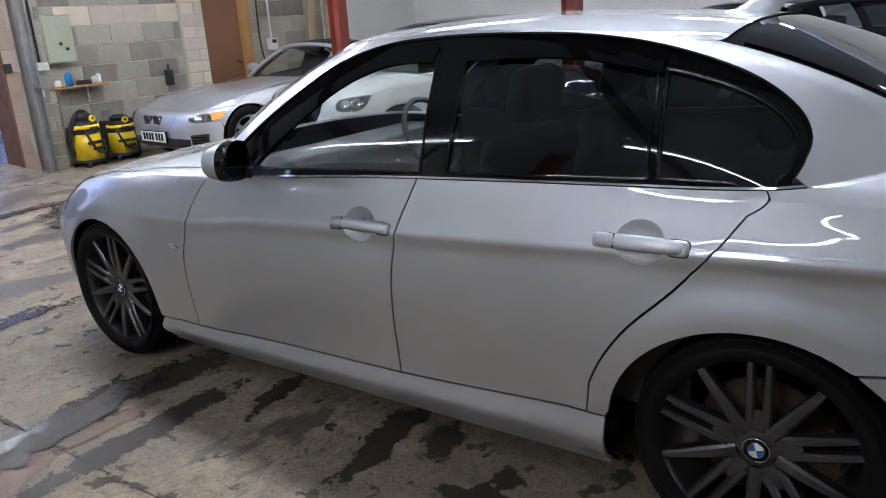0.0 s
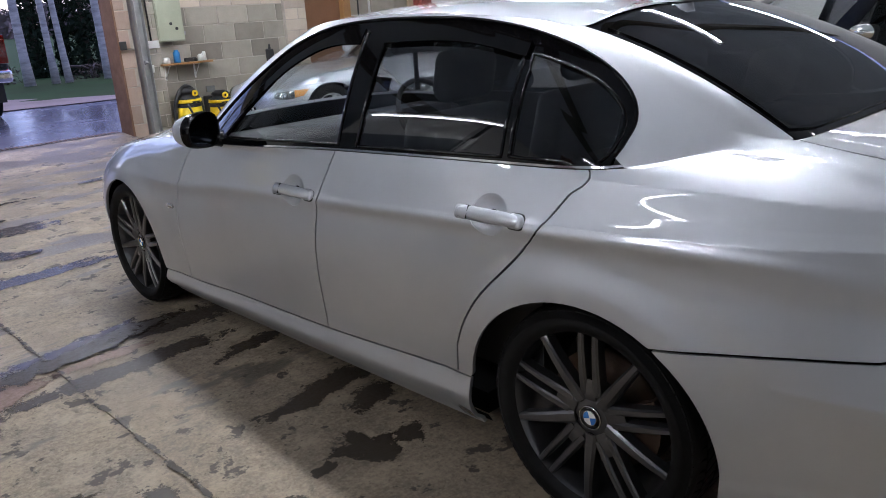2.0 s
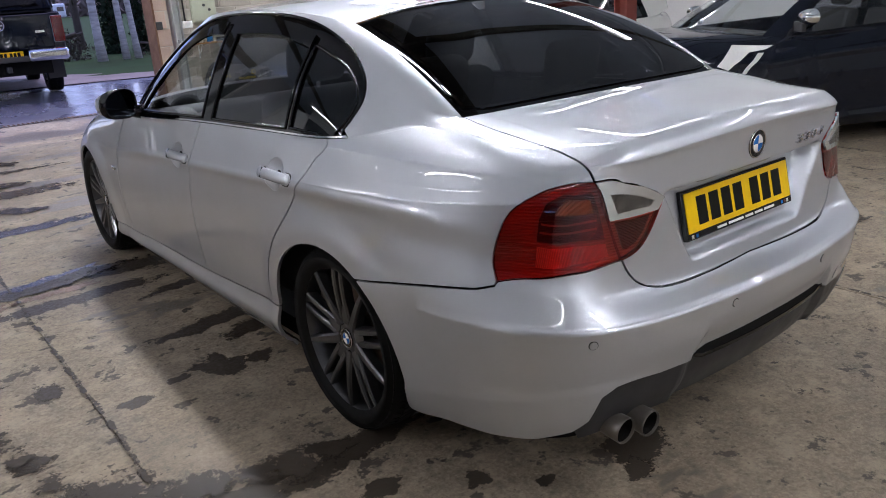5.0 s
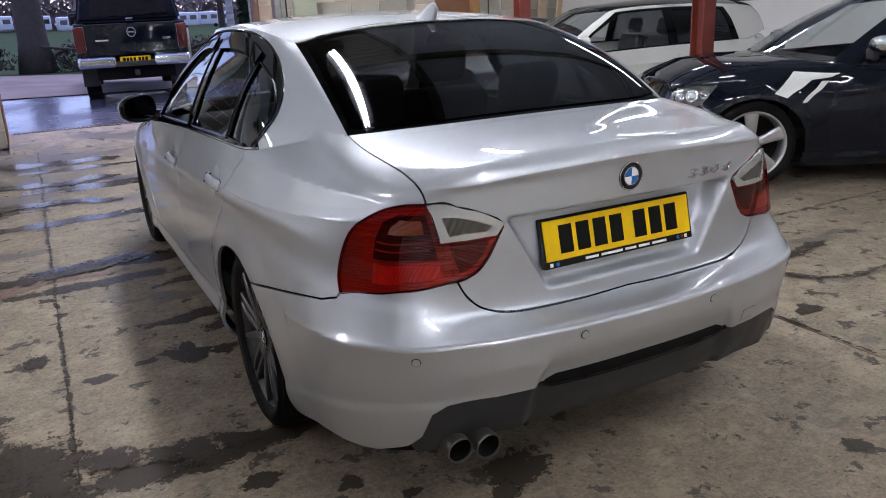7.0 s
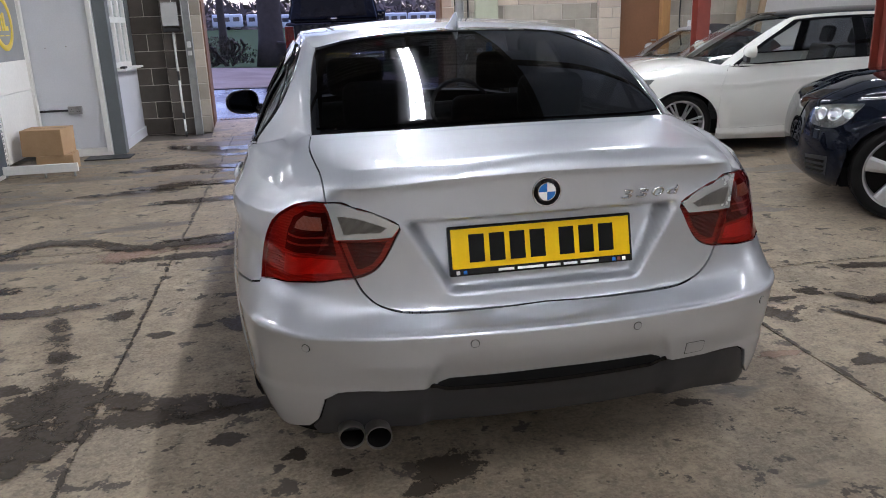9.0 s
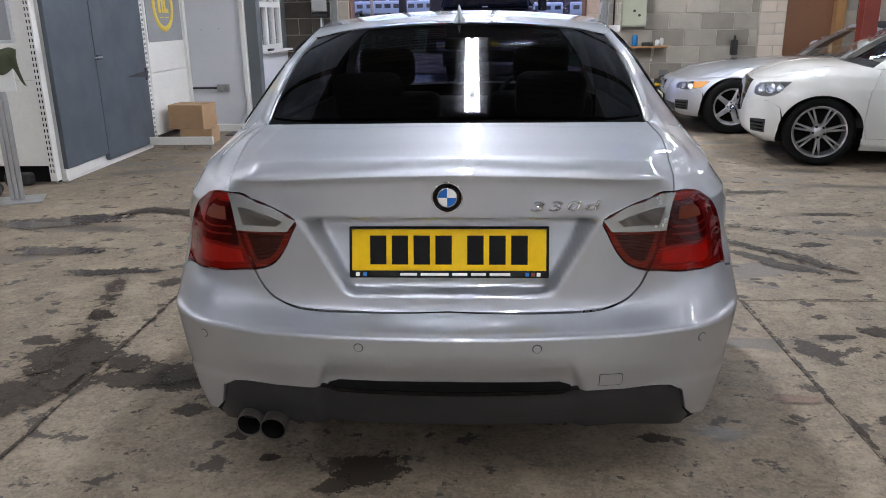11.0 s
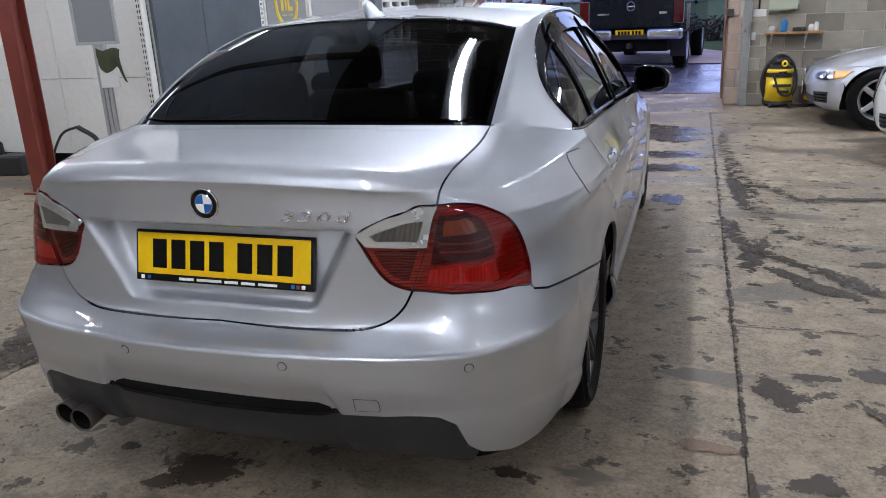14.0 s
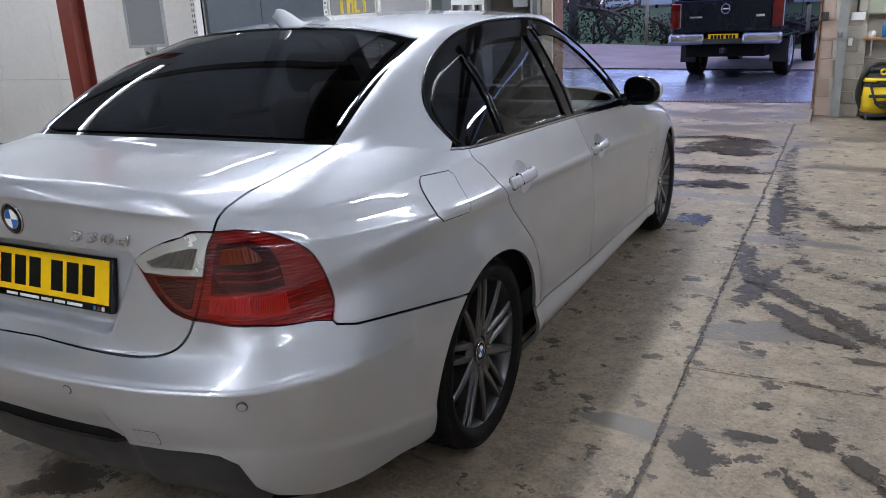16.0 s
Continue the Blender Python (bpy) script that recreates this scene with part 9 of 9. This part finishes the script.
for x, y, sx, sz in ((4.95, 21.2, 0.30, 7), (5.8, 21.5, 0.24, 8), (6.35, 21.2, 0.5, 8), (7.6, 21.5, 0.8, 8), (9.4, 20.8, 1.1, 9)):
    leaf_mass("conifer", "tall dark evergreen tree", x, y, sx, sx, sz, int(1500 + 2200 * sx), 0.11, LEAF_DARK, "tree", shape=tall)
for x, y, sx, sy, sz, mt in ((-4.4, 19.2, 1.5, 0.8, 1.2, LEAF_DARK), (-2.6, 19.9, 1.0, 0.6, 0.8, LEAF_BROWN), (-6.8, 20.2, 1.6, 0.9, 1.4, LEAF_BROWN), (-0.1, 20.0, 1.2, 0.6, 0.8, LEAF_BROWN), (1.6, 19.6, 1.1, 0.5, 0.7, LEAF_BROWN), (3.0, 19.4, 0.9, 0.5, 0.9, LEAF_BROWN), (-9.0, 21, 2.0, 0.9, 2.4, LEAF_DARK), (6.2, 19.0, 1.5, 0.5, 0.6, LEAF_BROWN)):
    leaf_mass("shrub", "dense dark winter shrub beside the drive" if mt is LEAF_DARK else "low brown winter shrub beside the drive", x, y, sx, sy, sz, 1300, 0.055, mt, "shrub")
# far tree line
verts, faces = [], []
for k in range(16000):
    x, y = rng.uniform(-190, 190), rng.uniform(160, 215)
    h = (5.0 + 11.0 * abs(noise.noise((x * 0.05, 0, 3)))) * (0.8 + 0.4 * rng.random())
    p = Vector((x, y, rise(0, y) + rng.random() ** 1.3 * h))
    a, b = Vector((rng.uniform(-1, 1), rng.uniform(-1, 1), rng.uniform(-1, 1))).normalized() * 1.5, Vector((rng.uniform(-1, 1), rng.uniform(-1, 1), rng.uniform(-1, 1))).normalized() * 0.5
    n0 = len(verts)
    verts += [p - a, p + b, p + a, p - b]
    faces.append((n0, n0 + 1, n0 + 2, n0 + 3))
tagged(piece("far_woods", verts, faces, WOODS, smooth=False), "distant line of dark winter woodland", "woods", kind="stuff")
# fence posts and sign post by the verge
CARAVAN = surface("white_caravan_shell", (0.72, 0.73, 0.75), (0.64, 0.65, 0.67), 0.35, 0.5, scale=2, rel=0.03)


def caravan(x, y, turn, length, label):
    """A parked touring caravan: rounded shell, dark windows, a wheel and a drawbar."""
    cv = base_of("caravan", pose(x, y, rise(x, y), 0, 0, turn), label, "caravan", "caravans across the field")
    part("shell", box_bm(-length / 2, length / 2, -1.05, 1.05, 0.45, 2.5, 0.22, 3), CARAVAN, cv, smooth=True)
    part("roof_vent", box_bm(-0.3, 0.3, -0.25, 0.25, 2.49, 2.6, 0.04), CARAVAN, cv)
    for k in range(3):
        xw = -length / 2 + length * (k + 0.5) / 3
        part("window", box_bm(xw - 0.5, xw + 0.5, -1.07, -1.045, 1.35, 2.0, 0.03), TINT, cv)
    part("skirt", box_bm(-length / 2 + 0.3, length / 2 - 0.3, -0.95, 0.95, 0.32, 0.46), STEEL_DARK, cv)
    v, f = lathe([(0.0, -0.09), (0.25, -0.09), (0.31, -0.05), (0.31, 0.05), (0.25, 0.09), (0.0, 0.09)], 20)
    piece("wheel", [pose(0.2, -0.95, 0.31, 0, 0, 90) @ Vector(q) for q in v], f, RUBBER, cv)
    part("drawbar", box_bm(length / 2 - 0.1, length / 2 + 1.1, -0.06, 0.06, 0.40, 0.50, 0.01), STEEL_DARK, cv)
    part("drawbar_stand", box_bm(length / 2 + 0.85, length / 2 + 0.93, -0.04, 0.04, 0.0, 0.42, 0.01), STEEL_DARK, cv)


for x, y, turn, length in [(-32 + 5.4 * k, 128 + 3 * (k % 3), (-6, 4, 0, 7)[k % 4], 4.4 + 0.3 * (k % 3)) for k in range(12)]:
    caravan(x, y, turn, length, "white touring caravan parked across the field")
for x, y, h in ((-3.1, 18.6, 1.5), (1.0, 18.9, 1.1), (2.6, 18.7, 1.1), (-5.9, 18.8, 1.1)):
    v, f = tube([(x, y, rise(x, y) - 0.05), (x, y, rise(x, y) + h)], 0.045, 8)
    tagged(piece("fence_post", v, f, PALE_PINE), "weathered fence post at the verge", "post", "fence posts")
